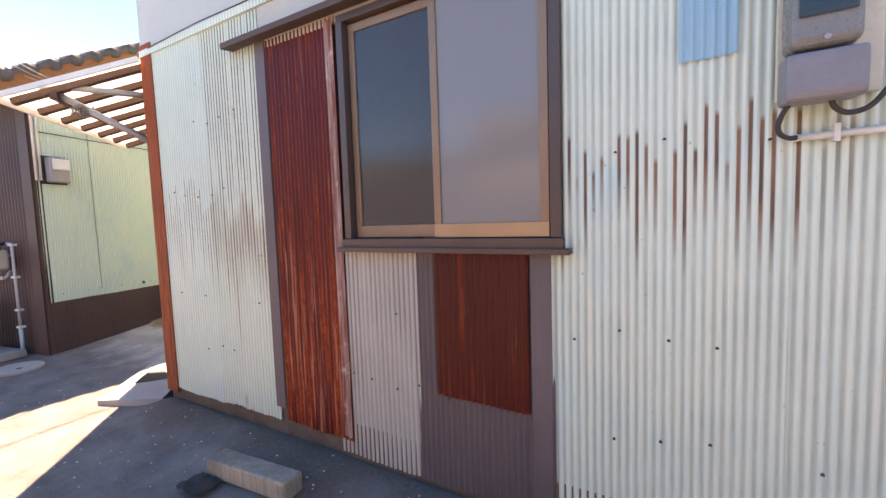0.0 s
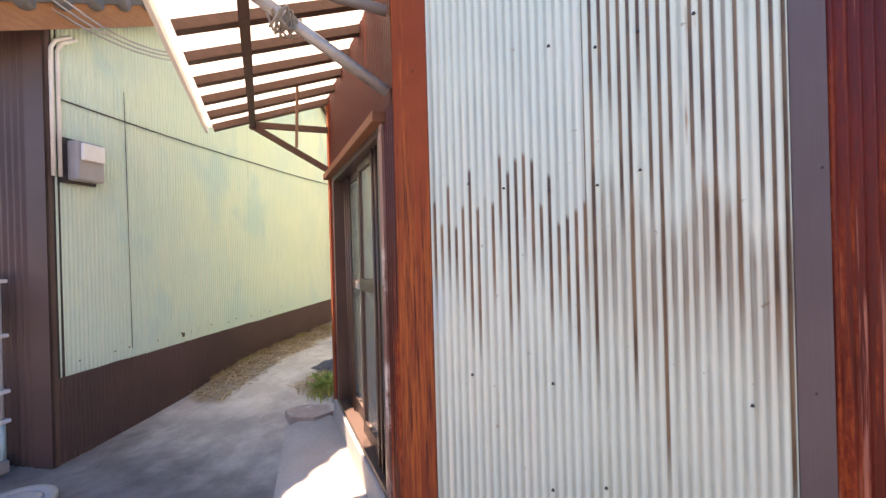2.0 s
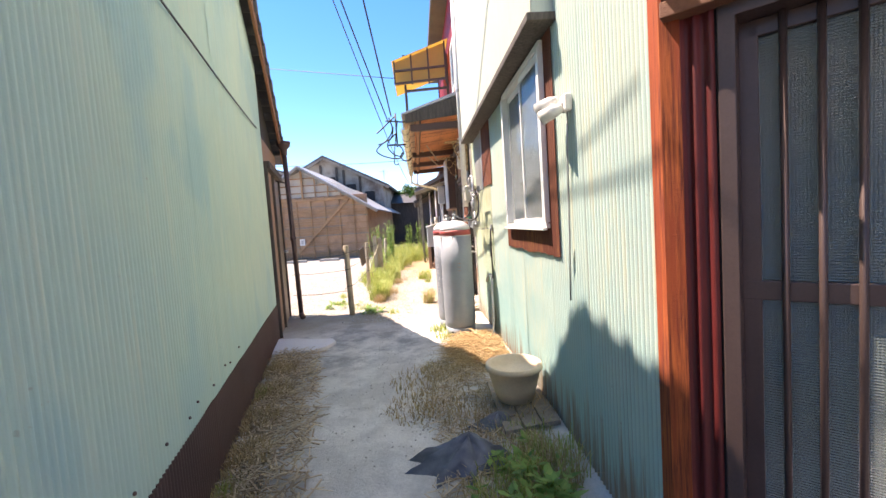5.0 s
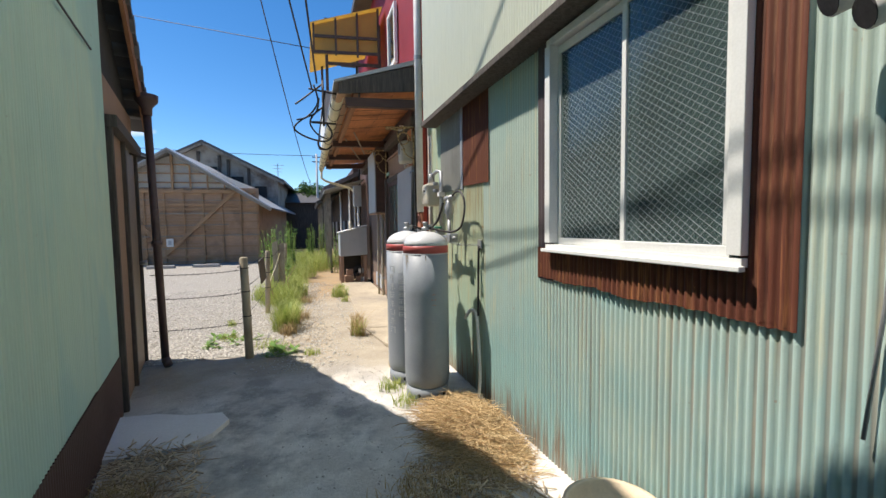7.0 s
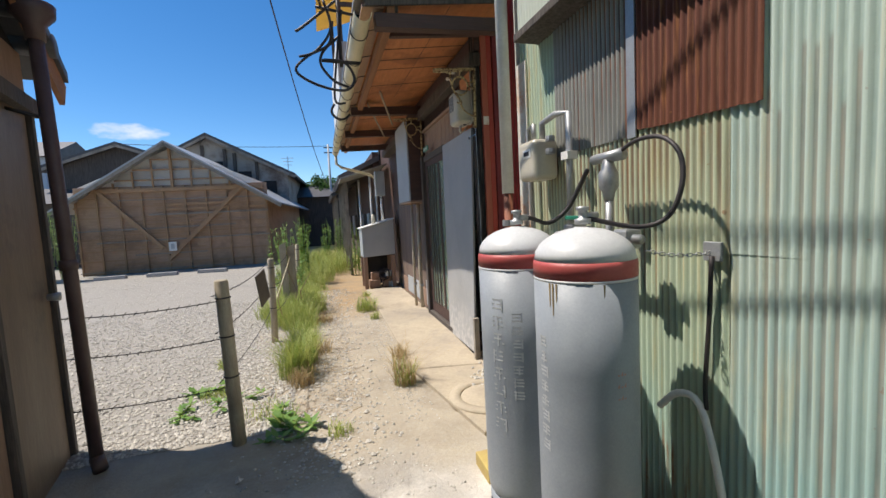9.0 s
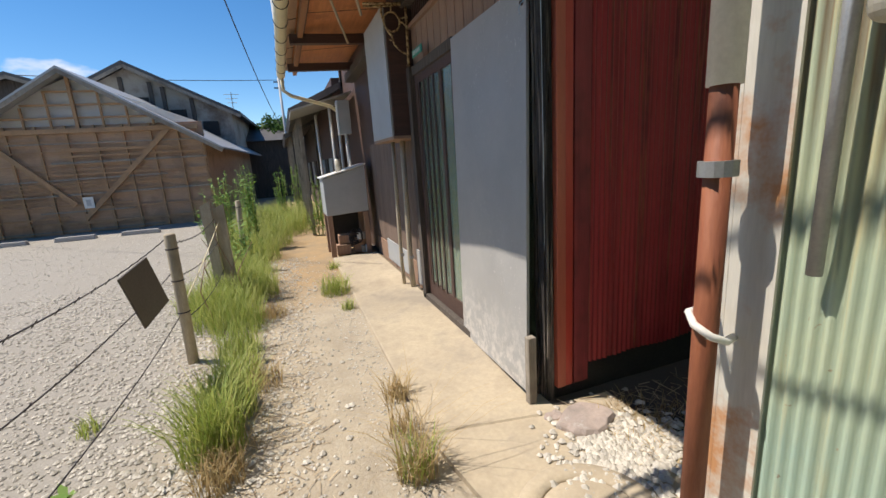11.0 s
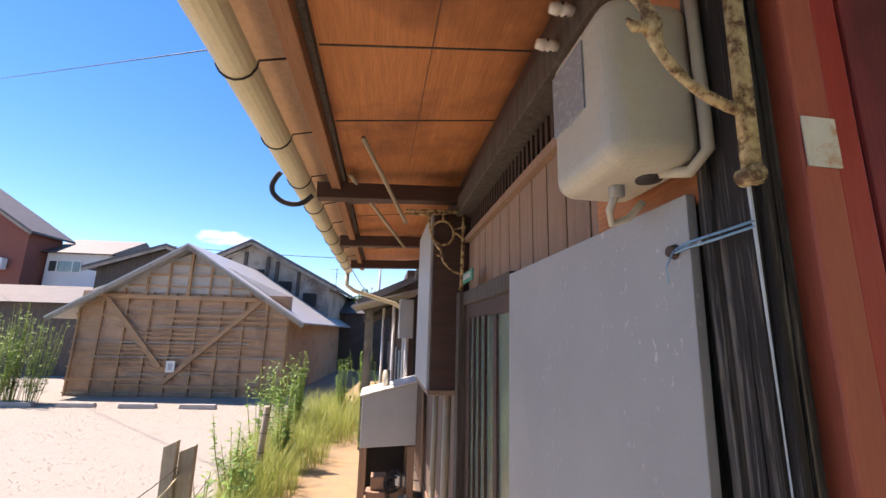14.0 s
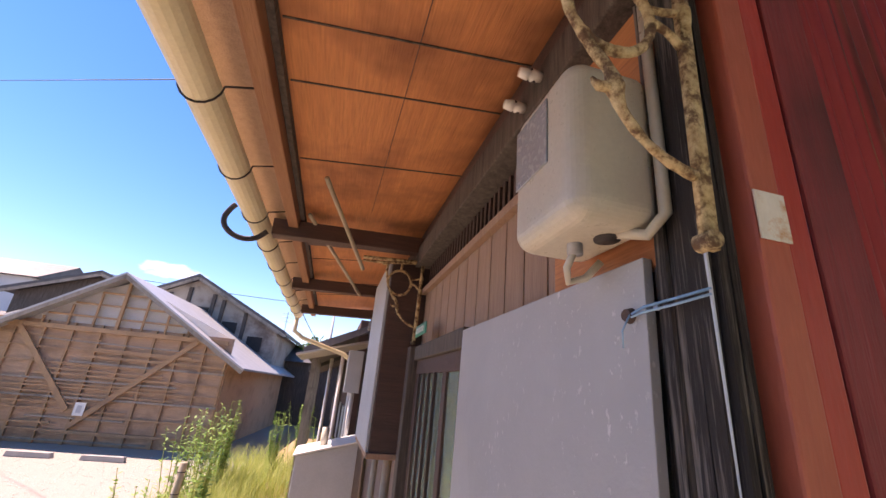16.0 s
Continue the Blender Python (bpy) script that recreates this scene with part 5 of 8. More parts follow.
# ---- on the green gable ----
def green_meter():
    m = thing("meter_box", on_green(0.19, 0.0, 2.09), "small grey meter box on the green gable", "meter")
    P = lambda s, o, z: on_green(s, o, z)
    part("backplate", Shape().poly([P(0.08, 0.012, 2.08), P(0.34, 0.012, 2.08), P(0.34, 0.012, 2.42), P(0.08, 0.012, 2.42)], GN.to_3d() * 0.02), DARK_IRON, m)
    part("case", Shape().poly([P(0.12, 0.03, 2.10), P(0.33, 0.03, 2.10), P(0.33, 0.03, 2.40), P(0.12, 0.03, 2.40)], GN.to_3d() * 0.10), plain("purplish_grey_case", (0.36, 0.35, 0.35), (0.30, 0.29, 0.29), 5.0, 0.4), m, "", bevel=0.015)
    part("cover", Shape().poly([P(0.14, 0.132, 2.25), P(0.31, 0.132, 2.25), P(0.31, 0.132, 2.38), P(0.14, 0.132, 2.38)], GN.to_3d() * 0.03), ALU_WHITE, m, "paler top cover", bevel=0.01)
    for k, s in enumerate((0.03, 0.075)):
        part("conduit", Shape().tube([P(s, 0.03, 2.12), P(s, 0.03, 3.05), P(s + 0.03, 0.03, 3.12), P(s + 0.14, 0.03, 3.2)], 0.014, 8), WHITE_PIPE, m, "white conduit", True)


def cable(name, label, pts, r=0.006, mat=DARK_IRON, sag=0.0, n=14):
    """A cable hung from point to point."""
    out = []
    pts = [Vector(p) for p in pts]
    for a, b in zip(pts, pts[1:]):
        for k in range(n):
            t = k / n
            p = a.lerp(b, t)
            p.z -= sag * 4 * t * (1 - t)
            out.append(p)
    out.append(pts[-1])
    c = thing(name, pts[0], label, "cable")
    part("wire", Shape().tube(out, r, 5), mat, c, "", True)
    return c


def street_gas():
    left = Vector((-GN.x, -GN.y, 0))
    a = on_green(0.0, 0, 0) - GU.to_3d() * 0.06
    P = lambda d, z, o=0.0: a + left * d - GU.to_3d() * o + Vector((0, 0, z))
    g = thing("water_pipe", P(0.30, 0, 0.04), "grey standpipe with white clips on the brown wall", "pipe")
    part("pipe", Shape().tube([P(0.40, 1.375, 0.04), P(0.33, 1.375, 0.04), P(0.305, 1.35, 0.04), P(0.302, 0.30, 0.04)], 0.016, 10), LIGHT_GREY, g, "grey painted pipe", True)
    part("riser", Shape().tube([P(0.302, 0.34, 0.04), P(0.302, 0.05, 0.04)], 0.021, 10), plain("pale_teal_pipe", (0.36, 0.56, 0.58), (0.45, 0.62, 0.62), 8.0, 0.5), g, "pale teal lower pipe", True)
    for z in (0.36, 0.57, 0.97, 1.36):
        part("clip", Shape().box((-0.036, -0.03, -0.013), (0.036, 0.03, 0.013), Matrix.Translation(P(0.302, z, 0.035)) @ Matrix.Rotation(math.atan2(left.y, left.x), 4, "Z")), ALU_WHITE, g, "", bevel=0.004)
    m = thing("gas_meter", P(0.49, 1.05, 0.1), "rounded pale grey gas meter on the brown wall", "meter")
    face = Matrix.Translation(P(0.49, 1.19, 0.11)) @ Matrix.Rotation(math.atan2(left.y, left.x), 4, "Z")
    part("case", Shape().box((-0.125, -0.08, -0.13), (0.125, 0.08, 0.115), face), METER_GREY, m, "", bevel=0.045)
    part("band", Shape().box((-0.128, -0.083, 0.035), (0.128, 0.083, 0.048), face), LIGHT_GREY, m, "", bevel=0.003)
    for d in (0.41, 0.57):
        part("union", Shape().tube([P(d, 1.29, 0.11), P(d, 1.35, 0.11), P(d, 1.375, 0.09), P(d, 1.375, 0.0)], 0.02, 10), DARK_IRON, m, "dark pipe union", True)
    part("outlet", Shape().tube([P(0.57, 1.07, 0.11), P(0.57, 0.99, 0.11), P(0.54, 0.965, 0.10), P(0.42, 0.965, 0.08), P(0.39, 0.985, 0.07), P(0.39, 1.05, 0.03)], 0.014, 8), LIGHT_GREY, m, "", True)
    part("tap", Shape().box((-0.035, -0.02, -0.02), (0.035, 0.02, 0.02), Matrix.Translation(P(0.44, 0.965, 0.085))), STEEL, m, "", bevel=0.006)
    t = thing("bin", P(0.75, 0.05, 0.3), "grey plastic bin standing by the brown wall", "bin")
    part("body", Shape().lathe(P(0.76, 0.05, 0.3), [(0.18, 0), (0.22, 0.5), (0.23, 0.62), (0.20, 0.66)], 20), LIGHT_GREY, t, "", True)
    st = thing("doorstep", P(0.8, 0.0, 0.25), "pale concrete step at the brown wall", "step")
    part("slab", Shape().poly([P(0.25, 0, 0.03), P(1.9, 0, 0.03), P(1.9, 0, 0.42), P(0.25, 0, 0.42)], (0, 0, 0.09)), CONCRETE_GREY, st, "", bevel=0.012)


def lid(name, c, r, label, mat=CONCRETE_GREY):
    t = thing(name, c, label, "manhole")
    part("ring", Shape().lathe(c, [(r, -0.03), (r, 0.025), (r * 0.98, 0.035), (r * 0.72, 0.035), (r * 0.70, 0.02), (r * 0.70, -0.03)], 28), mat, t, "", True)
    part("cover", Shape().lathe(c, [(r * 0.69, -0.02), (r * 0.69, 0.024), (r * 0.66, 0.03), (0.03, 0.034)], 28), mat, t, "", True)
    part("lifting_hole", Shape().lathe(c + Vector((r * 0.3, 0, 0)), [(0.025, 0.02), (0.025, 0.0365)], 10), DARK_IRON, t)


green_meter()
cable("wall_cable", "thin grey cable running along the green gable", [on_green(0.1, 0.02, 2.70), on_green(2.5, 0.02, 2.70), on_green(4.95, 0.02, 2.77)], 0.006, DARK_IRON, 0.015)
for k in range(3):
    cable("sagging_cable", "sagging service cables under the gable verge", [on_green(-0.2, 0.10 + 0.04 * k, 3.35 + 0.05 * k), on_green(1.2, 0.35 + 0.05 * k, 3.45 + 0.06 * k)], 0.007, STEEL, 0.16 + 0.04 * k)
street_gas()
lid("manhole", Vector((-6.28, 1.45, ground_z(-6.28, 1.45))), 0.22, "round concrete water lid in the paving")


def drainpipe():
    d = thing("drainpipe", (-7.88, 8.25, 0.2), "brown plastic drainpipe with a funnel head", "drainpipe")
    part("pipe", Shape().tube([(-7.84, 8.22, 0.22), (-7.87, 8.25, 1.5), (-7.90, 8.27, 2.78)], 0.036, 14), BROWN_PIPE, d, "", True)
    part("funnel", Shape().lathe((-7.90, 8.27, 2.74), [(0.045, 0), (0.05, 0.08), (0.10, 0.14), (0.105, 0.2), (0.09, 0.2)], 16), BROWN_PIPE, d, "", True)
    part("collar", Shape().lathe((-7.872, 8.25, 1.42), [(0.044, 0), (0.046, 0.03), (0.044, 0.06)], 14), BROWN_PIPE, d, "", True)
    part("shoe", Shape().tube([(-7.84, 8.22, 0.26), (-7.80, 8.16, 0.21)], 0.04, 12), BROWN_PIPE, d, "", True)
    part("bracket", Shape().tube([(-8.06, 8.2, 2.35), (-7.88, 8.26, 2.30)], 0.01, 6), DARK_IRON, d, "", True)


drainpipe()

# ---- gas bottles and their pipework ----
BOTTLE = plain("grey_bottle_paint", (0.30, 0.325, 0.355), (0.245, 0.27, 0.30), 4.0, 0.52, 0.0, 0.12, 110, None, (0.30, 0.25, 0.20), 0.68)
BOTTLE_TOP = plain("whitish_bottle_paint", (0.60, 0.61, 0.62), (0.53, 0.53, 0.53), 4.0, 0.42, 0.0, 0.1, 90, None, (0.45, 0.33, 0.22), 0.68)
BOTTLE_RED = plain("faded_red_band", (0.48, 0.075, 0.07), (0.42, 0.09, 0.08), 6.0, 0.5, 0.0, 0.1)


STENCIL = plain("worn_stencil", (0.56, 0.57, 0.58), (0.36, 0.37, 0.38), 40.0, 0.5)


def gas_bottle(c, turn, rusty):
    b = thing("gas_bottle", c, "tall grey propane bottle, red band, white shoulder" + (", rust runs" if rusty else ""), "gas bottle", "gas bottles by the alley wall")
    R = 0.185
    part("body", Shape().lathe(c, [(R * 0.86, 0.09), (R * 0.97, 0.12), (R, 0.17), (R, 0.5), (R, 0.85), (R, 1.19)], 40), BOTTLE, b, "", True)
    part("red_band", Shape().lathe(c, [(R + 0.001, 1.19), (R + 0.0015, 1.235), (R * 0.985, 1.25)], 40), BOTTLE_RED, b, "", True)
    dome = [(R * 0.985 * math.cos(a * math.pi / 2), 1.25 + 0.115 * math.sin(a * math.pi / 2)) for a in (0, 0.15, 0.3, 0.45, 0.6, 0.75, 0.88)] + [(0.03, 1.366)]
    part("shoulder", Shape().lathe(c, dome, 40), BOTTLE_TOP, b, "white shoulder", True)
    part("foot_ring", Shape().lathe(c, [(R * 0.93, 0.0), (R * 0.95, 0.0), (R * 0.95, 0.10), (R * 0.90, 0.10)], 40), BOTTLE, b, "", True)
    for k in range(5):
        an = turn + k * 1.25
        part("foot_hole", Shape().tube([c + Vector((R * 0.90 * math.cos(an), R * 0.90 * math.sin(an), 0.045)), c + Vector((R * 0.957 * math.cos(an), R * 0.957 * math.sin(an), 0.045))], 0.016, 8), SOOT, b)
    part("valve", Shape().lathe(c, [(0.03, 1.375), (0.03, 1.395), (0.016, 1.398), (0.016, 1.425), (0.024, 1.427), (0.024, 1.44), (0.01, 1.442)], 14), STEEL, b, "", True)
    h = Vector((math.cos(turn + 2.2), math.sin(turn + 2.2), 0))
    part("valve_outlet", Shape().tube([c + Vector((0, 0, 1.405)), c + h * 0.06 + Vector((0, 0, 1.405))], 0.014, 8), STEEL, b, "", True)
    # stencilled writing, too worn to read: thin bars in upright columns
    s = Shape()
    rnd = random.Random(3 + rusty)
    def bar(a0, a1, z0, z1):
        s.add([c + Vector((math.cos(a) * (R + 0.0012), math.sin(a) * (R + 0.0012), z)) for a, z in ((a0, z0), (a1, z0), (a1, z1), (a0, z1))], [(0, 1, 2, 3)])
    for an, n, cell, top in (((turn - 0.85, 8, 0.056, 0.98),) if rusty else ((turn - 0.62, 8, 0.078, 1.06), (turn - 0.12, 7, 0.058, 1.0))):
        w = cell * 0.42 / R
        for k in range(n):
            z = top - cell * k
            for q in range(3):
                h = rnd.uniform(0.5, 1.0) * w
                bar(an - h, an + h, z - 0.010 - 0.25 * cell * q, z - 0.003 - 0.25 * cell * q)
            o = rnd.choice((-0.8, 0.0, 0.7)) * w
            bar(an + o, an + o + 0.034, z - 0.75 * cell, z)
    tagged(part("stencil", s, STENCIL, b, "worn white stencilled bars"), kind="stuff")
    part("band_line", Shape().lathe(c, [(R + 0.0005, 1.180), (R + 0.0022, 1.184), (R + 0.0005, 1.189)], 40), BOTTLE_TOP, b, "thin white line under the band", True)
    if rusty:
        ochre = plain("ochre_rust_run", (0.36, 0.25, 0.10), (0.30, 0.24, 0.16), 30.0, 0.8)
        for a0, z0 in ((turn - 0.62, 1.09), (turn - 0.55, 1.06), (turn - 0.47, 1.11), (turn + 0.4, 1.13)):
            part("rust_run", Shape().add([c + Vector((math.cos(a) * (R + 0.0012), math.sin(a) * (R + 0.0012), z)) for a, z in ((a0, z0), (a0 + 0.018, z0 + 0.01), (a0 + 0.03, 1.178), (a0 - 0.012, 1.178))], [(0, 1, 2, 3)]), ochre, b, "ochre rust run")
        for k in range(3):
            a0, z = turn + 0.72, 0.86 - 0.042 * k
            for q in range(3):
                a1 = a0 - 0.09 + 0.07 * q
                part("date_mark", Shape().add([c + Vector((math.cos(a) * (R + 0.0013), math.sin(a) * (R + 0.0013), zz)) for a, zz in ((a1, z), (a1 + 0.045, z), (a1 + 0.045, z + 0.006 + 0.01 * ((k + q) % 2)), (a1, z + 0.006))], [(0, 1, 2, 3)]), FADED_STAMP, b, "faded red stamp")


FADED_STAMP = plain("faded_stamp", (0.42, 0.20, 0.18), (0.34, 0.24, 0.23), 40.0, 0.5)
gas_bottle(Vector((-5.485, 6.620, 0.19)), -2.25, True)
gas_bottle(Vector((-5.545, 7.04, 0.19)), -2.0, False)


def gas_pipework():
    X = -5.10
    m = thing("gas_meter", (-5.140, 7.500, 1.760), "pale grey gas meter on pipes above the bottles", "meter")
    part("case", Shape().box((-5.240, 7.400, 1.800), (-5.080, 7.600, 2.030)), METER_GREY, m, "", bevel=0.03)
    part("dial_plate", Shape().box((-5.243, 7.440, 1.930), (-5.240, 7.530, 1.980)), ALU_WHITE, m)
    part("dial_glass", Shape().box((-5.245, 7.455, 1.942), (-5.244, 7.515, 1.966)), DARK_IRON, m)
    part("inlet", Shape().tube([(-5.160, 7.440, 2.030), (-5.160, 7.440, 2.120), (-5.160, 7.300, 2.140), (-5.160, 7.180, 2.120), (-5.160, 7.180, 1.450)], 0.018, 10), STEEL, m, "", True)
    part("inlet", Shape().tube([(-5.160, 7.540, 2.030), (-5.160, 7.540, 2.130), (-5.130, 7.660, 2.130), (-5.100, 7.680, 1.300)], 0.016, 10), STEEL, m, "", True)
    for z in (1.95, 2.02):
        part("nut", Shape().lathe((-5.16, 7.36, z), [(0.026, -0.015), (0.028, 0), (0.026, 0.015)], 8), STEEL, m)
    part("clip", Shape().box((-5.190, 7.150, 1.880), (-5.130, 7.210, 1.920)), WHITE_PIPE, m)
    r = thing("gas_regulator", (-5.2, 6.83, 1.5), "dull metal gas regulator with cocks and green handle", "regulator")
    part("body", Shape().lathe((-5.2, 6.83, 1.74), [(0.02, -0.09), (0.028, -0.05), (0.042, -0.03), (0.042, 0.03), (0.03, 0.05), (0.022, 0.09)], 12), STEEL, r, "", True)
    part("bonnet", Shape().tube([(-5.2, 6.93, 1.84), (-5.2, 6.74, 1.84)], [0.022, 0.026], 12), STEEL, r, "", True)
    part("riser", Shape().tube([(-5.2, 6.83, 1.66), (-5.2, 6.83, 1.47), (-5.22, 6.95, 1.46), (-5.24, 7.1, 1.47)], 0.017, 10), STEEL, r, "", True)
    part("manifold", Shape().tube([(-5.22, 6.62, 1.49), (-5.22, 7.22, 1.49)], 0.02, 10), STEEL, r, "", True)
    part("tee", Shape().box((-5.26, 6.66, 1.45), (-5.18, 6.74, 1.53)), STEEL, r, "", bevel=0.01)
    part("tee", Shape().box((-5.26, 7.02, 1.45), (-5.18, 7.10, 1.55)), STEEL, r, "", bevel=0.01)
    part("cock_handle", Shape().box((-5.27, 6.95, 1.57), (-5.23, 7.07, 1.59)), plain("green_handle", (0.02, 0.22, 0.13), (0.02, 0.18, 0.11), 9, 0.4), r, "green cock handle", bevel=0.004)
    arc = [(-5.2, 6.76, 1.85), (-5.2, 6.66, 1.88), (-5.2, 6.54, 1.87), (-5.2, 6.46, 1.80), (-5.21, 6.44, 1.69), (-5.23, 6.48, 1.58), (-5.3, 6.54, 1.545), (-5.43, 6.60, 1.575), (-5.485, 6.620, 1.595)]
    def soft(p, k=4):
        p = [Vector(q) for q in p]
        out = []
        for i in range(len(p) - 1):
            a, b, c, d = p[max(i - 1, 0)], p[i], p[i + 1], p[min(i + 2, len(p) - 1)]
            for j in range(k):
                t = j / k
                out.append(0.5 * (2 * b + (c - a) * t + (2 * a - 5 * b + 4 * c - d) * t * t + (3 * b - a - 3 * c + d) * t ** 3))
        return out + [p[-1]]
    h = thing("gas_hose", (-5.2, 6.44, 1.7), "black rubber gas hose looping to the bottle", "hose")
    part("hose", Shape().tube(soft(arc), 0.009, 8), DARK_IRON, h, "", True)
    h2 = thing("gas_hose", (-5.3, 7.2, 1.55), "black rubber gas hose to the second bottle", "hose")
    part("hose", Shape().tube(soft([(-5.22, 6.95, 1.80), (-5.22, 7.02, 1.72), (-5.25, 7.08, 1.62), (-5.34, 7.10, 1.56), (-5.46, 7.06, 1.59), (-5.545, 7.04, 1.595)]), 0.011, 8), DARK_IRON, h2, "", True)
    c = thing("safety_chain", (-5.09, 6.45, 1.47), "thin steel safety chain round the bottles", "chain")
    pts = [Vector((-5.31, 6.50, 1.46)).lerp(Vector((-5.085, 6.44, 1.44)), k / 14) + Vector((0, 0, -0.012 * math.sin(math.pi * k / 14))) for k in range(15)]
    for k in range(14):
        a, b = pts[k], pts[k + 1]
        d = (b - a)
        sd = Vector((0, 0, 0.006)) if k % 2 else d.cross(Vector((0, 0, 1))).normalized() * 0.006
        part("link", Shape().tube([a - d * 0.2, a + sd, b + sd, b + d * 0.2, b - sd, a - sd, a - d * 0.2], 0.0022, 4, False), STEEL, c)
    k = thing("wall_hook", (-5.075, 6.43, 1.44), "small iron anchor hook with a hanging strap", "hook")
    part("plate", Shape().box((-5.085, 6.40, 1.41), (-5.07, 6.47, 1.48)), STEEL, k, "", bevel=0.003)
    part("strap", Shape().tube(soft([(-5.09, 6.43, 1.43), (-5.09, 6.44, 1.2), (-5.085, 6.46, 0.95), (-5.09, 6.45, 0.85)]), 0.009, 6), DARK_IRON, k, "", True)
    w = thing("garden_hose", (-5.15, 6.35, 0.2), "dirty white hose propped against the wall", "hose")
    part("hose", Shape().tube(soft([(-5.14, 6.62, 0.80), (-5.12, 6.55, 0.88), (-5.10, 6.47, 0.86), (-5.12, 6.38, 0.65), (-5.13, 6.33, 0.4), (-5.16, 6.30, 0.22)]), 0.014, 8), WHITE_PIPE, w, "", True)
    b = thing("brick", (-5.62, 7.35, 0.2), "yellowish brick by the gas bottles", "brick")
    part("block", Shape().box((-5.66, 7.25, 0.17), (-5.50, 7.45, 0.25)), plain("yellow_brick", (0.50, 0.38, 0.12), (0.42, 0.30, 0.12), 8), b, "", bevel=0.006)


gas_pipework()


def downpipe():
    d = thing("downpipe", (-5.185, 7.868, 0.2), "white downpipe patched with a rusty lower length", "drainpipe")
    part("pipe", Shape().tube([(-5.185, 7.868, 1.75), (-5.185, 7.868, 5.6)], 0.04, 14), WHITE_PIPE, d, "", True)
    part("lower_pipe", Shape().tube([(-5.185, 7.868, 0.2), (-5.185, 7.868, 1.76)], 0.032, 14), plain("rusted_pipe", (0.30, 0.10, 0.045), (0.17, 0.05, 0.028), 9, 0.7, 0.0, 0.4, 60, (2, 2, 0.3)), d, "rusty brown lower pipe", True)
    for z in (1.55, 3.45):
        part("clip", Shape().lathe((-5.185, 7.868, z), [(0.046, -0.02), (0.046, 0.02)], 14), STEEL, d)
    part("hook", Shape().tube([(-5.085, 7.855, 1.07), (-5.16, 7.825, 1.085), (-5.215, 7.828, 1.11), (-5.232, 7.868, 1.135), (-5.20, 7.91, 1.15), (-5.10, 7.92, 1.15)], 0.011, 8), WHITE_PIPE, d, "", True)


def spot_lamp():
    s = thing("spot_lamp", (-5.08, 4.0, 2.15), "white twin security spot lamp on the green wall", "lamp")
    part("base", Shape().box((-5.11, 3.88, 2.08), (-5.07, 3.96, 2.17)), WHITE_PIPE, s, "", bevel=0.01)
    for dy, z in ((0.05, 2.16), (-0.02, 2.10)):
        part("head", Shape().tube([(-5.12, 3.92 + dy, z), (-5.15, 3.94 + dy, z - 0.01), (-5.21, 3.99 + dy, z - 0.035)], [0.02, 0.034, 0.04], 14), WHITE_PIPE, s, "", True)
        part("lens", Shape().tube([(-5.21, 3.99 + dy, z - 0.035), (-5.214, 3.993 + dy, z - 0.037)], 0.036, 14), DARK_IRON, s)
    part("arm", Shape().tube([(-5.09, 3.92, 2.12), (-5.13, 3.93, 2.12)], 0.014, 8), STEEL, s, "", True)
    part("lead", Shape().tube([(-5.085, 3.92, 2.1), (-5.085, 3.95, 1.8), (-5.085, 3.97, 1.4), (-5.085, 4.0, 1.05)], 0.005, 6), STEEL, s, "thin hanging lead", True)


def planter():
    b = thing("plant_pot", (-5.32, 4.62, 0.2), "large buff clay pot on a board by the wall", "pot")
    part("pot", Shape().lathe((-5.30, 4.62, 0.235), [(0.13, 0), (0.16, 0.1), (0.19, 0.22), (0.205, 0.225), (0.20, 0.26), (0.175, 0.26), (0.165, 0.22)], 28), plain("buff_clay", (0.78, 0.62, 0.43), (0.68, 0.53, 0.36), 5.0, 0.8), b, "", True)
    part("soil", Shape().lathe((-5.30, 4.62, 0.235), [(0.168, 0.20), (0.05, 0.215)], 20), WOOD_DARK, b)
    p = thing("board", (-5.25, 4.5, 0.19), "grey weathered boards lying beside the wall", "board")
    for k in range(3):
        part("plank", Shape().poly([(-5.47 + 0.13 * k, 4.18 + 0.03 * k, 0.19), (-5.35 + 0.13 * k, 4.20 + 0.03 * k, 0.19), (-5.33 + 0.13 * k, 4.98, 0.19), (-5.45 + 0.13 * k, 4.98, 0.19)], (0, 0, 0.035)), WOOD_GREY, p, "", bevel=0.004)


SHEETING = plain("grey_blue_sheeting", (0.10, 0.115, 0.145), (0.17, 0.185, 0.22), 9.0, 0.5, 0.0, 0.4, 30)


def crumpled(name, c, r, h, label, cat, mat=SHEETING, seed=1):
    """A slumped heap of folded sheeting."""
    t = thing(name, c, label, cat)
    s, n, m = Shape(), 22, 9
    for j in range(m):
        k = j / (m - 1)
        for i in range(n):
            a = 2 * math.pi * i / n
            rr = r * (1 - k) ** 0.75 * (1 + 0.42 * math.sin(i * 2.6 + seed) * (1 - 0.6 * k) + 0.25 * noise.noise(Vector((i * 0.7, k * 3, seed))))
            s.v.append((c[0] + 1.25 * rr * math.cos(a) + 0.4 * h * k, c[1] + 0.8 * rr * math.sin(a), c[2] + h * k ** 0.9 * (1 + 0.2 * math.sin(i * 1.3)) + 0.03 * noise.noise(Vector((i, k * 5, seed)))))
    s.f = [(j * n + i, j * n + (i + 1) % n, (j + 1) * n + (i + 1) % n, (j + 1) * n + i) for j in range(m - 1) for i in range(n)]
    part("sheet", s, mat, t, "", True)


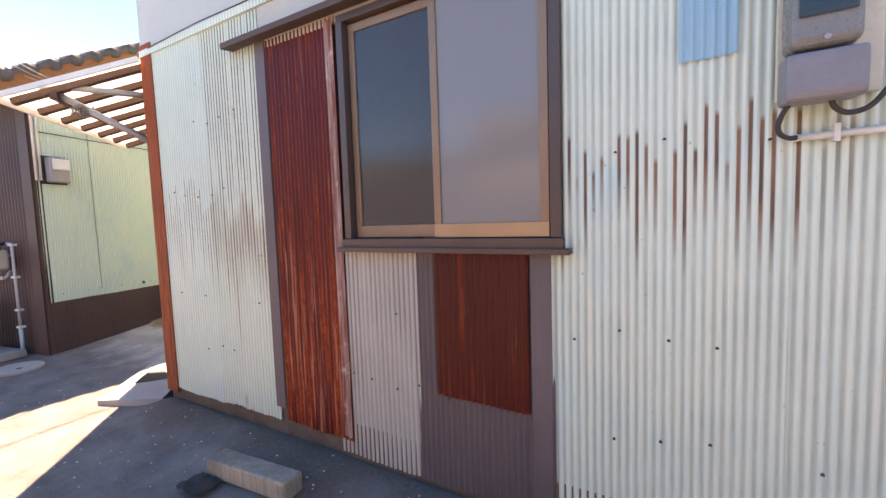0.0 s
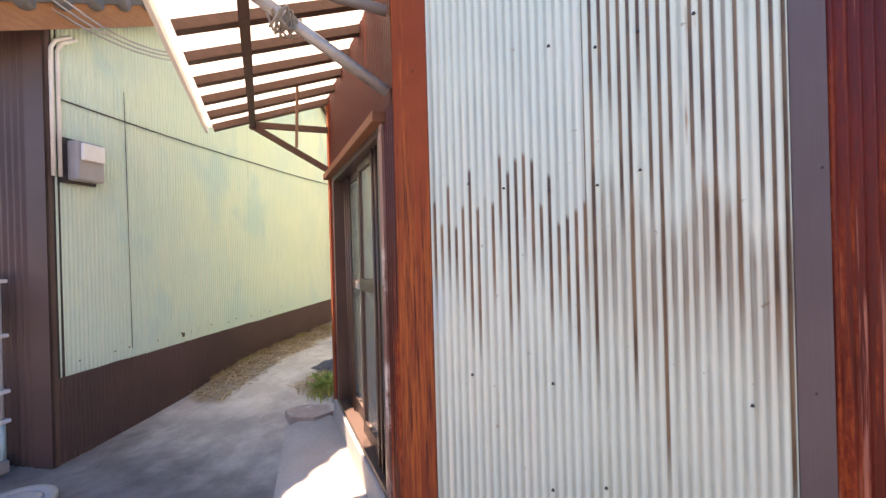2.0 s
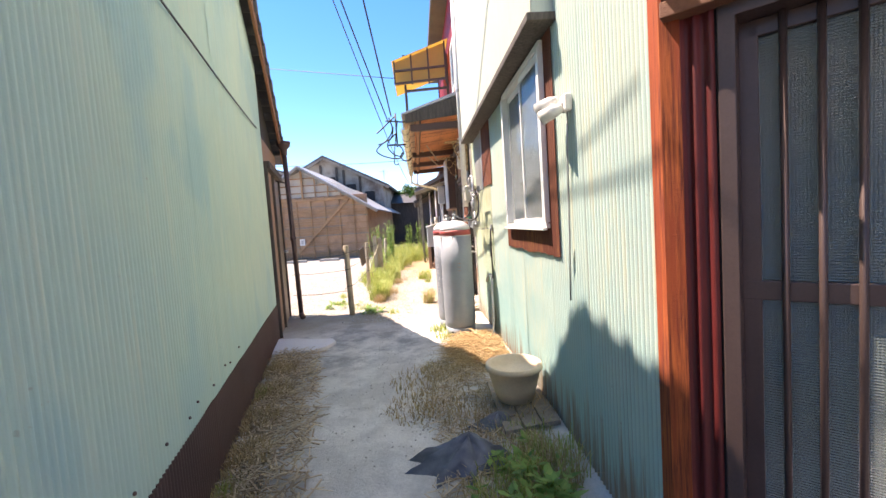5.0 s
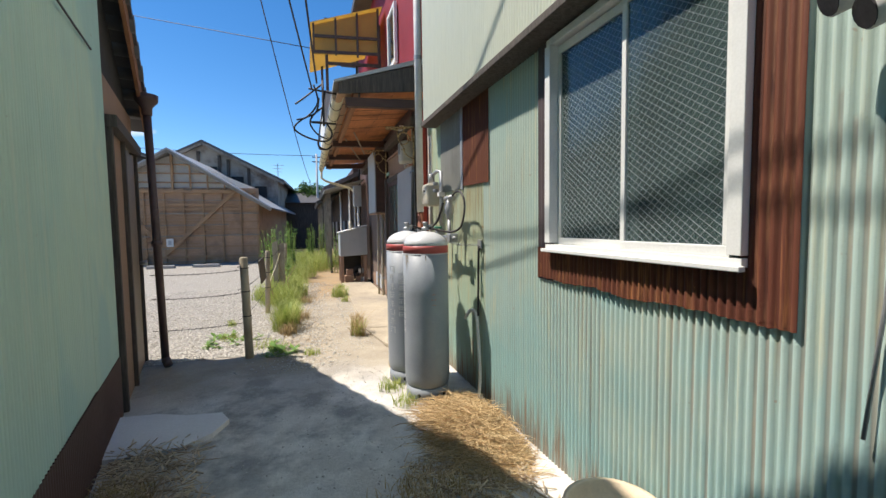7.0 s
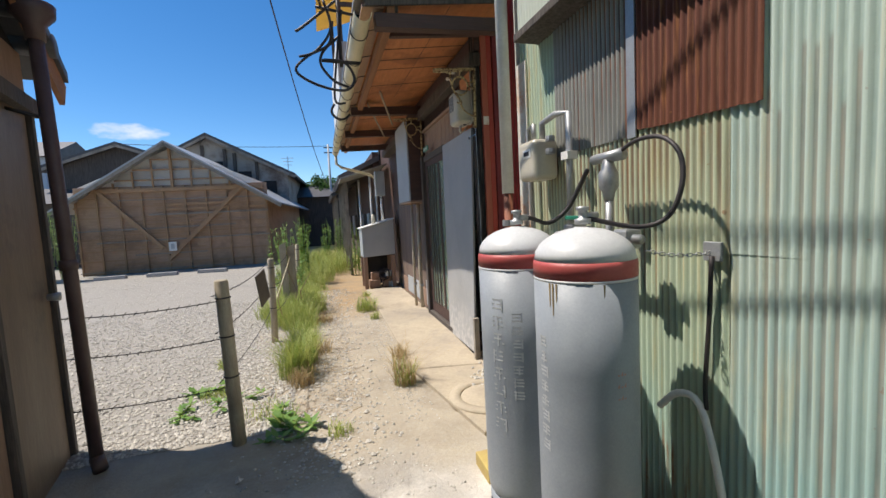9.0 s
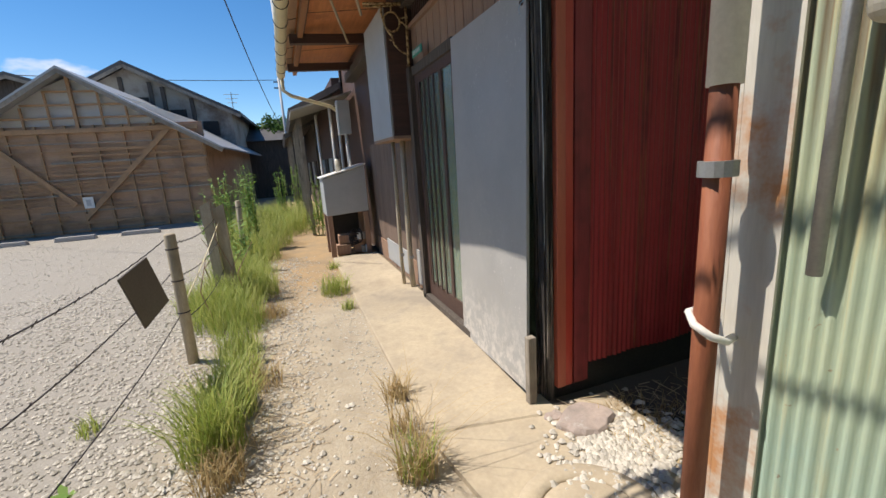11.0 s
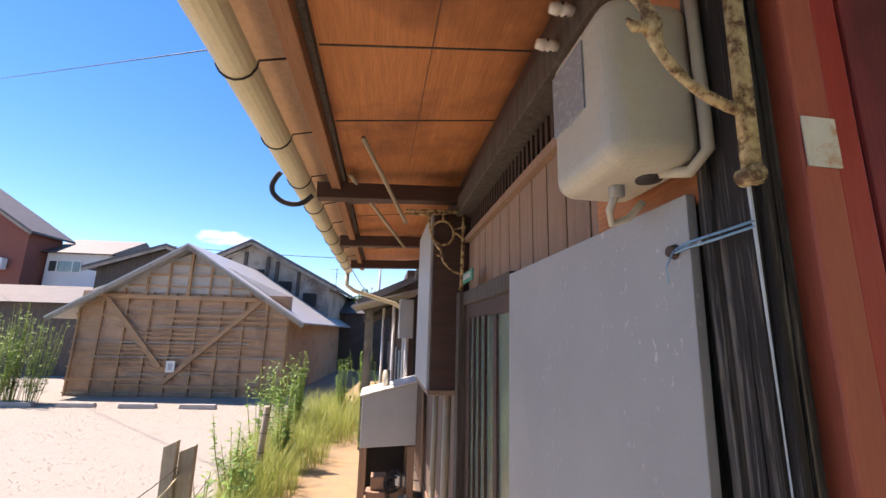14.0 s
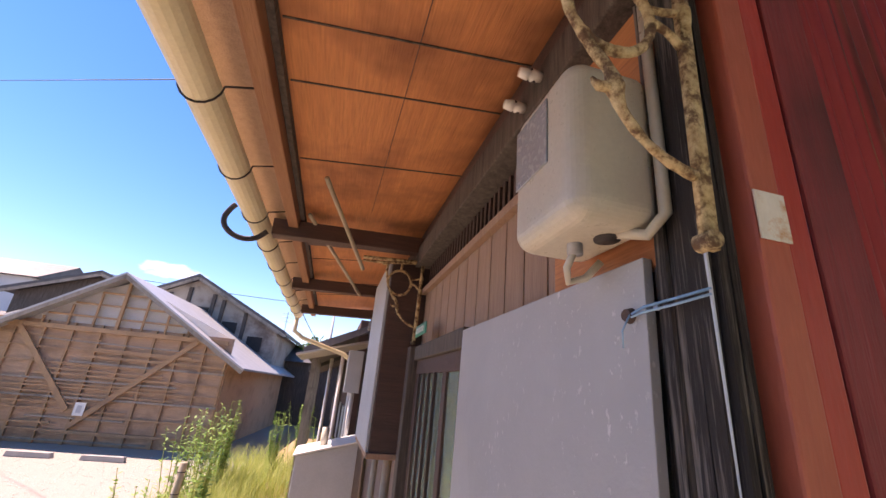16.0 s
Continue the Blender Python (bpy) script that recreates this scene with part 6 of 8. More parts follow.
downpipe()
spot_lamp()
planter()
crumpled("plastic_sheet", (-5.78, 4.00, 0.14), 0.23, 0.17, "crumpled grey-blue plastic sheet lying in the grass", "plastic sheet", SHEETING, 1)
crumpled("plastic_sheet", (-5.52, 4.34, 0.15), 0.14, 0.11, "small crumpled grey-blue plastic sheet by the boards", "plastic sheet", SHEETING, 5)


PINK_SLAB = plain("pinkish_slab", (0.42, 0.34, 0.30), (0.27, 0.23, 0.21), 9.0, 0.9, 0.0, 0.9, 50, None, (0.60, 0.56, 0.52), 0.54)


def slabs():
    a = setting("apron", Shape().poly([(-5.69, 8.95, 0.1), (-4.96, 8.80, 0.1), (-4.96, 13.6, 0.1), (-5.66, 13.6, 0.1)], (0, 0, 0.115)), CONCRETE, "pale worn concrete apron along the house", category="apron")
    a.modifiers.new("edge", "BEVEL").width = 0.012
    p = setting("paving", Shape().poly([(-5.5, 7.7, 0.1), (-4.6, 8.1, 0.1), (-4.6, 8.85, 0.1), (-5.70, 8.97, 0.1)], (0, 0, 0.106)), CONCRETE, "broken concrete paving at the corner", category="paving")
    d = setting("door_slab", Shape().poly([(-7.80, 6.93, 0.1), (-7.52, 6.90, 0.1), (-7.30, 6.80, 0.1), (-7.06, 6.76, 0.1), (-6.99, 6.62, 0.1), (-7.06, 6.44, 0.1), (-7.20, 6.31, 0.1), (-7.45, 6.27, 0.1), (-7.69, 6.30, 0.1)], (0, 0, 0.115)), plain("bleached_slab", (0.78, 0.75, 0.74), (0.70, 0.67, 0.66), 2.5, 0.9, 0.0, 0.4, 60), "pale concrete slab before the back door", category="slab")
    f = setting("forecourt", Shape().poly([(-3.75, 1.70, -0.06), (-5.02, 3.02, -0.03), (-5.25, 3.05, -0.03), (-5.35, 2.75, -0.04), (-4.3, 1.45, -0.085)], (0, 0, 0.13)), CONCRETE_GREY, "grey concrete slab before the glazed doors", category="slab")
    g = thing("drain_grate", (-4.35, 1.95, 0.115), "square dark drain cover in the concrete", "drain cover")
    part("plate", Shape().box((-0.14, -0.14, 0), (0.14, 0.14, 0.008), Matrix.Translation((-4.38, 1.96, 0.066)) @ Matrix.Rotation(0.78, 4, "Z")), DARK_IRON, g, "", bevel=0.003)
    lid("manhole", Vector((-5.28, 8.18, 0.19)), 0.30, "round concrete manhole lid in the broken paving", CONCRETE)
    piece = thing("flat_stone", (-5.33, 3.00, ground_z(-5.33, 3.00)), "broken rectangular slab of pinkish concrete lying flat", "stone", "broken slabs")
    zz = ground_z(-5.33, 3.00) - 0.02
    part("slab", Shape().poly([(-5.56, 2.96, zz), (-5.40, 2.85, zz), (-5.20, 2.91, zz), (-5.13, 3.08, zz), (-5.27, 3.18, zz), (-5.50, 3.11, zz)], (0.01, 0, 0.075)), PINK_SLAB, piece, "", bevel=0.008)
    for x, y, r, h in ((-5.20, 3.36, 0.14, 0.05), (-4.90, 8.68, 0.17, 0.065), (-5.02, 8.80, 0.06, 0.03), (-4.97, 8.52, 0.08, 0.03)):
        st = thing("flat_stone", (x, y, ground_z(x, y)), "flat broken slab of pinkish concrete on the ground", "stone", "broken slabs")
        n, sh = 15, Shape()
        for q, lift in ((1.0, -0.02), (0.97, h * 0.7), (0.86, h)):
            for k in range(n):
                t = 2 * math.pi * k / n
                e = q * r * (0.86 + 0.22 * noise.noise(Vector((math.cos(t) * 1.6 + x * 7, math.sin(t) * 1.6, y))) + 0.10 * noise.noise(Vector((math.cos(t) * 5, math.sin(t) * 5 + x, y * 3))))
                sh.v.append((x + e * 1.15 * math.cos(t), y + e * 0.8 * math.sin(t), ground_z(x, y) + lift + (0.012 * noise.noise(Vector((k * 0.9, lift * 40, x))) if lift > 0 else 0)))
        sh.v.append((x, y, ground_z(x, y) + h * 1.02))
        sh.f = [(j * n + k, j * n + (k + 1) % n, (j + 1) * n + (k + 1) % n, (j + 1) * n + k) for j in range(2) for k in range(n)]
        sh.f += [(2 * n + k, 2 * n + (k + 1) % n, 3 * n) for k in range(n)] + [tuple(range(n - 1, -1, -1))]
        part("slab", sh, PINK_SLAB, st, "", bevel=0.004)


slabs()

# ---- doorway, shutter box and fittings under the eave ----
def eave_door():
    X = -4.96
    d = tagged(new("door_3"), "dark timber sliding door with thin bars and greenish glass", "door", "", "structure")
    part("door_frame", join(Shape().box((X - 0.05, 10.97, 0.22), (X + 0.08, 11.06, 2.46)), Shape().box((X - 0.02, 10.03, 2.38), (X + 0.08, 11.06, 2.46)), Shape().box((X - 0.05, 9.0, 0.2), (X + 0.08, 11.06, 0.27))), WOOD_BLACK, d, "", bevel=0.005)
    part("door_leaf", join(Shape().box((X, 9.05, 0.27), (X + 0.03, 10.98, 0.42)), Shape().box((X, 9.05, 2.3), (X + 0.03, 10.98, 2.38)), Shape().box((X, 10.30, 0.42), (X + 0.03, 10.36, 2.3)), Shape().box((X, 10.9, 0.42), (X + 0.03, 10.97, 2.3)), Shape().box((X, 10.05, 0.42), (X + 0.03, 10.10, 2.3))), WOOD_DARK, d, "", bevel=0.003)
    part("pane", Shape().box((X + 0.012, 9.05, 0.42), (X + 0.018, 10.92, 2.3)), glazing("green_glass", (0.55, 0.70, 0.58), 0.15, 0.15, 0.75), d)
    for y in (10.44, 10.56, 10.68, 10.80):
        part("grille_bar", Shape().box((X - 0.018, y, 0.42), (X - 0.004, y + 0.02, 2.3)), ALU, d)
    g = thing("door_plate", (-4.98, 10.85, 2.48), "small green enamel number plate over the door", "plate")
    part("plate", Shape().box((-5.02, 10.55, 2.49), (-5.012, 10.80, 2.55)), plain("green_enamel", (0.03, 0.30, 0.20), (0.05, 0.26, 0.18), 9, 0.35), g, "", bevel=0.002)
    for k in range(5):
        part("mark", Shape().box((-5.0235, 10.59 + 0.04 * k, 2.505), (-5.0205, 10.61 + 0.04 * k, 2.535)), ALU_WHITE, g)
    # vertical boards and slatted vent above the door
    w = tagged(new("transom"), "brown board transom with a dark slatted vent above", "transom", "", "structure")
    n = 14
    for k in range(n):
        y = 9.02 + 2.04 * k / n
        part("board", Shape().box((-4.93, y + 0.004, 2.39 if y < 9.95 else 2.47), (-4.905, y + 2.04 / n - 0.004, 2.80)), WOOD_BROWN, w)
    part("rail", Shape().box((-4.96, 9.0, 2.80), (-4.88, 11.06, 2.835)), WOOD_BROWN, w)
    part("void", Shape().box((-4.875, 9.0, 2.83), (-4.868, 11.06, 3.0)), SOOT, w)
    for k in range(40):
        y = 9.03 + 0.05 * k
        part("slat", Shape().box((-4.93, y, 2.83), (-4.91, y + 0.022, 3.0)), WOOD_DARK, w)


def shutter_box():
    b = thing("shutter_box", (-5.07, 11.5, 1.84), "dark timber shutter box with a pale side under the eave", "shutter box")
    part("body", Shape().box((-5.165, 11.07, 1.86), (-4.88, 11.95, 3.0)), WOOD_DARK, b, "", bevel=0.004)
    part("side_panel", Shape().box((-5.185, 11.09, 1.86), (-5.167, 11.94, 3.0)), LIGHT_GREY, b, "pale blue-grey outer panel", bevel=0.003)
    part("base", Shape().box((-5.18, 11.06, 1.83), (-4.88, 11.96, 1.86)), WOOD_BROWN, b, "", bevel=0.003)


BOARDS = plain("weathered_brown_boards", (0.25, 0.175, 0.135), (0.155, 0.105, 0.08), 6.0, 0.8, 0.0, 0.4, 70, (3, 3, 0.25), (0.10, 0.075, 0.062), 0.58, each=0.5)


def lower_wall():
    w = tagged(new("cladding"), "brown board cladding patched with pale sheets at the foot", "cladding", "", "structure")
    n = 26
    for k in range(n):
        y = 11.08 + 2.6 * k / n
        part("board", Shape().box((-4.885, y + 0.003, 0.45), (-4.865 - 0.004 * (k % 2), y + 2.6 / n - 0.003, 1.9)), BOARDS, w)
    part("patch", Shape().box((-4.905, 11.10, 0.22), (-4.89, 11.55, 0.62)), LIGHT_GREY, w, "pale sheet patch")
    part("patch", Shape().box((-4.905, 11.95, 0.22), (-4.89, 13.0, 0.52)), LIGHT_GREY, w, "pale sheet patch")
    part("base_board", Shape().box((-4.90, 11.08, 0.15), (-4.87, 13.7, 0.46)), WOOD_BROWN, w)
    for x, y, r in ((-5.06, 11.62, 0.022), (-5.0, 11.45, 0.03)):
        p = thing("waste_pipe", (x, y, 0.2), "thin brown waste pipe on the house wall", "pipe")
        part("pipe", Shape().tube([(x, y, 0.2), (x - 0.01, y, 0.5), (x, y, 1.2), (x + 0.01, y, 1.86)], r, 10), WOOD_POST, p, "", True)
        part("clip", Shape().lathe((x, y, 0.55), [(r + 0.006, 0), (r + 0.006, 0.03)], 10), STEEL, p)


def heater_box():
    b = thing("heater_housing", (-5.36, 13.9, 0.2), "pale grey sheet-metal boiler housing on timber legs", "boiler housing")
    part("body", Shape().poly([(-5.66, 13.72, 0.85), (-5.0, 13.72, 0.88), (-5.0, 13.72, 1.60), (-5.66, 13.72, 1.43)], (0, 0.62, 0)), LIGHT_GREY, b, "", bevel=0.008)
    part("lid", Shape().poly([(-5.69, 13.69, 1.43), (-4.98, 13.69, 1.61), (-4.98, 13.69, 1.63), (-5.69, 13.69, 1.45)], (0, 0.68, 0)), ALU_WHITE, b, "white top sheet", bevel=0.004)
    for x, y in ((-5.62, 13.76), (-5.62, 14.28), (-5.05, 13.76), (-5.05, 14.28)):
        part("leg", Shape().box((x - 0.04, y - 0.035, 0.18), (x + 0.04, y + 0.035, 0.86)), WOOD_BROWN, b, "", bevel=0.004)
    part("back_panel", Shape().box((-5.66, 14.31, 0.2), (-5.0, 14.33, 0.86)), SOOT, b)
    part("flue", Shape().tube([(-5.38, 13.95, 1.5), (-5.38, 13.95, 1.72)], 0.045, 12), METER_GREY, b, "", True)
    t = thing("meter_cabinet", (-5.12, 14.35, 1.6), "small pale meter cabinet on a pipe", "cabinet")
    part("case", Shape().box((-5.24, 14.28, 2.12), (-5.04, 14.5, 2.66)), LIGHT_GREY, t, "", bevel=0.01)
    part("stand", Shape().tube([(-5.12, 14.4, 1.5), (-5.12, 14.4, 2.12)], 0.03, 10), WHITE_PIPE, t, "", True)
    rnd = random.Random(8)
    for k, (x, y, z, a, c, e) in enumerate(((-5.45, 13.85, 0.2, 0.22, 0.2, 0.16), (-5.42, 13.9, 0.37, 0.18, 0.18, 0.14), (-5.2, 13.9, 0.2, 0.16, 0.2, 0.2))):
        j = thing("carton", (x, y, z), "small brown carton stored under the housing", "box", "cartons under the housing")
        part("body", Shape().box((x - a / 2, y - c / 2, z), (x + a / 2, y + c / 2, z + e)), WOOD_BROWN, j, "", bevel=0.004)
    for k, (x, z) in enumerate(((-5.14, 0.2), (-5.08, 0.2), (-5.12, 0.42), (-5.19, 0.42))):
        can = thing("tin_can", (x, 13.78, z), "small pale metal can stored under the housing", "can", "cans under the housing")
        part("body", Shape().lathe((x, 13.78, z), [(0.032, 0.0), (0.034, 0.01), (0.034, 0.10), (0.036, 0.11), (0.031, 0.112)], 14), ALU_WHITE if k % 2 else STEEL, can, "", True)
    part("shelf", Shape().box((-5.24, 13.74, 0.405), (-5.04, 14.0, 0.42)), WOOD_BROWN, b)
    h = thing("old_hose", (-5.2, 13.8, 0.2), "dark coiled hose under the housing", "hose")
    part("hose", Shape().tube([(-5.25 + 0.10 * math.cos(k * 0.6), 13.76 + 0.04 * math.sin(k * 1.7), 0.42 + 0.10 * math.sin(k * 0.6) + 0.003 * k) for k in range(34)], 0.012, 6), DARK_IRON, h, "", True)


IRON_CREAM = plain("flaking_cream_iron", (0.70, 0.56, 0.31), (0.34, 0.19, 0.07), 60.0, 0.75, 0.0, 1.0, 200, None, (0.10, 0.045, 0.022), 0.47)


def cast(pts, r, n=10, cap=True):
    """A knobbly cast bar: a smooth run through the points with an uneven radius."""
    pts = [Vector(q) for q in pts]
    rs = list(r) if isinstance(r, (list, tuple)) else [r] * len(pts)
    P2, R2 = [], []
    for i in range(len(pts) - 1):
        a, b, c, d = pts[max(i - 1, 0)], pts[i], pts[i + 1], pts[min(i + 2, len(pts) - 1)]
        k = max(2, int((c - b).length / 0.012))
        for j in range(k):
            t = j / k
            P2.append(0.5 * (2 * b + (c - a) * t + (2 * a - 5 * b + 4 * c - d) * t * t + (3 * b - a - 3 * c + d) * t ** 3))
            R2.append((rs[i] + (rs[i + 1] - rs[i]) * t) * 0.66 * (1 + 0.25 * noise.noise(P2[-1] * 75)))
    return Shape().tube(P2 + [pts[-1]], R2 + [rs[-1] * 0.62], n, cap)


def iron_bracket(y, x0, z0):
    """Cast bracket: upright bar at x0, ring and curl towards the alley."""
    b = thing("iron_bracket", (x0, y, z0), "ornate cast-iron eave bracket, cream paint flaking to rust", "bracket", "brackets under the eave")
    P = lambda dx, dz: (x0 + dx * 0.9, y, z0 + dz * 0.9)
    part("upright", join(Shape().beam(P(0.0, 0.0), P(0.012, 0.595), 0.022, 0.012, (0, 1, 0)), cast([P(0.0, 0.16), P(0.003, 0.19), P(0.006, 0.36), P(0.012, 0.47), P(0.012, 0.5)], [0.006, 0.012, 0.010, 0.021, 0.008], 10)), IRON_CREAM, b, "", True)
    part("boss", Shape().tube([(x0 - 0.002, y - 0.013, z0 + 0.012), (x0 - 0.002, y + 0.015, z0 + 0.012)], 0.013, 12), IRON_CREAM, b, "", True)
    part("top_arm", join(Shape().beam(P(0.02, 0.59), P(-0.42, 0.565), 0.024, 0.014), cast([P(0.0, 0.575), P(-0.1, 0.57), P(-0.25, 0.55), P(-0.42, 0.54)], [0.010, 0.012, 0.014, 0.012], 10)), IRON_CREAM, b, "", True)
    c = P(-0.145, 0.415)
    part("ring", cast([(c[0] + 0.074 * math.cos(a), y, c[2] + 0.080 * math.sin(a)) for a in [k * 2 * math.pi / 28 for k in range(29)]], 0.0125, 10, False), IRON_CREAM, b, "", True)
    part("curl", cast([P(-0.235, 0.56), P(-0.245, 0.50), P(-0.235, 0.44), P(-0.222, 0.385), P(-0.185, 0.32), P(-0.155, 0.285), P(-0.145, 0.25), P(-0.135, 0.21), P(-0.10, 0.165), P(-0.055, 0.135), P(-0.01, 0.12)], [0.012, 0.013, 0.012, 0.012, 0.013, 0.014, 0.02, 0.012, 0.010, 0.011, 0.013], 10), IRON_CREAM, b, "", True)
    part("leaf", cast([P(-0.145, 0.25), P(-0.175, 0.245), P(-0.187, 0.258)], [0.013, 0.010, 0.004], 8), IRON_CREAM, b, "", True)
    part("leaf", cast([P(-0.235, 0.55), P(-0.275, 0.535), P(-0.29, 0.55)], [0.013, 0.011, 0.005], 8), IRON_CREAM, b, "", True)
    part("link", cast([P(-0.07, 0.42), P(-0.03, 0.41), P(0.0, 0.38)], 0.011, 8), IRON_CREAM, b, "", True)
    part("link", cast([P(-0.145, 0.50), P(-0.14, 0.56)], 0.011, 8), IRON_CREAM, b, "", True)
    part("link", cast([P(-0.08, 0.45), P(-0.03, 0.455), P(0.01, 0.47)], 0.009, 8), IRON_CREAM, b, "", True)


def house_meter():
    m = thing("electricity_meter", (-5.03, 9.12, 2.48), "rounded beige electricity meter on a plywood plate", "meter")
    part("backplate", Shape().box((-4.965, 8.985, 2.43), (-4.945, 9.36, 3.02)), PLY, m, "orange plywood plate", bevel=0.003)
    part("case", Shape().box((-5.135, 9.0, 2.48), (-4.965, 9.235, 2.79)), METER_GREY, m, "", bevel=0.038)
    part("window", Shape().box((-5.139, 9.08, 2.61), (-5.1345, 9.21, 2.75)), plain("dull_window", (0.30, 0.32, 0.33), (0.25, 0.27, 0.28), 5, 0.25), m, "dull glass window", bevel=0.003)
    part("gland", Shape().lathe((-5.06, 9.12, 2.46), [(0.014, 0.0), (0.014, 0.05)], 12), STEEL, m, "", True)
    part("gland", Shape().lathe((-5.03, 9.07, 2.475), [(0.022, 0.0), (0.022, 0.03)], 12), DARK_IRON, m, "", True)
    part("lead", Shape().tube([(-5.03, 9.07, 2.49), (-5.0, 9.01, 2.47), (-4.985, 8.985, 2.50), (-4.985, 8.985, 2.60), (-4.985, 8.99, 3.0)], 0.010, 8), METER_GREY, m, "grey lead-in pipe", True)
    part("lead", Shape().tube([(-5.06, 9.12, 2.47), (-5.065, 9.14, 2.44), (-5.05, 9.16, 2.42), (-5.02, 9.15, 2.43), (-5.0, 9.13, 2.46)], 0.007, 8), METER_GREY, m, "", True)
    for y, z in ((9.43, 3.02), (9.33, 3.05)):
        i = thing("insulator", (-4.98, y, z), "small white porcelain cable insulator on the beam", "insulator", "insulators on the beam")
        part("knob", Shape().tube([(-5.02, y, z), (-5.05, y, z), (-5.055, y, z), (-5.06, y, z), (-5.085, y, z)], [0.014, 0.018, 0.012, 0.018, 0.013], 12), PORCELAIN, i, "", True)
        part("tie", Shape().tube([(-5.055, y - 0.02, z), (-5.07, y, z + 0.02), (-5.055, y + 0.02, z), (-5.04, y, z - 0.02)], 0.003, 5), DARK_IRON, i)
    t = thing("blue_tie", (-5.0, 9.05, 2.33), "thin blue cord tying the board to the post", "cord")
    part("cord", Shape().tube([(-4.995, 9.07, 2.352), (-5.0, 9.03, 2.358), (-4.992, 8.98, 2.362), (-4.980, 8.927, 2.368)], 0.0022, 6), plain("blue_cord", (0.22, 0.42, 0.62), (0.18, 0.36, 0.55), 20), t, "", True)
    part("cord", Shape().tube([(-4.995, 9.07, 2.348), (-5.003, 9.03, 2.349), (-4.994, 8.98, 2.353), (-4.981, 8.927, 2.360)], 0.002, 6), plain("faded_blue_cord", (0.30, 0.48, 0.66), (0.22, 0.40, 0.58), 20), t, "", True)
    part("tail", Shape().tube([(-4.998, 9.065, 2.352), (-5.010, 9.07, 2.325), (-5.002, 9.08, 2.300)], 0.0016, 6), plain("blue_cord_end", (0.30, 0.48, 0.65), (0.22, 0.40, 0.58), 20), t, "", True)
    part("knot", Shape().tube([(-4.984, 9.075, 2.352), (-5.0, 9.073, 2.352)], [0.015, 0.010], 12), WOOD_DARK, t)
    bolts = Shape()
    for y, z in ((9.03, 2.36), (9.09, 2.37), (9.2, 2.365), (9.62, 2.35), (9.95, 2.34)):
        bolts.tube([(-4.979, y, z), (-4.96, y, z)], 0.005, 8)
    tagged(part("nail_heads_board", bolts, STEEL, None), "nail heads along the grey board", "nails", "", "stuff")
    for a, b in (((-5.62, 10.4, 3.16), (-5.35, 11.2, 2.95)), ((-5.72, 10.9, 3.15), (-5.3, 12.3, 3.0))):
        p = thing("bamboo_pole", a, "thin pale pole stored across the eave beams", "pole", "poles under the eave")
        part("pole", Shape().tube([a, b], 0.013, 8), CONCRETE, p, "", True)
    g = thing("gutter_hose", (-6.05, 11.0, 3.05), "dark ribbed hose hooked on the gutter", "hose")
    part("hose", Shape().tube(run([(-5.95, 11.0, 3.035), (-6.0, 11.0, 2.985), (-6.06, 10.98, 2.962), (-6.12, 10.96, 2.970), (-6.170, 10.95, 3.01), (-6.185, 10.95, 3.06), (-6.170, 10.95, 3.11), (-6.14, 10.94, 3.15)]), 0.016, 10), DARK_IRON, g, "", True)


eave_door()
shutter_box()
lower_wall()
heater_box()
iron_bracket(8.912, -4.990, 2.415)
iron_bracket(11.03, -4.985, 2.475)
house_meter()


# ---- balcony, upper window, cables ----
YELLOW = plain("yellowed_plastic_roof", (0.72, 0.55, 0.20), (0.64, 0.48, 0.18), 3.0, 0.5)
translucent(YELLOW, 0.6)


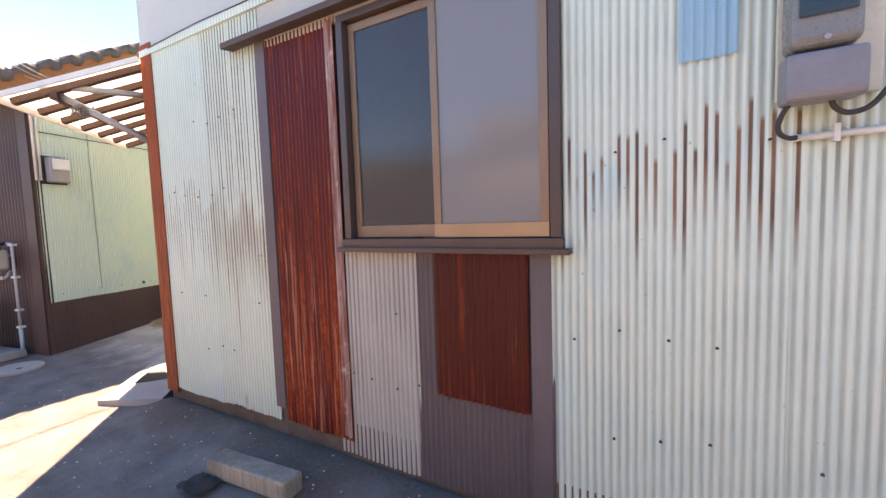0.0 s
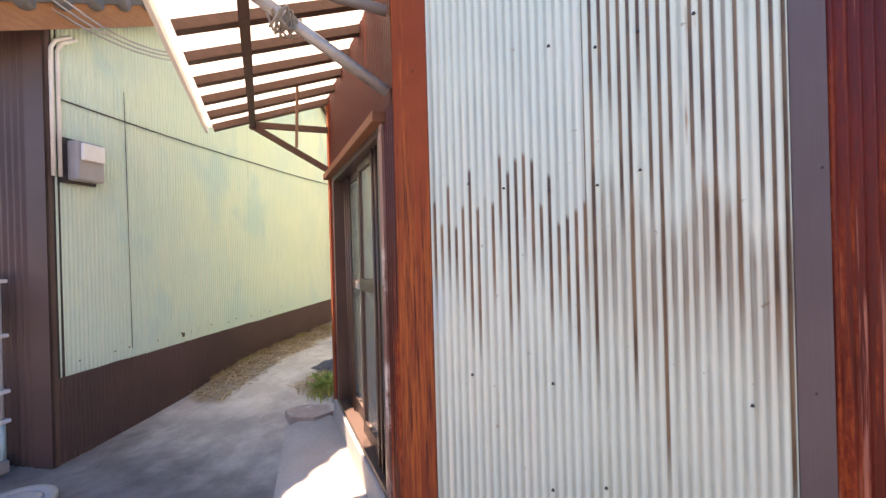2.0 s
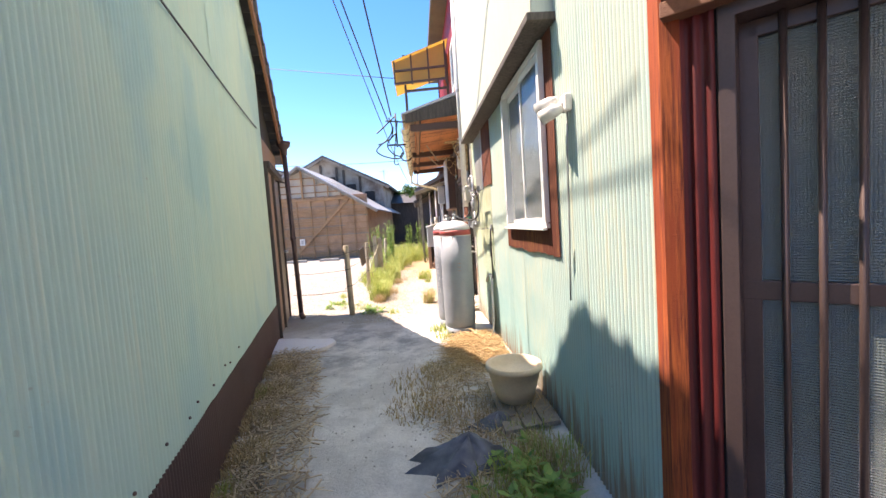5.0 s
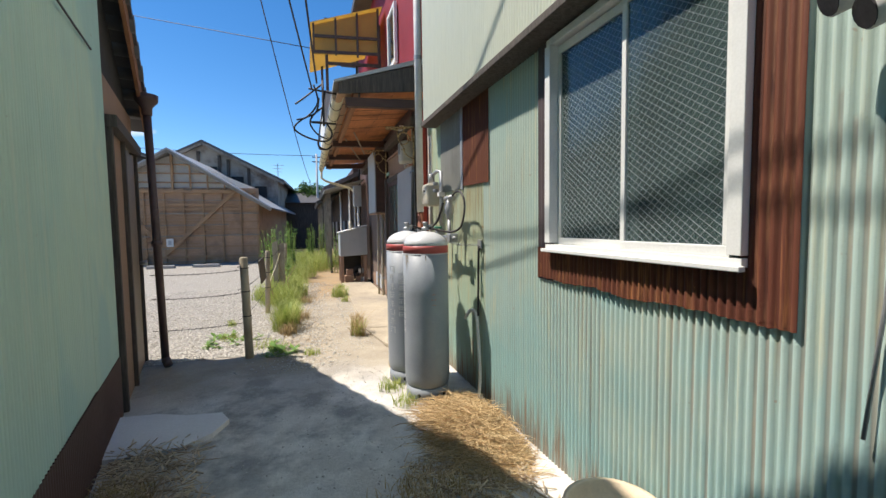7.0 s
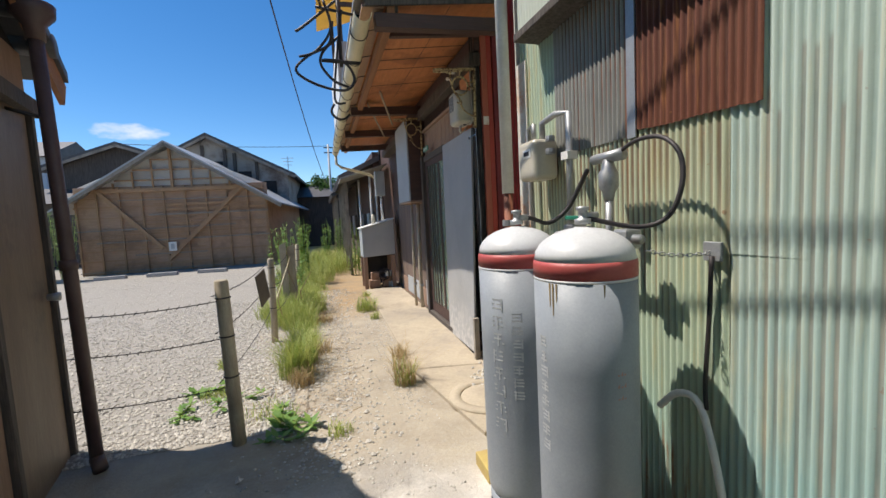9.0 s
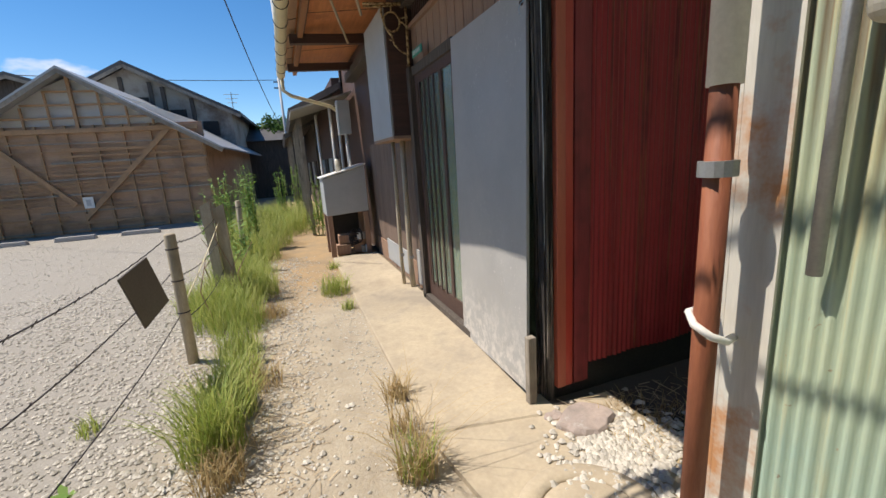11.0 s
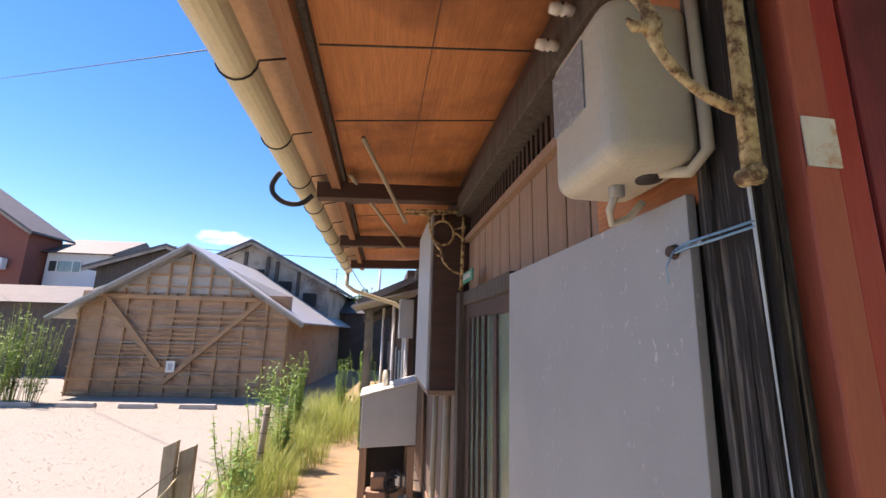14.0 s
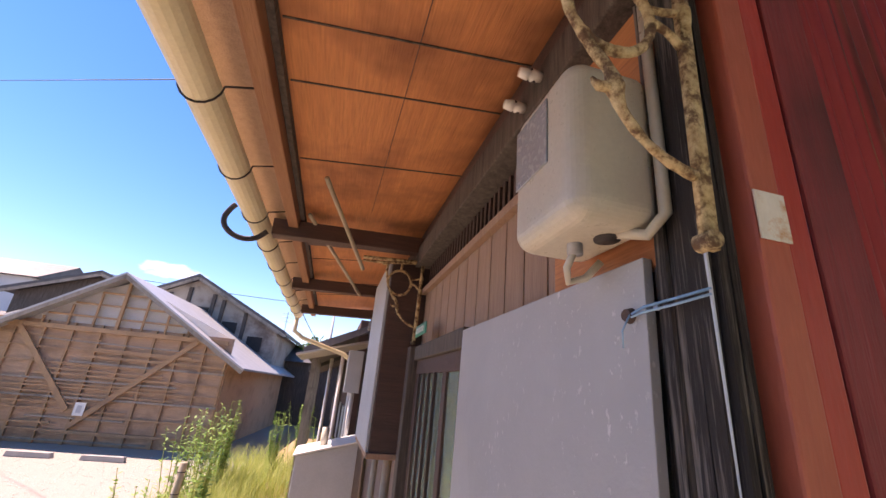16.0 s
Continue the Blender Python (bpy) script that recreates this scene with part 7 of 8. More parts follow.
def balcony():
    b = thing("balcony", (-5.55, 11.2, 3.4), "small timber balcony with tin sides and yellow plastic roof", "balcony")
    part("side_sheet", Shape().corrugated((-6.05, 11.2), (-5.0, 11.2), 3.45, 4.06, (0, -1), rows=2, pitch=0.05, amp=0.006), TIN_BLEACHED, b, "pale corrugated side", True)
    part("front_sheet", Shape().corrugated((-6.05, 11.2), (-6.05, 13.4), 3.3, 4.06, (-1, 0), rows=2, pitch=0.05, amp=0.006), ALU_WHITE, b, "white corrugated front", True)
    part("floor", Shape().box((-6.03, 11.22, 3.42), (-4.95, 13.4, 3.47)), WOOD_DARK, b)
    for x, y in ((-5.98, 11.24), (-5.98, 13.3), (-5.02, 11.24)):
        part("post", Shape().beam((x, y, 3.3), (x, y, 5.35), 0.05, 0.05, (0, 1, 0)), WOOD_BLACK, b)
    part("handrail", Shape().beam((-6.0, 11.22, 4.55), (-5.0, 11.22, 4.6), 0.04, 0.05), WOOD_BLACK, b)
    r = [(-6.25, 11.05, 5.15), (-4.98, 11.05, 5.6), (-4.98, 13.5, 5.6), (-6.25, 13.5, 5.15)]
    part("roof_sheet", Shape().poly(r, (0, 0, 0.012)), YELLOW, b, "yellowed translucent roof")
    part("side_screen", Shape().poly([(-6.2, 11.12, 4.65), (-5.05, 11.12, 4.75), (-5.05, 11.12, 5.55), (-6.2, 11.12, 5.15)], (0, 0.012, 0)), YELLOW, b, "yellowed translucent side screen")
    for k in range(4):
        x = -6.2 + 0.38 * k
        part("batten", Shape().beam((x, 11.09, 4.66), (x, 11.09, 5.18 + 0.13 * k), 0.035, 0.035, (0, 1, 0)), WOOD_BLACK, b)
    for z in (4.68, 4.95):
        part("batten", Shape().beam((-6.22, 11.085, z), (-5.02, 11.085, z + 0.08), 0.03, 0.045), WOOD_BLACK, b)
    w = tagged(new("window_3"), "narrow white-framed upper window in the red wall", "window", "", "structure")
    part("window_frame", join(Shape().box((-5.0, 9.95, 4.22), (-4.95, 10.55, 4.30)), Shape().box((-5.0, 9.95, 5.1), (-4.95, 10.55, 5.16)), Shape().box((-5.0, 9.95, 4.3), (-4.95, 10.02, 5.1)), Shape().box((-5.0, 10.48, 4.3), (-4.95, 10.55, 5.1))), ALU_WHITE, w, "", bevel=0.003)
    part("pane", Shape().box((-4.975, 10.0, 4.28), (-4.968, 10.5, 5.12)), GLASS_DARK, w)


def cable_post():
    p = thing("cable_bracket", (-6.17, 8.78, 2.9), "dark iron service bracket at the eave corner", "bracket")
    part("post", Shape().tube([(-6.17, 8.78, 2.86), (-6.17, 8.78, 3.42)], 0.014, 8), DARK_IRON, p, "", True)
    part("arm", Shape().tube([(-6.32, 8.76, 2.895), (-6.02, 8.80, 2.90)], 0.014, 8), DARK_IRON, p, "", True)
    part("arm", Shape().tube([(-6.34, 8.76, 3.30), (-5.99, 8.80, 3.27)], 0.012, 8), DARK_IRON, p, "", True)

    def slack(pts, r=0.011):
        q = [Vector(v) for v in pts]
        out = []
        for i in range(len(q) - 1):
            e, f, g, h = q[max(i - 1, 0)], q[i], q[i + 1], q[min(i + 2, len(q) - 1)]
            for j in range(5):
                t = j / 5
                out.append(0.5 * (2 * f + (g - e) * t + (2 * e - 5 * f + 4 * g - h) * t * t + (3 * f - e - 3 * g + h) * t ** 3))
        c = thing("service_cable", q[0], "slack black service cable looping at the eave corner", "cable")
        part("wire", Shape().tube(out + [q[-1]], r, 6), DARK_IRON, c, "", True)
    slack([(-6.28, 8.75, 3.35), (-6.235, 8.75, 3.14), (-6.36, 8.75, 2.96), (-6.49, 8.75, 2.91)])
    slack([(-6.22, 8.77, 3.20), (-6.26, 8.76, 3.02), (-6.42, 8.75, 2.92), (-6.52, 8.75, 2.805), (-6.375, 8.75, 2.705), (-6.16, 8.75, 2.665), (-6.075, 8.76, 2.76), (-6.145, 8.77, 2.89), (-6.30, 8.76, 2.90)])
    slack([(-6.17, 8.78, 3.10), (-6.30, 8.76, 2.97), (-6.33, 8.75, 2.86), (-6.24, 8.75, 2.74), (-6.12, 8.78, 2.70)])
    slack([(-6.17, 8.78, 3.38), (-6.33, 8.77, 3.24), (-6.46, 8.76, 3.13), (-6.50, 8.75, 3.10)])
    slack([(-6.14, 8.78, 3.3), (-6.20, 8.78, 2.95), (-6.24, 8.77, 2.60), (-6.16, 8.8, 2.58)], 0.009)
    cable("overhead_wire", "black overhead wire crossing the alley", [(-7.4, 4.2, 6.6), (-6.30, 8.76, 3.30)], 0.010, DARK_IRON, 0.05, 20)
    cable("overhead_wire", "black overhead wire crossing the alley", [(-6.75, 5.5, 6.6), (-6.24, 8.78, 3.38)], 0.012, DARK_IRON, 0.05, 20)
    cable("overhead_wire", "long thin overhead wire down the lane", [(-6.9, 12.0, 4.9), (-5.84, 32.0, 3.9)], 0.012, DARK_IRON, 0.5, 24)
    cable("overhead_wire", "long thin overhead wire over the alley", [(-7.75, -4.0, 7.6), (-6.9, 12.0, 4.9)], 0.010, DARK_IRON, 0.12, 24)
    cable("overhead_wire", "thin wire between the far houses", [(-15.57, 29.0, 5.9), (-5.73, 31.5, 6.2)], 0.015, DARK_IRON, 0.1, 16)
    cable("overhead_wire", "thin wire high across the parking ground", [(-26.43, 30.0, 13.83), (-6.2, 12.3, 5.22)], 0.009, DARK_IRON, 0.0, 16)


balcony()
cable_post()


# ---- fence along the gravel ----
def fence_post(x, y, h, r, lean=(0, 0), label="round weathered timber fence post"):
    z = ground_z(x, y) - 0.06
    p = thing("fence_post", (x, y, z), label, "fence post", "fence posts along the gravel")
    part("post", Shape().tube([(x, y, z), (x + lean[0] * 0.5, y + lean[1] * 0.5, z + h * 0.5), (x + lean[0], y + lean[1], z + h - 0.012), (x + lean[0], y + lean[1], z + h)], [r, r * 0.97, r * 0.95, r * 0.8], 14), WOOD_POST, p, "", True)
    for k in (0.45, 0.68, 0.9):
        part("wire_wrap", Shape().lathe((x + lean[0] * k, y + lean[1] * k, z + h * k), [(r + 0.002, -0.005), (r + 0.005, 0), (r + 0.002, 0.005)], 12), DARK_IRON, p)


fence_post(-7.05, 8.22, 1.16, 0.045, (-0.03, 0.06))
fence_post(-7.075, 10.63, 1.10, 0.040, (0.04, -0.09))


def plank_post():
    """A broad silvered board, split in two, that stands among the grass as a post."""
    p = thing("fence_plank", (-6.98, 12.2, 0.15), "broad silvered plank, split down the middle, standing as a fence post", "fence post", "fence posts along the gravel")
    for a, b, top, o in ((-7.085, -6.985, 1.29, 0.0), (-6.978, -6.865, 1.25, 0.02)):
        sh, m = Shape(), 10
        for j in range(m + 1):
            z = 0.1 + (top - 0.1) * j / m
            w = 0.006 * noise.noise(Vector((a * 9, z * 4, 1.0)))
            lean = -0.05 * (z - 0.1)
            sh.v += [(a + w, 12.17 + o + lean, z), (b + w, 12.15 + o + lean, z + (0.05 if j == m else 0)), (b + w, 12.21 + o + lean, z + (0.05 if j == m else 0)), (a + w, 12.23 + o + lean, z)]
        sh.f = [(4 * j + e, 4 * j + (e + 1) % 4, 4 * j + 4 + (e + 1) % 4, 4 * j + 4 + e) for j in range(m) for e in range(4)] + [(3, 2, 1, 0), (4 * m, 4 * m + 1, 4 * m + 2, 4 * m + 3)]
        part("board", sh, WOOD_POST, p)


plank_post()
fence_post(-7.0, 14.6, 1.05, 0.045, (0.03, 0.05))


def barbed(name, a, b, sag, barbs=True):
    a, b = Vector(a), Vector(b)
    w = thing(name, a, "rusty twisted barbed wire strand of the fence", "wire", "fence wires")
    n = 30
    pts = [a.lerp(b, k / n) - Vector((0, 0, sag * 4 * (k / n) * (1 - k / n))) for k in range(n + 1)]
    part("strand", Shape().tube(pts, 0.0035, 5), DARK_IRON, w, "", True)
    s = Shape()
    for k in range(1, n, 2):
        p = pts[k]
        s.beam(p + Vector((0.012, 0, 0.014)), p - Vector((0.012, 0, 0.014)), 0.003, 0.003)
    tagged(part("barbs", s, DARK_IRON, w), kind="stuff")


for z in (0.45, 0.78, 1.03):
    barbed("fence_wire", (-7.95, 8.26, z + 0.1), (-7.07, 8.25, z + 0.12), 0.02)
    barbed("fence_wire", (-7.14, 8.26, z + 0.15), (-7.08, 10.58, z + 0.15), 0.05)
    barbed("fence_wire", (-7.04, 10.58, z + 0.12), (-6.98, 12.25, z + 0.12), 0.06)


def hung_plate():
    p = thing("hung_plate", (-7.06, 9.9, 0.80), "dark brown square plate hung askew on the fence wire", "plate")
    q = [(-7.085, 9.62, 1.125), (-7.05, 9.985, 1.165), (-7.04, 10.19, 0.825), (-7.075, 9.80, 0.785)]
    part("plate", Shape().poly(q, (0.012, 0, 0)), plain("brown_plate", (0.105, 0.09, 0.078), (0.085, 0.07, 0.06), 4, 0.7), p, "", bevel=0.003)


hung_plate()
cable("yellow_rope", "yellow-white rope tied between the fence posts", [(-6.94, 12.2, 1.12), (-7.02, 10.60, 0.72)], 0.005, CREAM_GUTTER, 0.02)

# ---- plants ----
def leaf_material(name, a, b):
    m, nt, p = shader(name)
    n = Net(nt)
    r = n.node("ShaderNodeNewGeometry").outputs["Random Per Island"]
    n.set(p.inputs["Base Color"], n.mix(r, a, b))
    p.inputs["Roughness"].default_value = 0.6
    return translucent(m, 0.35)


GRASS = leaf_material("grass_blades", (0.22, 0.32, 0.05), (0.52, 0.53, 0.17))
DRY = leaf_material("dry_grass", (0.38, 0.27, 0.13), (0.52, 0.40, 0.20))
STRAW = leaf_material("straw", (0.40, 0.25, 0.11), (0.84, 0.66, 0.38))
LITTER = leaf_material("dry_litter", (0.40, 0.29, 0.19), (0.80, 0.67, 0.47))
LEAF = leaf_material("weed_leaves", (0.12, 0.25, 0.05), (0.26, 0.40, 0.09))
LEAF_DARK = leaf_material("tree_leaves", (0.04, 0.09, 0.02), (0.09, 0.17, 0.04))
RND = random.Random(11)


def blades(s, x, y, r, n, h, w=0.006, flop=0.5):
    """Adds n bent grass blades about x, y."""
    for _ in range(n):
        a, d = RND.uniform(0, 6.283), r * RND.random() ** 0.7
        bx, by = x + d * math.cos(a), y + d * math.sin(a)
        z = ground_z(bx, by) - 0.01
        hh, t = h * RND.uniform(0.45, 1.1), RND.uniform(0, 6.283)
        lean = hh * flop * RND.uniform(0.2, 1.0)
        sx, sy = math.cos(t), math.sin(t)
        ww = w * RND.uniform(0.6, 1.2)
        k = len(s.v)
        for f, q in ((0, 1.0), (0.4, 0.9), (0.75, 0.6)):
            ox, oy, oz = bx + sx * lean * f * f, by + sy * lean * f * f, z + hh * f * (1 - 0.25 * f * flop)
            s.v += [(ox - sy * ww * q, oy + sx * ww * q, oz), (ox + sy * ww * q, oy - sx * ww * q, oz)]
        s.v.append((bx + sx * lean, by + sy * lean, z + hh * (1 - 0.3 * flop)))
        s.f += [(k, k + 1, k + 3, k + 2), (k + 2, k + 3, k + 5, k + 4), (k + 4, k + 5, k + 6)]


def tuft(name, spots, mat, label, cat="grass", w=0.006, flop=0.5):
    s = Shape()
    for x, y, r, n, h in spots:
        blades(s, x, y, r, int(n * 2.3), h, w * 0.8, flop)
    tagged(part(name, s, mat, None), label, cat, "", "stuff")


tuft("roadside_grass", [(-6.75, 9.35, 0.16, 240, 0.5), (-6.72, 9.7, 0.16, 220, 0.42), (-6.70, 10.1, 0.15, 160, 0.34), (-6.74, 10.6, 0.18, 160, 0.32), (-6.8, 11.2, 0.24, 220, 0.38), (-6.95, 11.5, 0.35, 330, 0.45), (-7.0, 11.9, 0.4, 420, 0.5), (-6.75, 12.2, 0.3, 300, 0.5), (-6.9, 12.7, 0.38, 380, 0.52), (-7.3, 12.1, 0.2, 120, 0.35),
                       (-6.9, 13.4, 0.35, 360, 0.5), (-6.9, 14.4, 0.5, 480, 0.6), (-6.9, 15.6, 0.7, 700, 0.7), (-6.6, 17.2, 0.9, 800, 0.8), (-6.4, 19.0, 1.1, 900, 0.8)], GRASS, "rough green grass along the fence line", "grass", 0.0036, 0.7)
tuft("path_grass", [(-5.82, 8.75, 0.09, 34, 0.3), (-5.84, 11.8, 0.16, 110, 0.3), (-5.78, 11.2, 0.07, 40, 0.16), (-5.72, 13.0, 0.1, 40, 0.15), (-6.4, 8.1, 0.1, 40, 0.12), (-6.9, 8.6, 0.2, 50, 0.12), (-7.4, 9.1, 0.12, 40, 0.12), (-7.5, 9.9, 0.08, 30, 0.14)], GRASS, "small green grass tufts on the path", "grass", 0.004, 0.7)
tuft("doorway_grass", [(-5.45, 3.45, 0.22, 150, 0.15), (-5.52, 3.72, 0.24, 150, 0.16), (-5.25, 3.9, 0.2, 100, 0.18), (-5.35, 4.2, 0.2, 50, 0.14), (-7.35, 5.2, 0.1, 60, 0.12), (-7.05, 3.9, 0.10, 50, 0.1), (-5.7, 6.5, 0.1, 40, 0.14), (-5.75, 6.85, 0.12, 60, 0.14)], GRASS, "low green grass in the alley", "grass", 0.004, 0.7)
tuft("dry_grass", [(-5.82, 8.75, 0.10, 45, 0.32), (-5.80, 9.05, 0.08, 25, 0.3), (-5.55, 3.6, 0.33, 170, 0.15), (-5.3, 3.85, 0.2, 90, 0.2), (-5.45, 4.5, 0.4, 220, 0.14), (-5.9, 5.2, 0.35, 220, 0.1), (-7.1, 4.2, 0.2, 320, 0.12), (-7.22, 4.7, 0.22, 360, 0.12), (-7.3, 5.2, 0.22, 360, 0.12), (-7.42, 5.8, 0.22, 300, 0.12), (-6.92, 3.5, 0.16, 220, 0.1), (-7.02, 3.85, 0.18, 260, 0.1), (-5.95, 4.7, 0.3, 260, 0.08), (-5.7, 5.4, 0.3, 260, 0.08),
                   (-6.6, 10.0, 0.2, 120, 0.22), (-6.55, 11.4, 0.2, 100, 0.2), (-6.7, 9.1, 0.12, 90, 0.22), (-4.6, 8.5, 0.3, 160, 0.12), (-5.75, 9.4, 0.08, 40, 0.25)], DRY, "dry yellow grass and stalks", "dry grass", 0.004, 0.9)

tuft("seed_stalks", [(-5.78, 8.72, 0.07, 14, 0.6), (-5.76, 8.95, 0.05, 8, 0.55), (-6.6, 9.3, 0.15, 12, 0.5)], DRY, "thin dry seed stalks over the path", "stalks", 0.0018, 1.3)


def hay():
    s = Shape()
    for _ in range(5200):
        a, d = RND.uniform(0, 6.283), RND.random() ** 0.6
        x, y = -5.38 + 0.33 * d * math.cos(a), 5.90 + 0.62 * d * math.sin(a)
        z = ground_z(x, y) + 0.17 * (1 - d * d) * RND.uniform(0.2, 1.0)
        t, L, bend = RND.gauss(1.2, 0.9), RND.uniform(0.06, 0.26), RND.uniform(-0.5, 0.5)
        pts = [Vector((x, y, z))]
        for k in range(3):
            t += bend
            pts.append(pts[-1] + Vector((math.cos(t), math.sin(t), RND.uniform(-0.28, 0.16))) * L / 3)
        if max(p.x for p in pts) > -5.085:
            continue
        for p in pts:
            p.z = max(p.z, ground_z(p.x, p.y) + 0.003)
        s.tube(pts, [0.0016, 0.0018, 0.0016, 0.0008], 3, False)
    tagged(part("hay_heap", s, STRAW, None), "heap of loose golden hay against the wall", "hay", "", "stuff")


hay()


def litter():
    """Flat dry straw and bits along both edges of the alley, and sticks in the gap between the houses."""
    s = Shape()
    def bit(x, y, L, w, lift=0.02):
        t = RND.uniform(0, 6.283)
        p = Vector((x, y, ground_z(x, y) + RND.uniform(0.002, lift)))
        e = Vector((x + math.cos(t) * L, y + math.sin(t) * L, 0))
        e.z = ground_z(e.x, e.y) + RND.uniform(0.002, lift)
        s.beam(p, e, w, w * 0.5)
    for _ in range(2600):
        y = RND.uniform(3.0, 6.4)
        bit(-6.64 - 0.223 * (y - 1.83) + 0.10 + 0.42 * RND.random() ** 1.6, y, RND.uniform(0.03, 0.15), RND.uniform(0.003, 0.010), 0.05)
    for _ in range(1900):
        bit(-5.28 - 0.62 * RND.random() ** 1.2, RND.uniform(3.4, 5.7), RND.uniform(0.03, 0.13), RND.uniform(0.003, 0.008), 0.04)
    for _ in range(500):
        bit(RND.uniform(-6.7, -6.2), RND.uniform(8.4, 12.5), RND.uniform(0.03, 0.12), RND.uniform(0.002, 0.004), 0.012)
    for _ in range(260):
        bit(RND.uniform(-4.9, -3.9), RND.uniform(8.0, 8.85), RND.uniform(0.04, 0.16), RND.uniform(0.0015, 0.004), 0.06)
    tagged(part("dry_litter", s, LITTER, None), "dry straw and plant litter scattered on the ground", "litter", "", "stuff")


litter()


def weed(x, y, h, n, mat, name="weed", label="tall leafy green weed beside the path", spread=0.25):
    z = ground_z(x, y)
    t = thing(name, (x, y, z), label, "weed", "weeds along the lane")
    st, lv = Shape(), Shape()
    for k in range(n):
        a, d = RND.uniform(0, 6.283), spread * RND.random()
        hh = h * RND.uniform(0.6, 1.0)
        b = Vector((x + d * math.cos(a) * 0.5, y + d * math.sin(a) * 0.5, z - 0.02))
        e = b + Vector((math.cos(a) * d * 0.8, math.sin(a) * d * 0.8, hh))
        m = b.lerp(e, 0.5) + Vector((RND.uniform(-0.03, 0.03), RND.uniform(-0.03, 0.03), 0))
        st.tube([b, m, e], [0.008, 0.006, 0.003], 5)
        for q in range(int(26 * hh / 0.8) + 8):
            f = RND.uniform(0.15, 1.0)
            p = b.lerp(m, f * 2) if f < 0.5 else m.lerp(e, f * 2 - 1)
            t2, L = RND.uniform(0, 6.283), RND.uniform(0.05, 0.12) * (1.25 - 0.5 * f)
            d2 = Vector((math.cos(t2), math.sin(t2), RND.uniform(-0.2, 0.6))) * L
            sd = Vector((-math.sin(t2), math.cos(t2), 0)) * L * 0.22
            lv.add([p, p + d2 * 0.5 + sd, p + d2, p + d2 * 0.5 - sd], [(0, 1, 2, 3)])
    tagged(part("stem", st, GRASS, t), kind="stuff")
    part("leaves", lv, mat, t)


for x, y, h, n in ((-7.0, 12.9, 0.75, 7), (-6.9, 13.6, 0.9, 8), (-7.2, 14.4, 1.0, 9), (-6.9, 15.3, 1.5, 12), (-7.4, 16.2, 1.5, 14), (-7.0, 17.2, 1.75, 16), (-6.3, 18.6, 1.5, 14), (-5.9, 20.0, 1.6, 14), (-7.6, 18.5, 1.5, 12), (-5.6, 16.2, 0.8, 8), (-5.5, 17.6, 1.4, 12)):
    weed(x, y, h, n, LEAF, spread=0.3)
for x, y, h, n in ((-14.2, 20.7, 2.2, 18), (-14.75, 20.9, 2.6, 20), (-15.3, 21.3, 2.3, 16), (-14.95, 20.5, 1.8, 14), (-15.9, 21.4, 2.4, 14)):
    weed(x, y, h, n, LEAF, "tall_weed", "very tall feathery green weed by the barn", 0.4)
for x, y, h, n in ((-5.55, 3.50, 0.14, 14), (-5.34, 3.62, 0.16, 14), (-5.45, 3.85, 0.15, 12), (-6.78, 8.28, 0.10, 14), (-7.6, 9.3, 0.10, 4), (-7.25, 9.0, 0.09, 4), (-7.7, 8.8, 0.09, 4)):
    weed(x, y, h, n, LEAF, "ground_weed", "low bright green broad-leaved weed on gravel", 0.22)


def dead_stalks():
    t = thing("dead_stalks", (-6.9, 12.0, 0.2), "bare brown dead stalks by the fence", "stalks")
    for k in range(9):
        x, y = -6.95 + RND.uniform(-0.25, 0.2), 11.9 + RND.uniform(-0.6, 0.8)
        z = ground_z(x, y) - 0.02
        part("stalk", Shape().tube([(x, y, z), (x + RND.uniform(-0.1, 0.1), y, z + 0.4), (x + RND.uniform(-0.25, 0.2), y + 0.05, z + RND.uniform(0.6, 0.95))], [0.008, 0.006, 0.003], 6), WOOD_BROWN, t)


dead_stalks()


def tree(x, y, h, r, name="tree"):
    t = thing(name, (x, y, 0.18), "far dark green tree behind the roofs", "tree")
    part("trunk", Shape().tube([(x, y, 0.1), (x + 0.1, y, h * 0.4), (x - 0.1, y, h * 0.75)], [0.2, 0.14, 0.06], 8), WOOD_DARK, t)
    lv = Shape()
    for _ in range(26):
        a, e, d = RND.uniform(0, 6.283), RND.uniform(-0.6, 1.4), r * RND.uniform(0.3, 1.0)
        c = Vector((x + d * math.cos(a) * math.cos(e), y + d * math.sin(a) * math.cos(e), h * 0.75 + d * math.sin(e)))
        for _ in range(80):
            p = c + Vector((RND.gauss(0, 0.26), RND.gauss(0, 0.26), RND.gauss(0, 0.2))) * r * 0.7
            d2 = Vector((RND.uniform(-1, 1), RND.uniform(-1, 1), RND.uniform(-1, 1))) * 0.11
            sd = Vector((RND.uniform(-1, 1), RND.uniform(-1, 1), RND.uniform(-1, 1))) * 0.07
            lv.add([p, p + d2 + sd, p + d2 * 2, p + d2 - sd], [(0, 1, 2, 3)])
    part("crown", lv, LEAF_DARK, t)


tree(-6.3, 33.0, 4.6, 1.0)
tree(-5.2, 36.0, 4.4, 1.3)


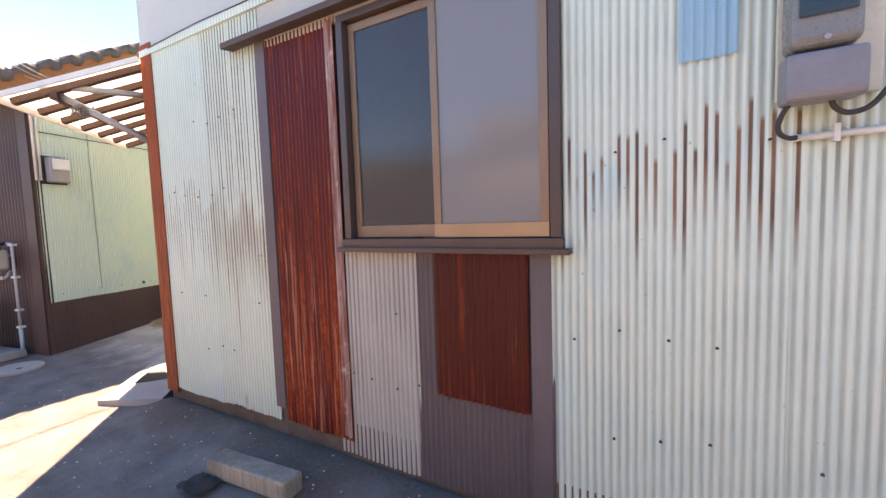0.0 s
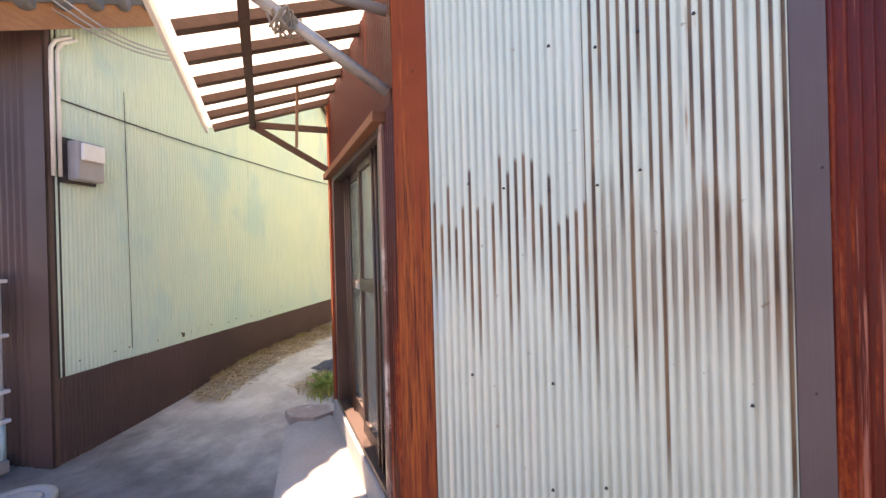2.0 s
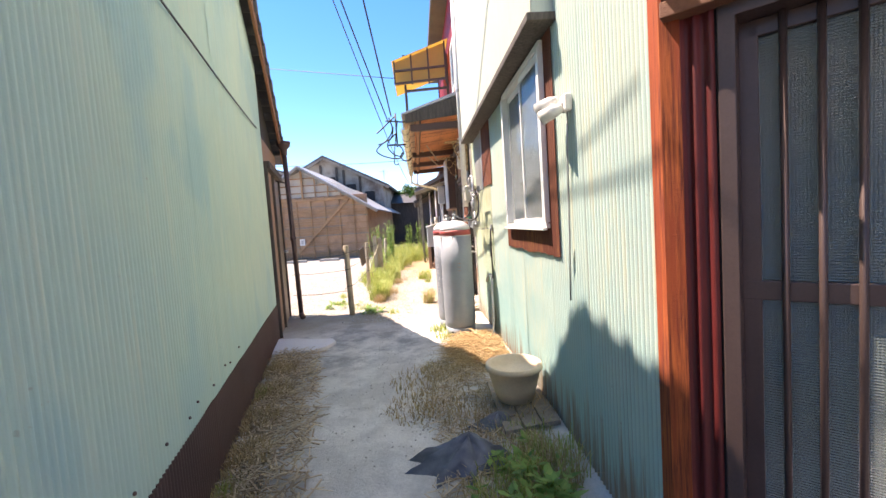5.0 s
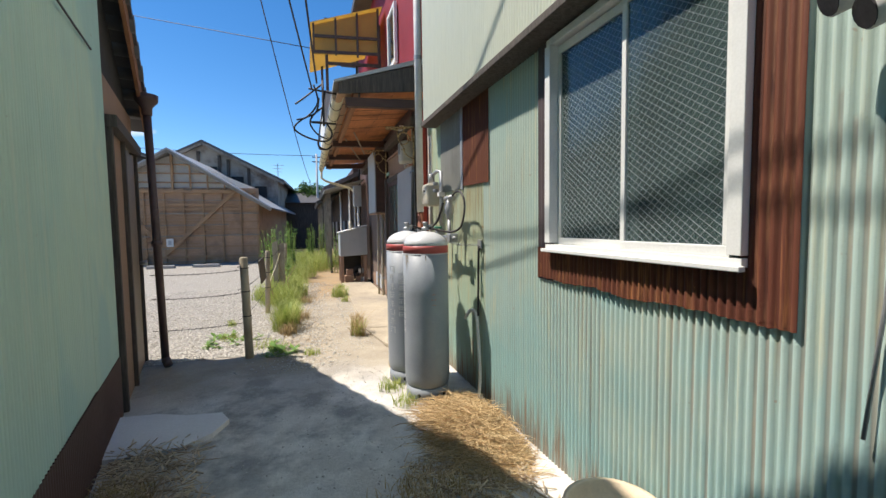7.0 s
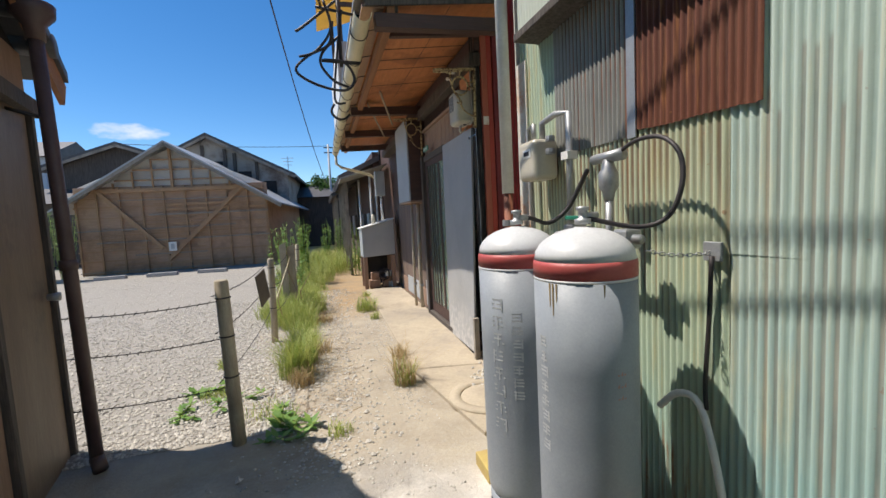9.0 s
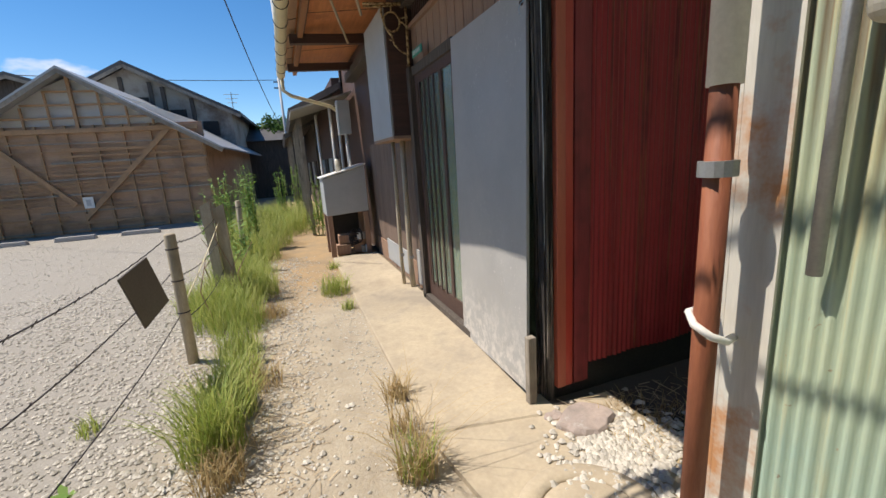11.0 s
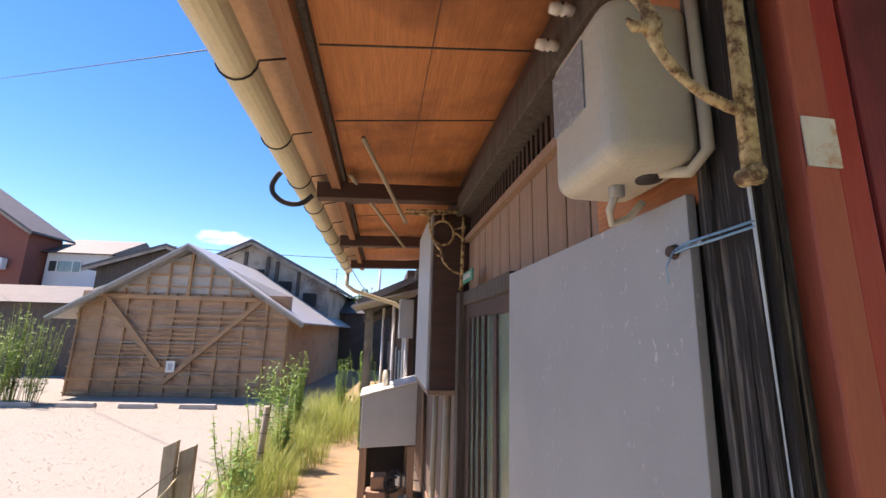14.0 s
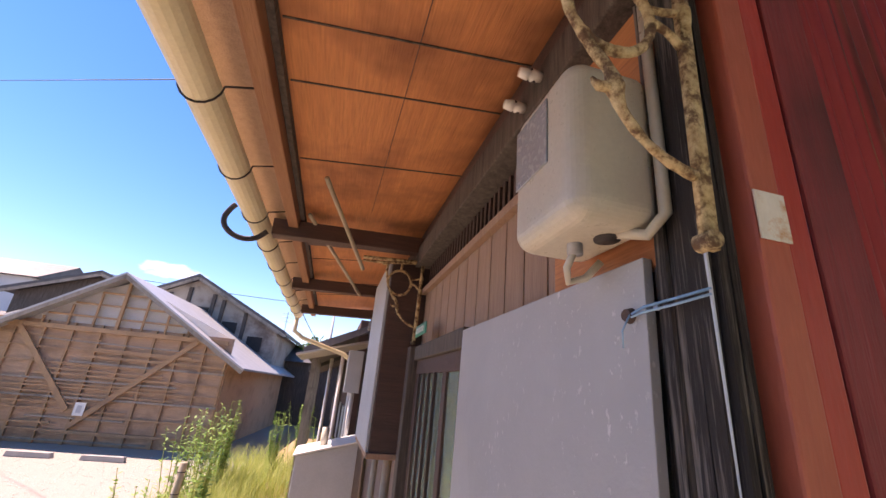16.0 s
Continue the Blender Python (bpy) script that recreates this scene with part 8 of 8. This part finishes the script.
# ---- gravel ----
def gravel():
    rnd = random.Random(5)
    base = []
    for k in range(6):
        ico = [(0, 0, 1), (0.9, 0, 0.2), (0.28, 0.85, 0.25), (-0.72, 0.53, 0.2), (-0.72, -0.53, 0.25), (0.28, -0.85, 0.2), (0, 0, -0.5)]
        base.append([(a * rnd.uniform(0.7, 1.2), b * rnd.uniform(0.6, 1.1), c * rnd.uniform(0.5, 0.9)) for a, b, c in ico])
    faces = [(0, 1, 2), (0, 2, 3), (0, 3, 4), (0, 4, 5), (0, 5, 1), (6, 2, 1), (6, 3, 2), (6, 4, 3), (6, 5, 4), (6, 1, 5)]
    s = Shape()
    def stone(x, y, r, base_z=None):
        t, c = rnd.uniform(0, 6.283), base[rnd.randrange(6)]
        z = (ground_z(x, y) if base_z is None else base_z) + r * 0.12
        ct, st = math.cos(t), math.sin(t)
        s.add([(x + r * (a * ct - b * st), y + r * (a * st + b * ct), z + r * q) for a, b, q in c], faces)
    for _ in range(16000):
        y = 8.3 + 5.5 * rnd.random() ** 1.5
        x = -6.75 - 3.4 * rnd.random() ** 1.4
        stone(x, y, rnd.uniform(0.007, 0.02) if rnd.random() < 0.9 else rnd.uniform(0.018, 0.026))
    for _ in range(6000):
        stone(-6.9 - 6.0 * rnd.random() ** 1.3, 12.0 + 9.0 * rnd.random(), rnd.uniform(0.006, 0.016))
    for _ in range(4200):
        y = 7.6 + 6.5 * rnd.random()
        stone(rnd.gauss(-6.45, 0.22), y, rnd.uniform(0.005, 0.016) if rnd.random() < 0.93 else rnd.uniform(0.016, 0.03))
    for _ in range(900):
        stone(rnd.uniform(-5.95, -5.7), rnd.uniform(8.0, 13.0), rnd.uniform(0.004, 0.012))
    for _ in range(1000):
        stone(rnd.gauss(-4.86, 0.17), rnd.gauss(8.42, 0.13), rnd.uniform(0.008, 0.034), 0.207)
    for _ in range(700):
        y = rnd.uniform(3.2, 6.6)
        x = (-6.64 - 0.223 * (y - 1.83)) + 0.06 + abs(rnd.gauss(0, 0.12))
        stone(x, y, rnd.uniform(0.006, 0.03))
    for _ in range(900):
        stone(rnd.gauss(-6.0, 0.5), rnd.uniform(4.0, 7.6), rnd.uniform(0.004, 0.012))
    for _ in range(250):
        stone(rnd.uniform(-5.5, -1.0), rnd.uniform(0.4, 1.7), rnd.uniform(0.004, 0.010))
    m, nt, p = shader("loose_stones")
    n = Net(nt)
    r = n.node("ShaderNodeNewGeometry").outputs["Random Per Island"]
    n.set(p.inputs["Base Color"], n.mix(n.step(n.noise(60, 3), 0.3, 0.7, 0, 0.4), n.mix(r, (0.40, 0.375, 0.33), (0.66, 0.62, 0.55)), (0.30, 0.27, 0.23)))
    p.inputs["Roughness"].default_value = 0.9
    tagged(part("loose_gravel", s, m, None), "loose pale gravel and pebbles on the ground", "gravel", "", "stuff")


gravel()


# ---- houses beyond ----
SIDING_RED = timber("red_brown_siding", (0.26, 0.085, 0.06), (0.20, 0.065, 0.05), 2, 0.8)
SIDING_WHITE = plain("white_stucco", (0.72, 0.73, 0.74), (0.64, 0.65, 0.66), 1.5, 0.8)
STUCCO = plain("stained_stucco", (0.44, 0.40, 0.34), (0.30, 0.26, 0.22), 0.8, 0.9, 0, 0.3, 20, None, (0.14, 0.10, 0.08), 0.52)


def house(name, a, b, eave, ridge, depth, wall, label, windows=(), gable=True, over=0.4):
    """A gabled house whose front runs from a to b, the gable facing front when asked; windows: share along, sill, width, height."""
    A, B = Vector((*a, 0)), Vector((*b, 0))
    u, L = (B - A).normalized(), (B - A).length
    nrm = Vector((u.y, -u.x, 0))
    P = lambda s, z, o=0.0: A + u * s + nrm * o + Vector((0, 0, z))
    h = thing(name, P(L / 2, 0.18), label, "house")
    out = [P(0, 0), P(L, 0), P(L, eave)] + ([P(L / 2, ridge)] if gable else []) + [P(0, eave)]
    part("wall", Shape().poly(out, -nrm * depth), wall, h)
    if gable:
        for sg in (-1, 1):
            e = L / 2 + sg * (L / 2 + over)
            ze = eave - (ridge - eave) * over / (L / 2)
            part("roof", Shape().poly([P(L / 2, ridge + 0.05, over), P(e, ze + 0.05, over), P(e, ze + 0.05, -depth - over), P(L / 2, ridge + 0.05, -depth - over)], (0, 0, 0.12)), ROOF_TILE, h, "dark tiled roof slope")
            part("bargeboard", Shape().beam(P(L / 2, ridge, over - 0.03), P(e, ze, over - 0.03), 0.04, 0.16), WOOD_GREY, h)
    else:
        part("roof", Shape().poly([P(-over, eave, over), P(-over, ridge, -depth / 2), P(-over, eave, -depth - over)], u * (L + 2 * over)), ROOF_TILE, h, "dark tiled roof")
    for k, z, ww, hh in windows:
        w = part("window", Shape().poly([P(L * k - ww / 2, z, 0.02), P(L * k + ww / 2, z, 0.02), P(L * k + ww / 2, z + hh, 0.02), P(L * k - ww / 2, z + hh, 0.02)], nrm * 0.05), ALU_WHITE, h)
        for q in (-1, 1):
            c = L * k + q * ww / 4
            part("pane", Shape().poly([P(c - ww * 0.21, z + 0.06, 0.072), P(c + ww * 0.21, z + 0.06, 0.072), P(c + ww * 0.21, z + hh - 0.06, 0.072), P(c - ww * 0.21, z + hh - 0.06, 0.072)], nrm * 0.006), GLASS_DARK, w)
    return h, P, nrm


h, P, nrm = house("old_house", (-14.9, 27.9), (-7.9, 27.5), 4.15, 5.95, 9.0, STUCCO, "old stained two-storey house behind the barn")
for k, z in ((0.40, 3.9), (0.54, 4.2), (0.72, 3.7), (0.88, 3.2)):
    part("opening", Shape().poly([P(7.0 * k - 0.3, z, 0.03), P(7.0 * k + 0.3, z, 0.03), P(7.0 * k + 0.3, z + 0.6, 0.03), P(7.0 * k - 0.3, z + 0.6, 0.03)], nrm * 0.02), SOOT, h, "dark unglazed opening")
for k in (0.36, 0.46, 0.60, 0.66, 0.80):
    part("timber_stud", Shape().beam(P(7.0 * k, 2.5, 0.05), P(7.0 * k, 4.1 + 1.6 * (1 - abs(2 * k - 1)), 0.05), 0.14, 0.08, nrm), WOOD_BLACK, h)
house("brown_house", (-18.6, 29.2), (-12.6, 29.0), 4.75, 5.8, 7.0, WOOD_BLACK, "dark timber house with tiled roof behind the barn")
hh, P, nrm = house("red_house_far", (-34.2, 33.5), (-24.6, 33.0), 7.1, 10.2, 2.2, SIDING_RED, "red-brown clad two-storey house with an air conditioner", ((0.6, 5.2, 1.6, 1.2),))
part("air_conditioner", Shape().poly([P(8.0, 4.9, 0.05), P(8.9, 4.9, 0.05), P(8.9, 5.5, 0.05), P(8.0, 5.5, 0.05)], nrm * 0.35), ALU_WHITE, hh, "white outdoor air-conditioning unit", bevel=0.03)
house("white_house", (-24.4, 34.2), (-21.2, 34.07), 6.1, 7.4, 5.0, SIDING_WHITE, "white house with small blue-shaded windows", ((0.2, 5.0, 0.9, 0.7), (0.45, 5.0, 0.9, 0.7)), False)
house("shed_row", (-24.0, 27.5), (-16.2, 27.0), 3.0, 3.9, 5.0, WOOD_BLACK, "low dark sheds beside the barn", (), False)
house("low_house", (-8.6, 31.0), (-3.0, 30.6), 3.1, 4.1, 5.0, WOOD_BLACK, "low dark house with a rusty tiled roof at the lane end", (), False)


def row_houses():
    """The row that goes on beyond the red house."""
    for y0, y1, x, z, lab in ((16.1, 20.5, -5.05, 2.75, "weathered dark row house with low eave"), (20.6, 26.0, -5.15, 2.6, "far dark row house with low eave")):
        h = thing("row_house", (x + 1, (y0 + y1) / 2, 0.2), lab, "house")
        part("wall", Shape().box((x, y0, 0.1), (x + 5.0, y1, z + 0.6)), WOOD_DARK if y0 < 18 else WOOD_BLACK, h)
        part("roof", Shape().poly([(x - 0.85, y0 - 0.2, z - 0.12), (x + 0.1, y0 - 0.2, z + 0.35), (x + 2.5, y0 - 0.2, z + 1.5), (x + 2.5, y0 - 0.2, z + 1.6), (x - 0.9, y0 - 0.2, z)], (0, y1 - y0 + 0.3, 0)), ROOF_TILE, h, "dark tiled roof with a deep eave")
        for k in range(5):
            y = y0 + 0.2 + (y1 - y0 - 0.4) * k / 4
            part("post", Shape().beam((x - 0.7, y, 0.1), (x - 0.7, y, z - 0.05), 0.07, 0.07, (0, 1, 0)), WOOD_GREY, h)
            part("window", Shape().box((x - 0.03, y + 0.1, 1.0), (x + 0.01, y + 0.75, 1.8)), LIGHT_GREY if k % 2 else SOOT, h)
    g = thing("eave_link", (-5.4, 15.2, 2.6), "low patched lean-to roof beyond the boiler housing", "lean-to")
    part("roof", Shape().poly([(-5.95, 14.75, 2.55), (-4.9, 14.75, 2.85), (-4.9, 14.75, 2.88), (-5.95, 14.75, 2.58)], (0, 1.4, 0)), ROOF_TIN, g)
    for x, y in ((-5.30, 14.85), (-5.12, 15.2), (-5.45, 15.95)):
        part("post", Shape().tube([(x, y, 0.1), (x, y, 2.62)], 0.028, 8), WHITE_PIPE, g, "pale pipe post", True)
    d = thing("gutter_downpipe", (-6.0, 14.6, 2.9), "cream gutter outlet pipe sloping back to the wall", "drainpipe")
    part("pipe", Shape().tube([(-6.02, 14.6, 3.06), (-6.02, 14.6, 2.86), (-5.9, 14.62, 2.78), (-5.3, 14.7, 2.62), (-5.05, 14.72, 2.45)], 0.03, 10), CREAM_GUTTER, d, "", True)
    p = thing("utility_pole", (-5.75, 31.5, 0.2), "slim far utility pole with cross bars", "pole")
    part("pole", Shape().tube([(-5.75, 31.5, 0.1), (-5.73, 31.5, 6.3)], [0.09, 0.06], 8), LIGHT_GREY, p, "", True)
    for z in (5.8, 6.1):
        part("crossbar", Shape().beam((-6.0, 31.5, z), (-5.45, 31.5, z), 0.06, 0.06), DARK_IRON, p)
    a = thing("antenna", (-8.1, 31.5, 4.1), "thin roof aerial on the far house", "aerial")
    part("mast", Shape().tube([(-8.1, 31.5, 3.6), (-8.1, 31.5, 5.6)], 0.02, 6), STEEL, a)
    for z, w in ((5.5, 0.35), (5.3, 0.28), (5.1, 0.22)):
        part("rod", Shape().tube([(-8.1 - w, 31.5, z), (-8.1 + w, 31.5, z)], 0.012, 6), STEEL, a)


row_houses()


def closing_walls():
    """Plain house fronts that close the street behind the walker."""
    tan = plain("tan_render", (0.82, 0.60, 0.36), (0.74, 0.52, 0.30), 1.5, 0.8)
    setting("wall_opposite", join(Shape().box((-14, -4.6, 0), (-3.7, -4.4, 3.0)), Shape().box((-2.1, -4.6, 0), (8, -4.4, 3.0))), STUCCO, "plain house fronts across the street", category="wall")
    h = setting("wall_tan", Shape().box((-3.7, -4.7, 0), (-2.1, -4.35, 3.55)), tan, "tan rendered house front across the street", category="wall")
    for x in (-3.28, -2.5):
        for z in (1.2, 2.6):
            part("window", Shape().box((x - 0.2, -4.35, z), (x + 0.2, -4.33, z + 0.75)), SOOT, h)
    setting("wall_street_end", Shape().box((7.8, -4.4, 0), (8.0, 1.7, 3.0)), STUCCO, "plain wall closing the street", category="wall")


closing_walls()


def clouds():
    """Far sky backdrop: a thin bank of small white clouds."""
    m = bpy.data.materials.new("cloud_white")
    m.use_nodes = True
    nt = m.node_tree
    nt.nodes.clear()
    n = Net(nt)
    uv = n.node("ShaderNodeSeparateXYZ")
    n.set(uv.inputs[0], n.node("ShaderNodeTexCoord").outputs["Generated"])
    gx, gz = uv.outputs[0], uv.outputs[2]
    d = n.math("ADD", n.math("POWER", n.math("MULTIPLY", n.math("SUBTRACT", gx, 0.5), 2.0), 2.0), n.math("POWER", n.math("MULTIPLY", n.math("SUBTRACT", gz, 0.45), 2.2), 2.0))
    body = n.math("SUBTRACT", n.math("ADD", n.noise(0.055, 5, 0.6, (0.45, 1.0, 1.2)), 0.35), n.math("MULTIPLY", d, 0.75))
    f = n.step(body, 0.55, 0.95)
    em, tr, mx, out = n.node("ShaderNodeEmission"), n.node("ShaderNodeBsdfTransparent"), n.node("ShaderNodeMixShader"), n.node("ShaderNodeOutputMaterial")
    em.inputs[0].default_value, em.inputs[1].default_value = (0.97, 0.98, 1.0, 1), 0.85
    n.set(mx.inputs[0], f), n.set(mx.inputs[1], tr.outputs[0]), n.set(mx.inputs[2], em.outputs[0]), n.set(out.inputs[0], mx.outputs[0])
    s = Shape().add([(-200, 400, 72), (-112, 410, 72), (-112, 410, 99), (-200, 400, 99)], [(0, 1, 2, 3)])
    ob = setting("backdrop", s, m, "small white fair-weather clouds far off in the sky", category="sky")
    ob.visible_shadow = False


clouds()
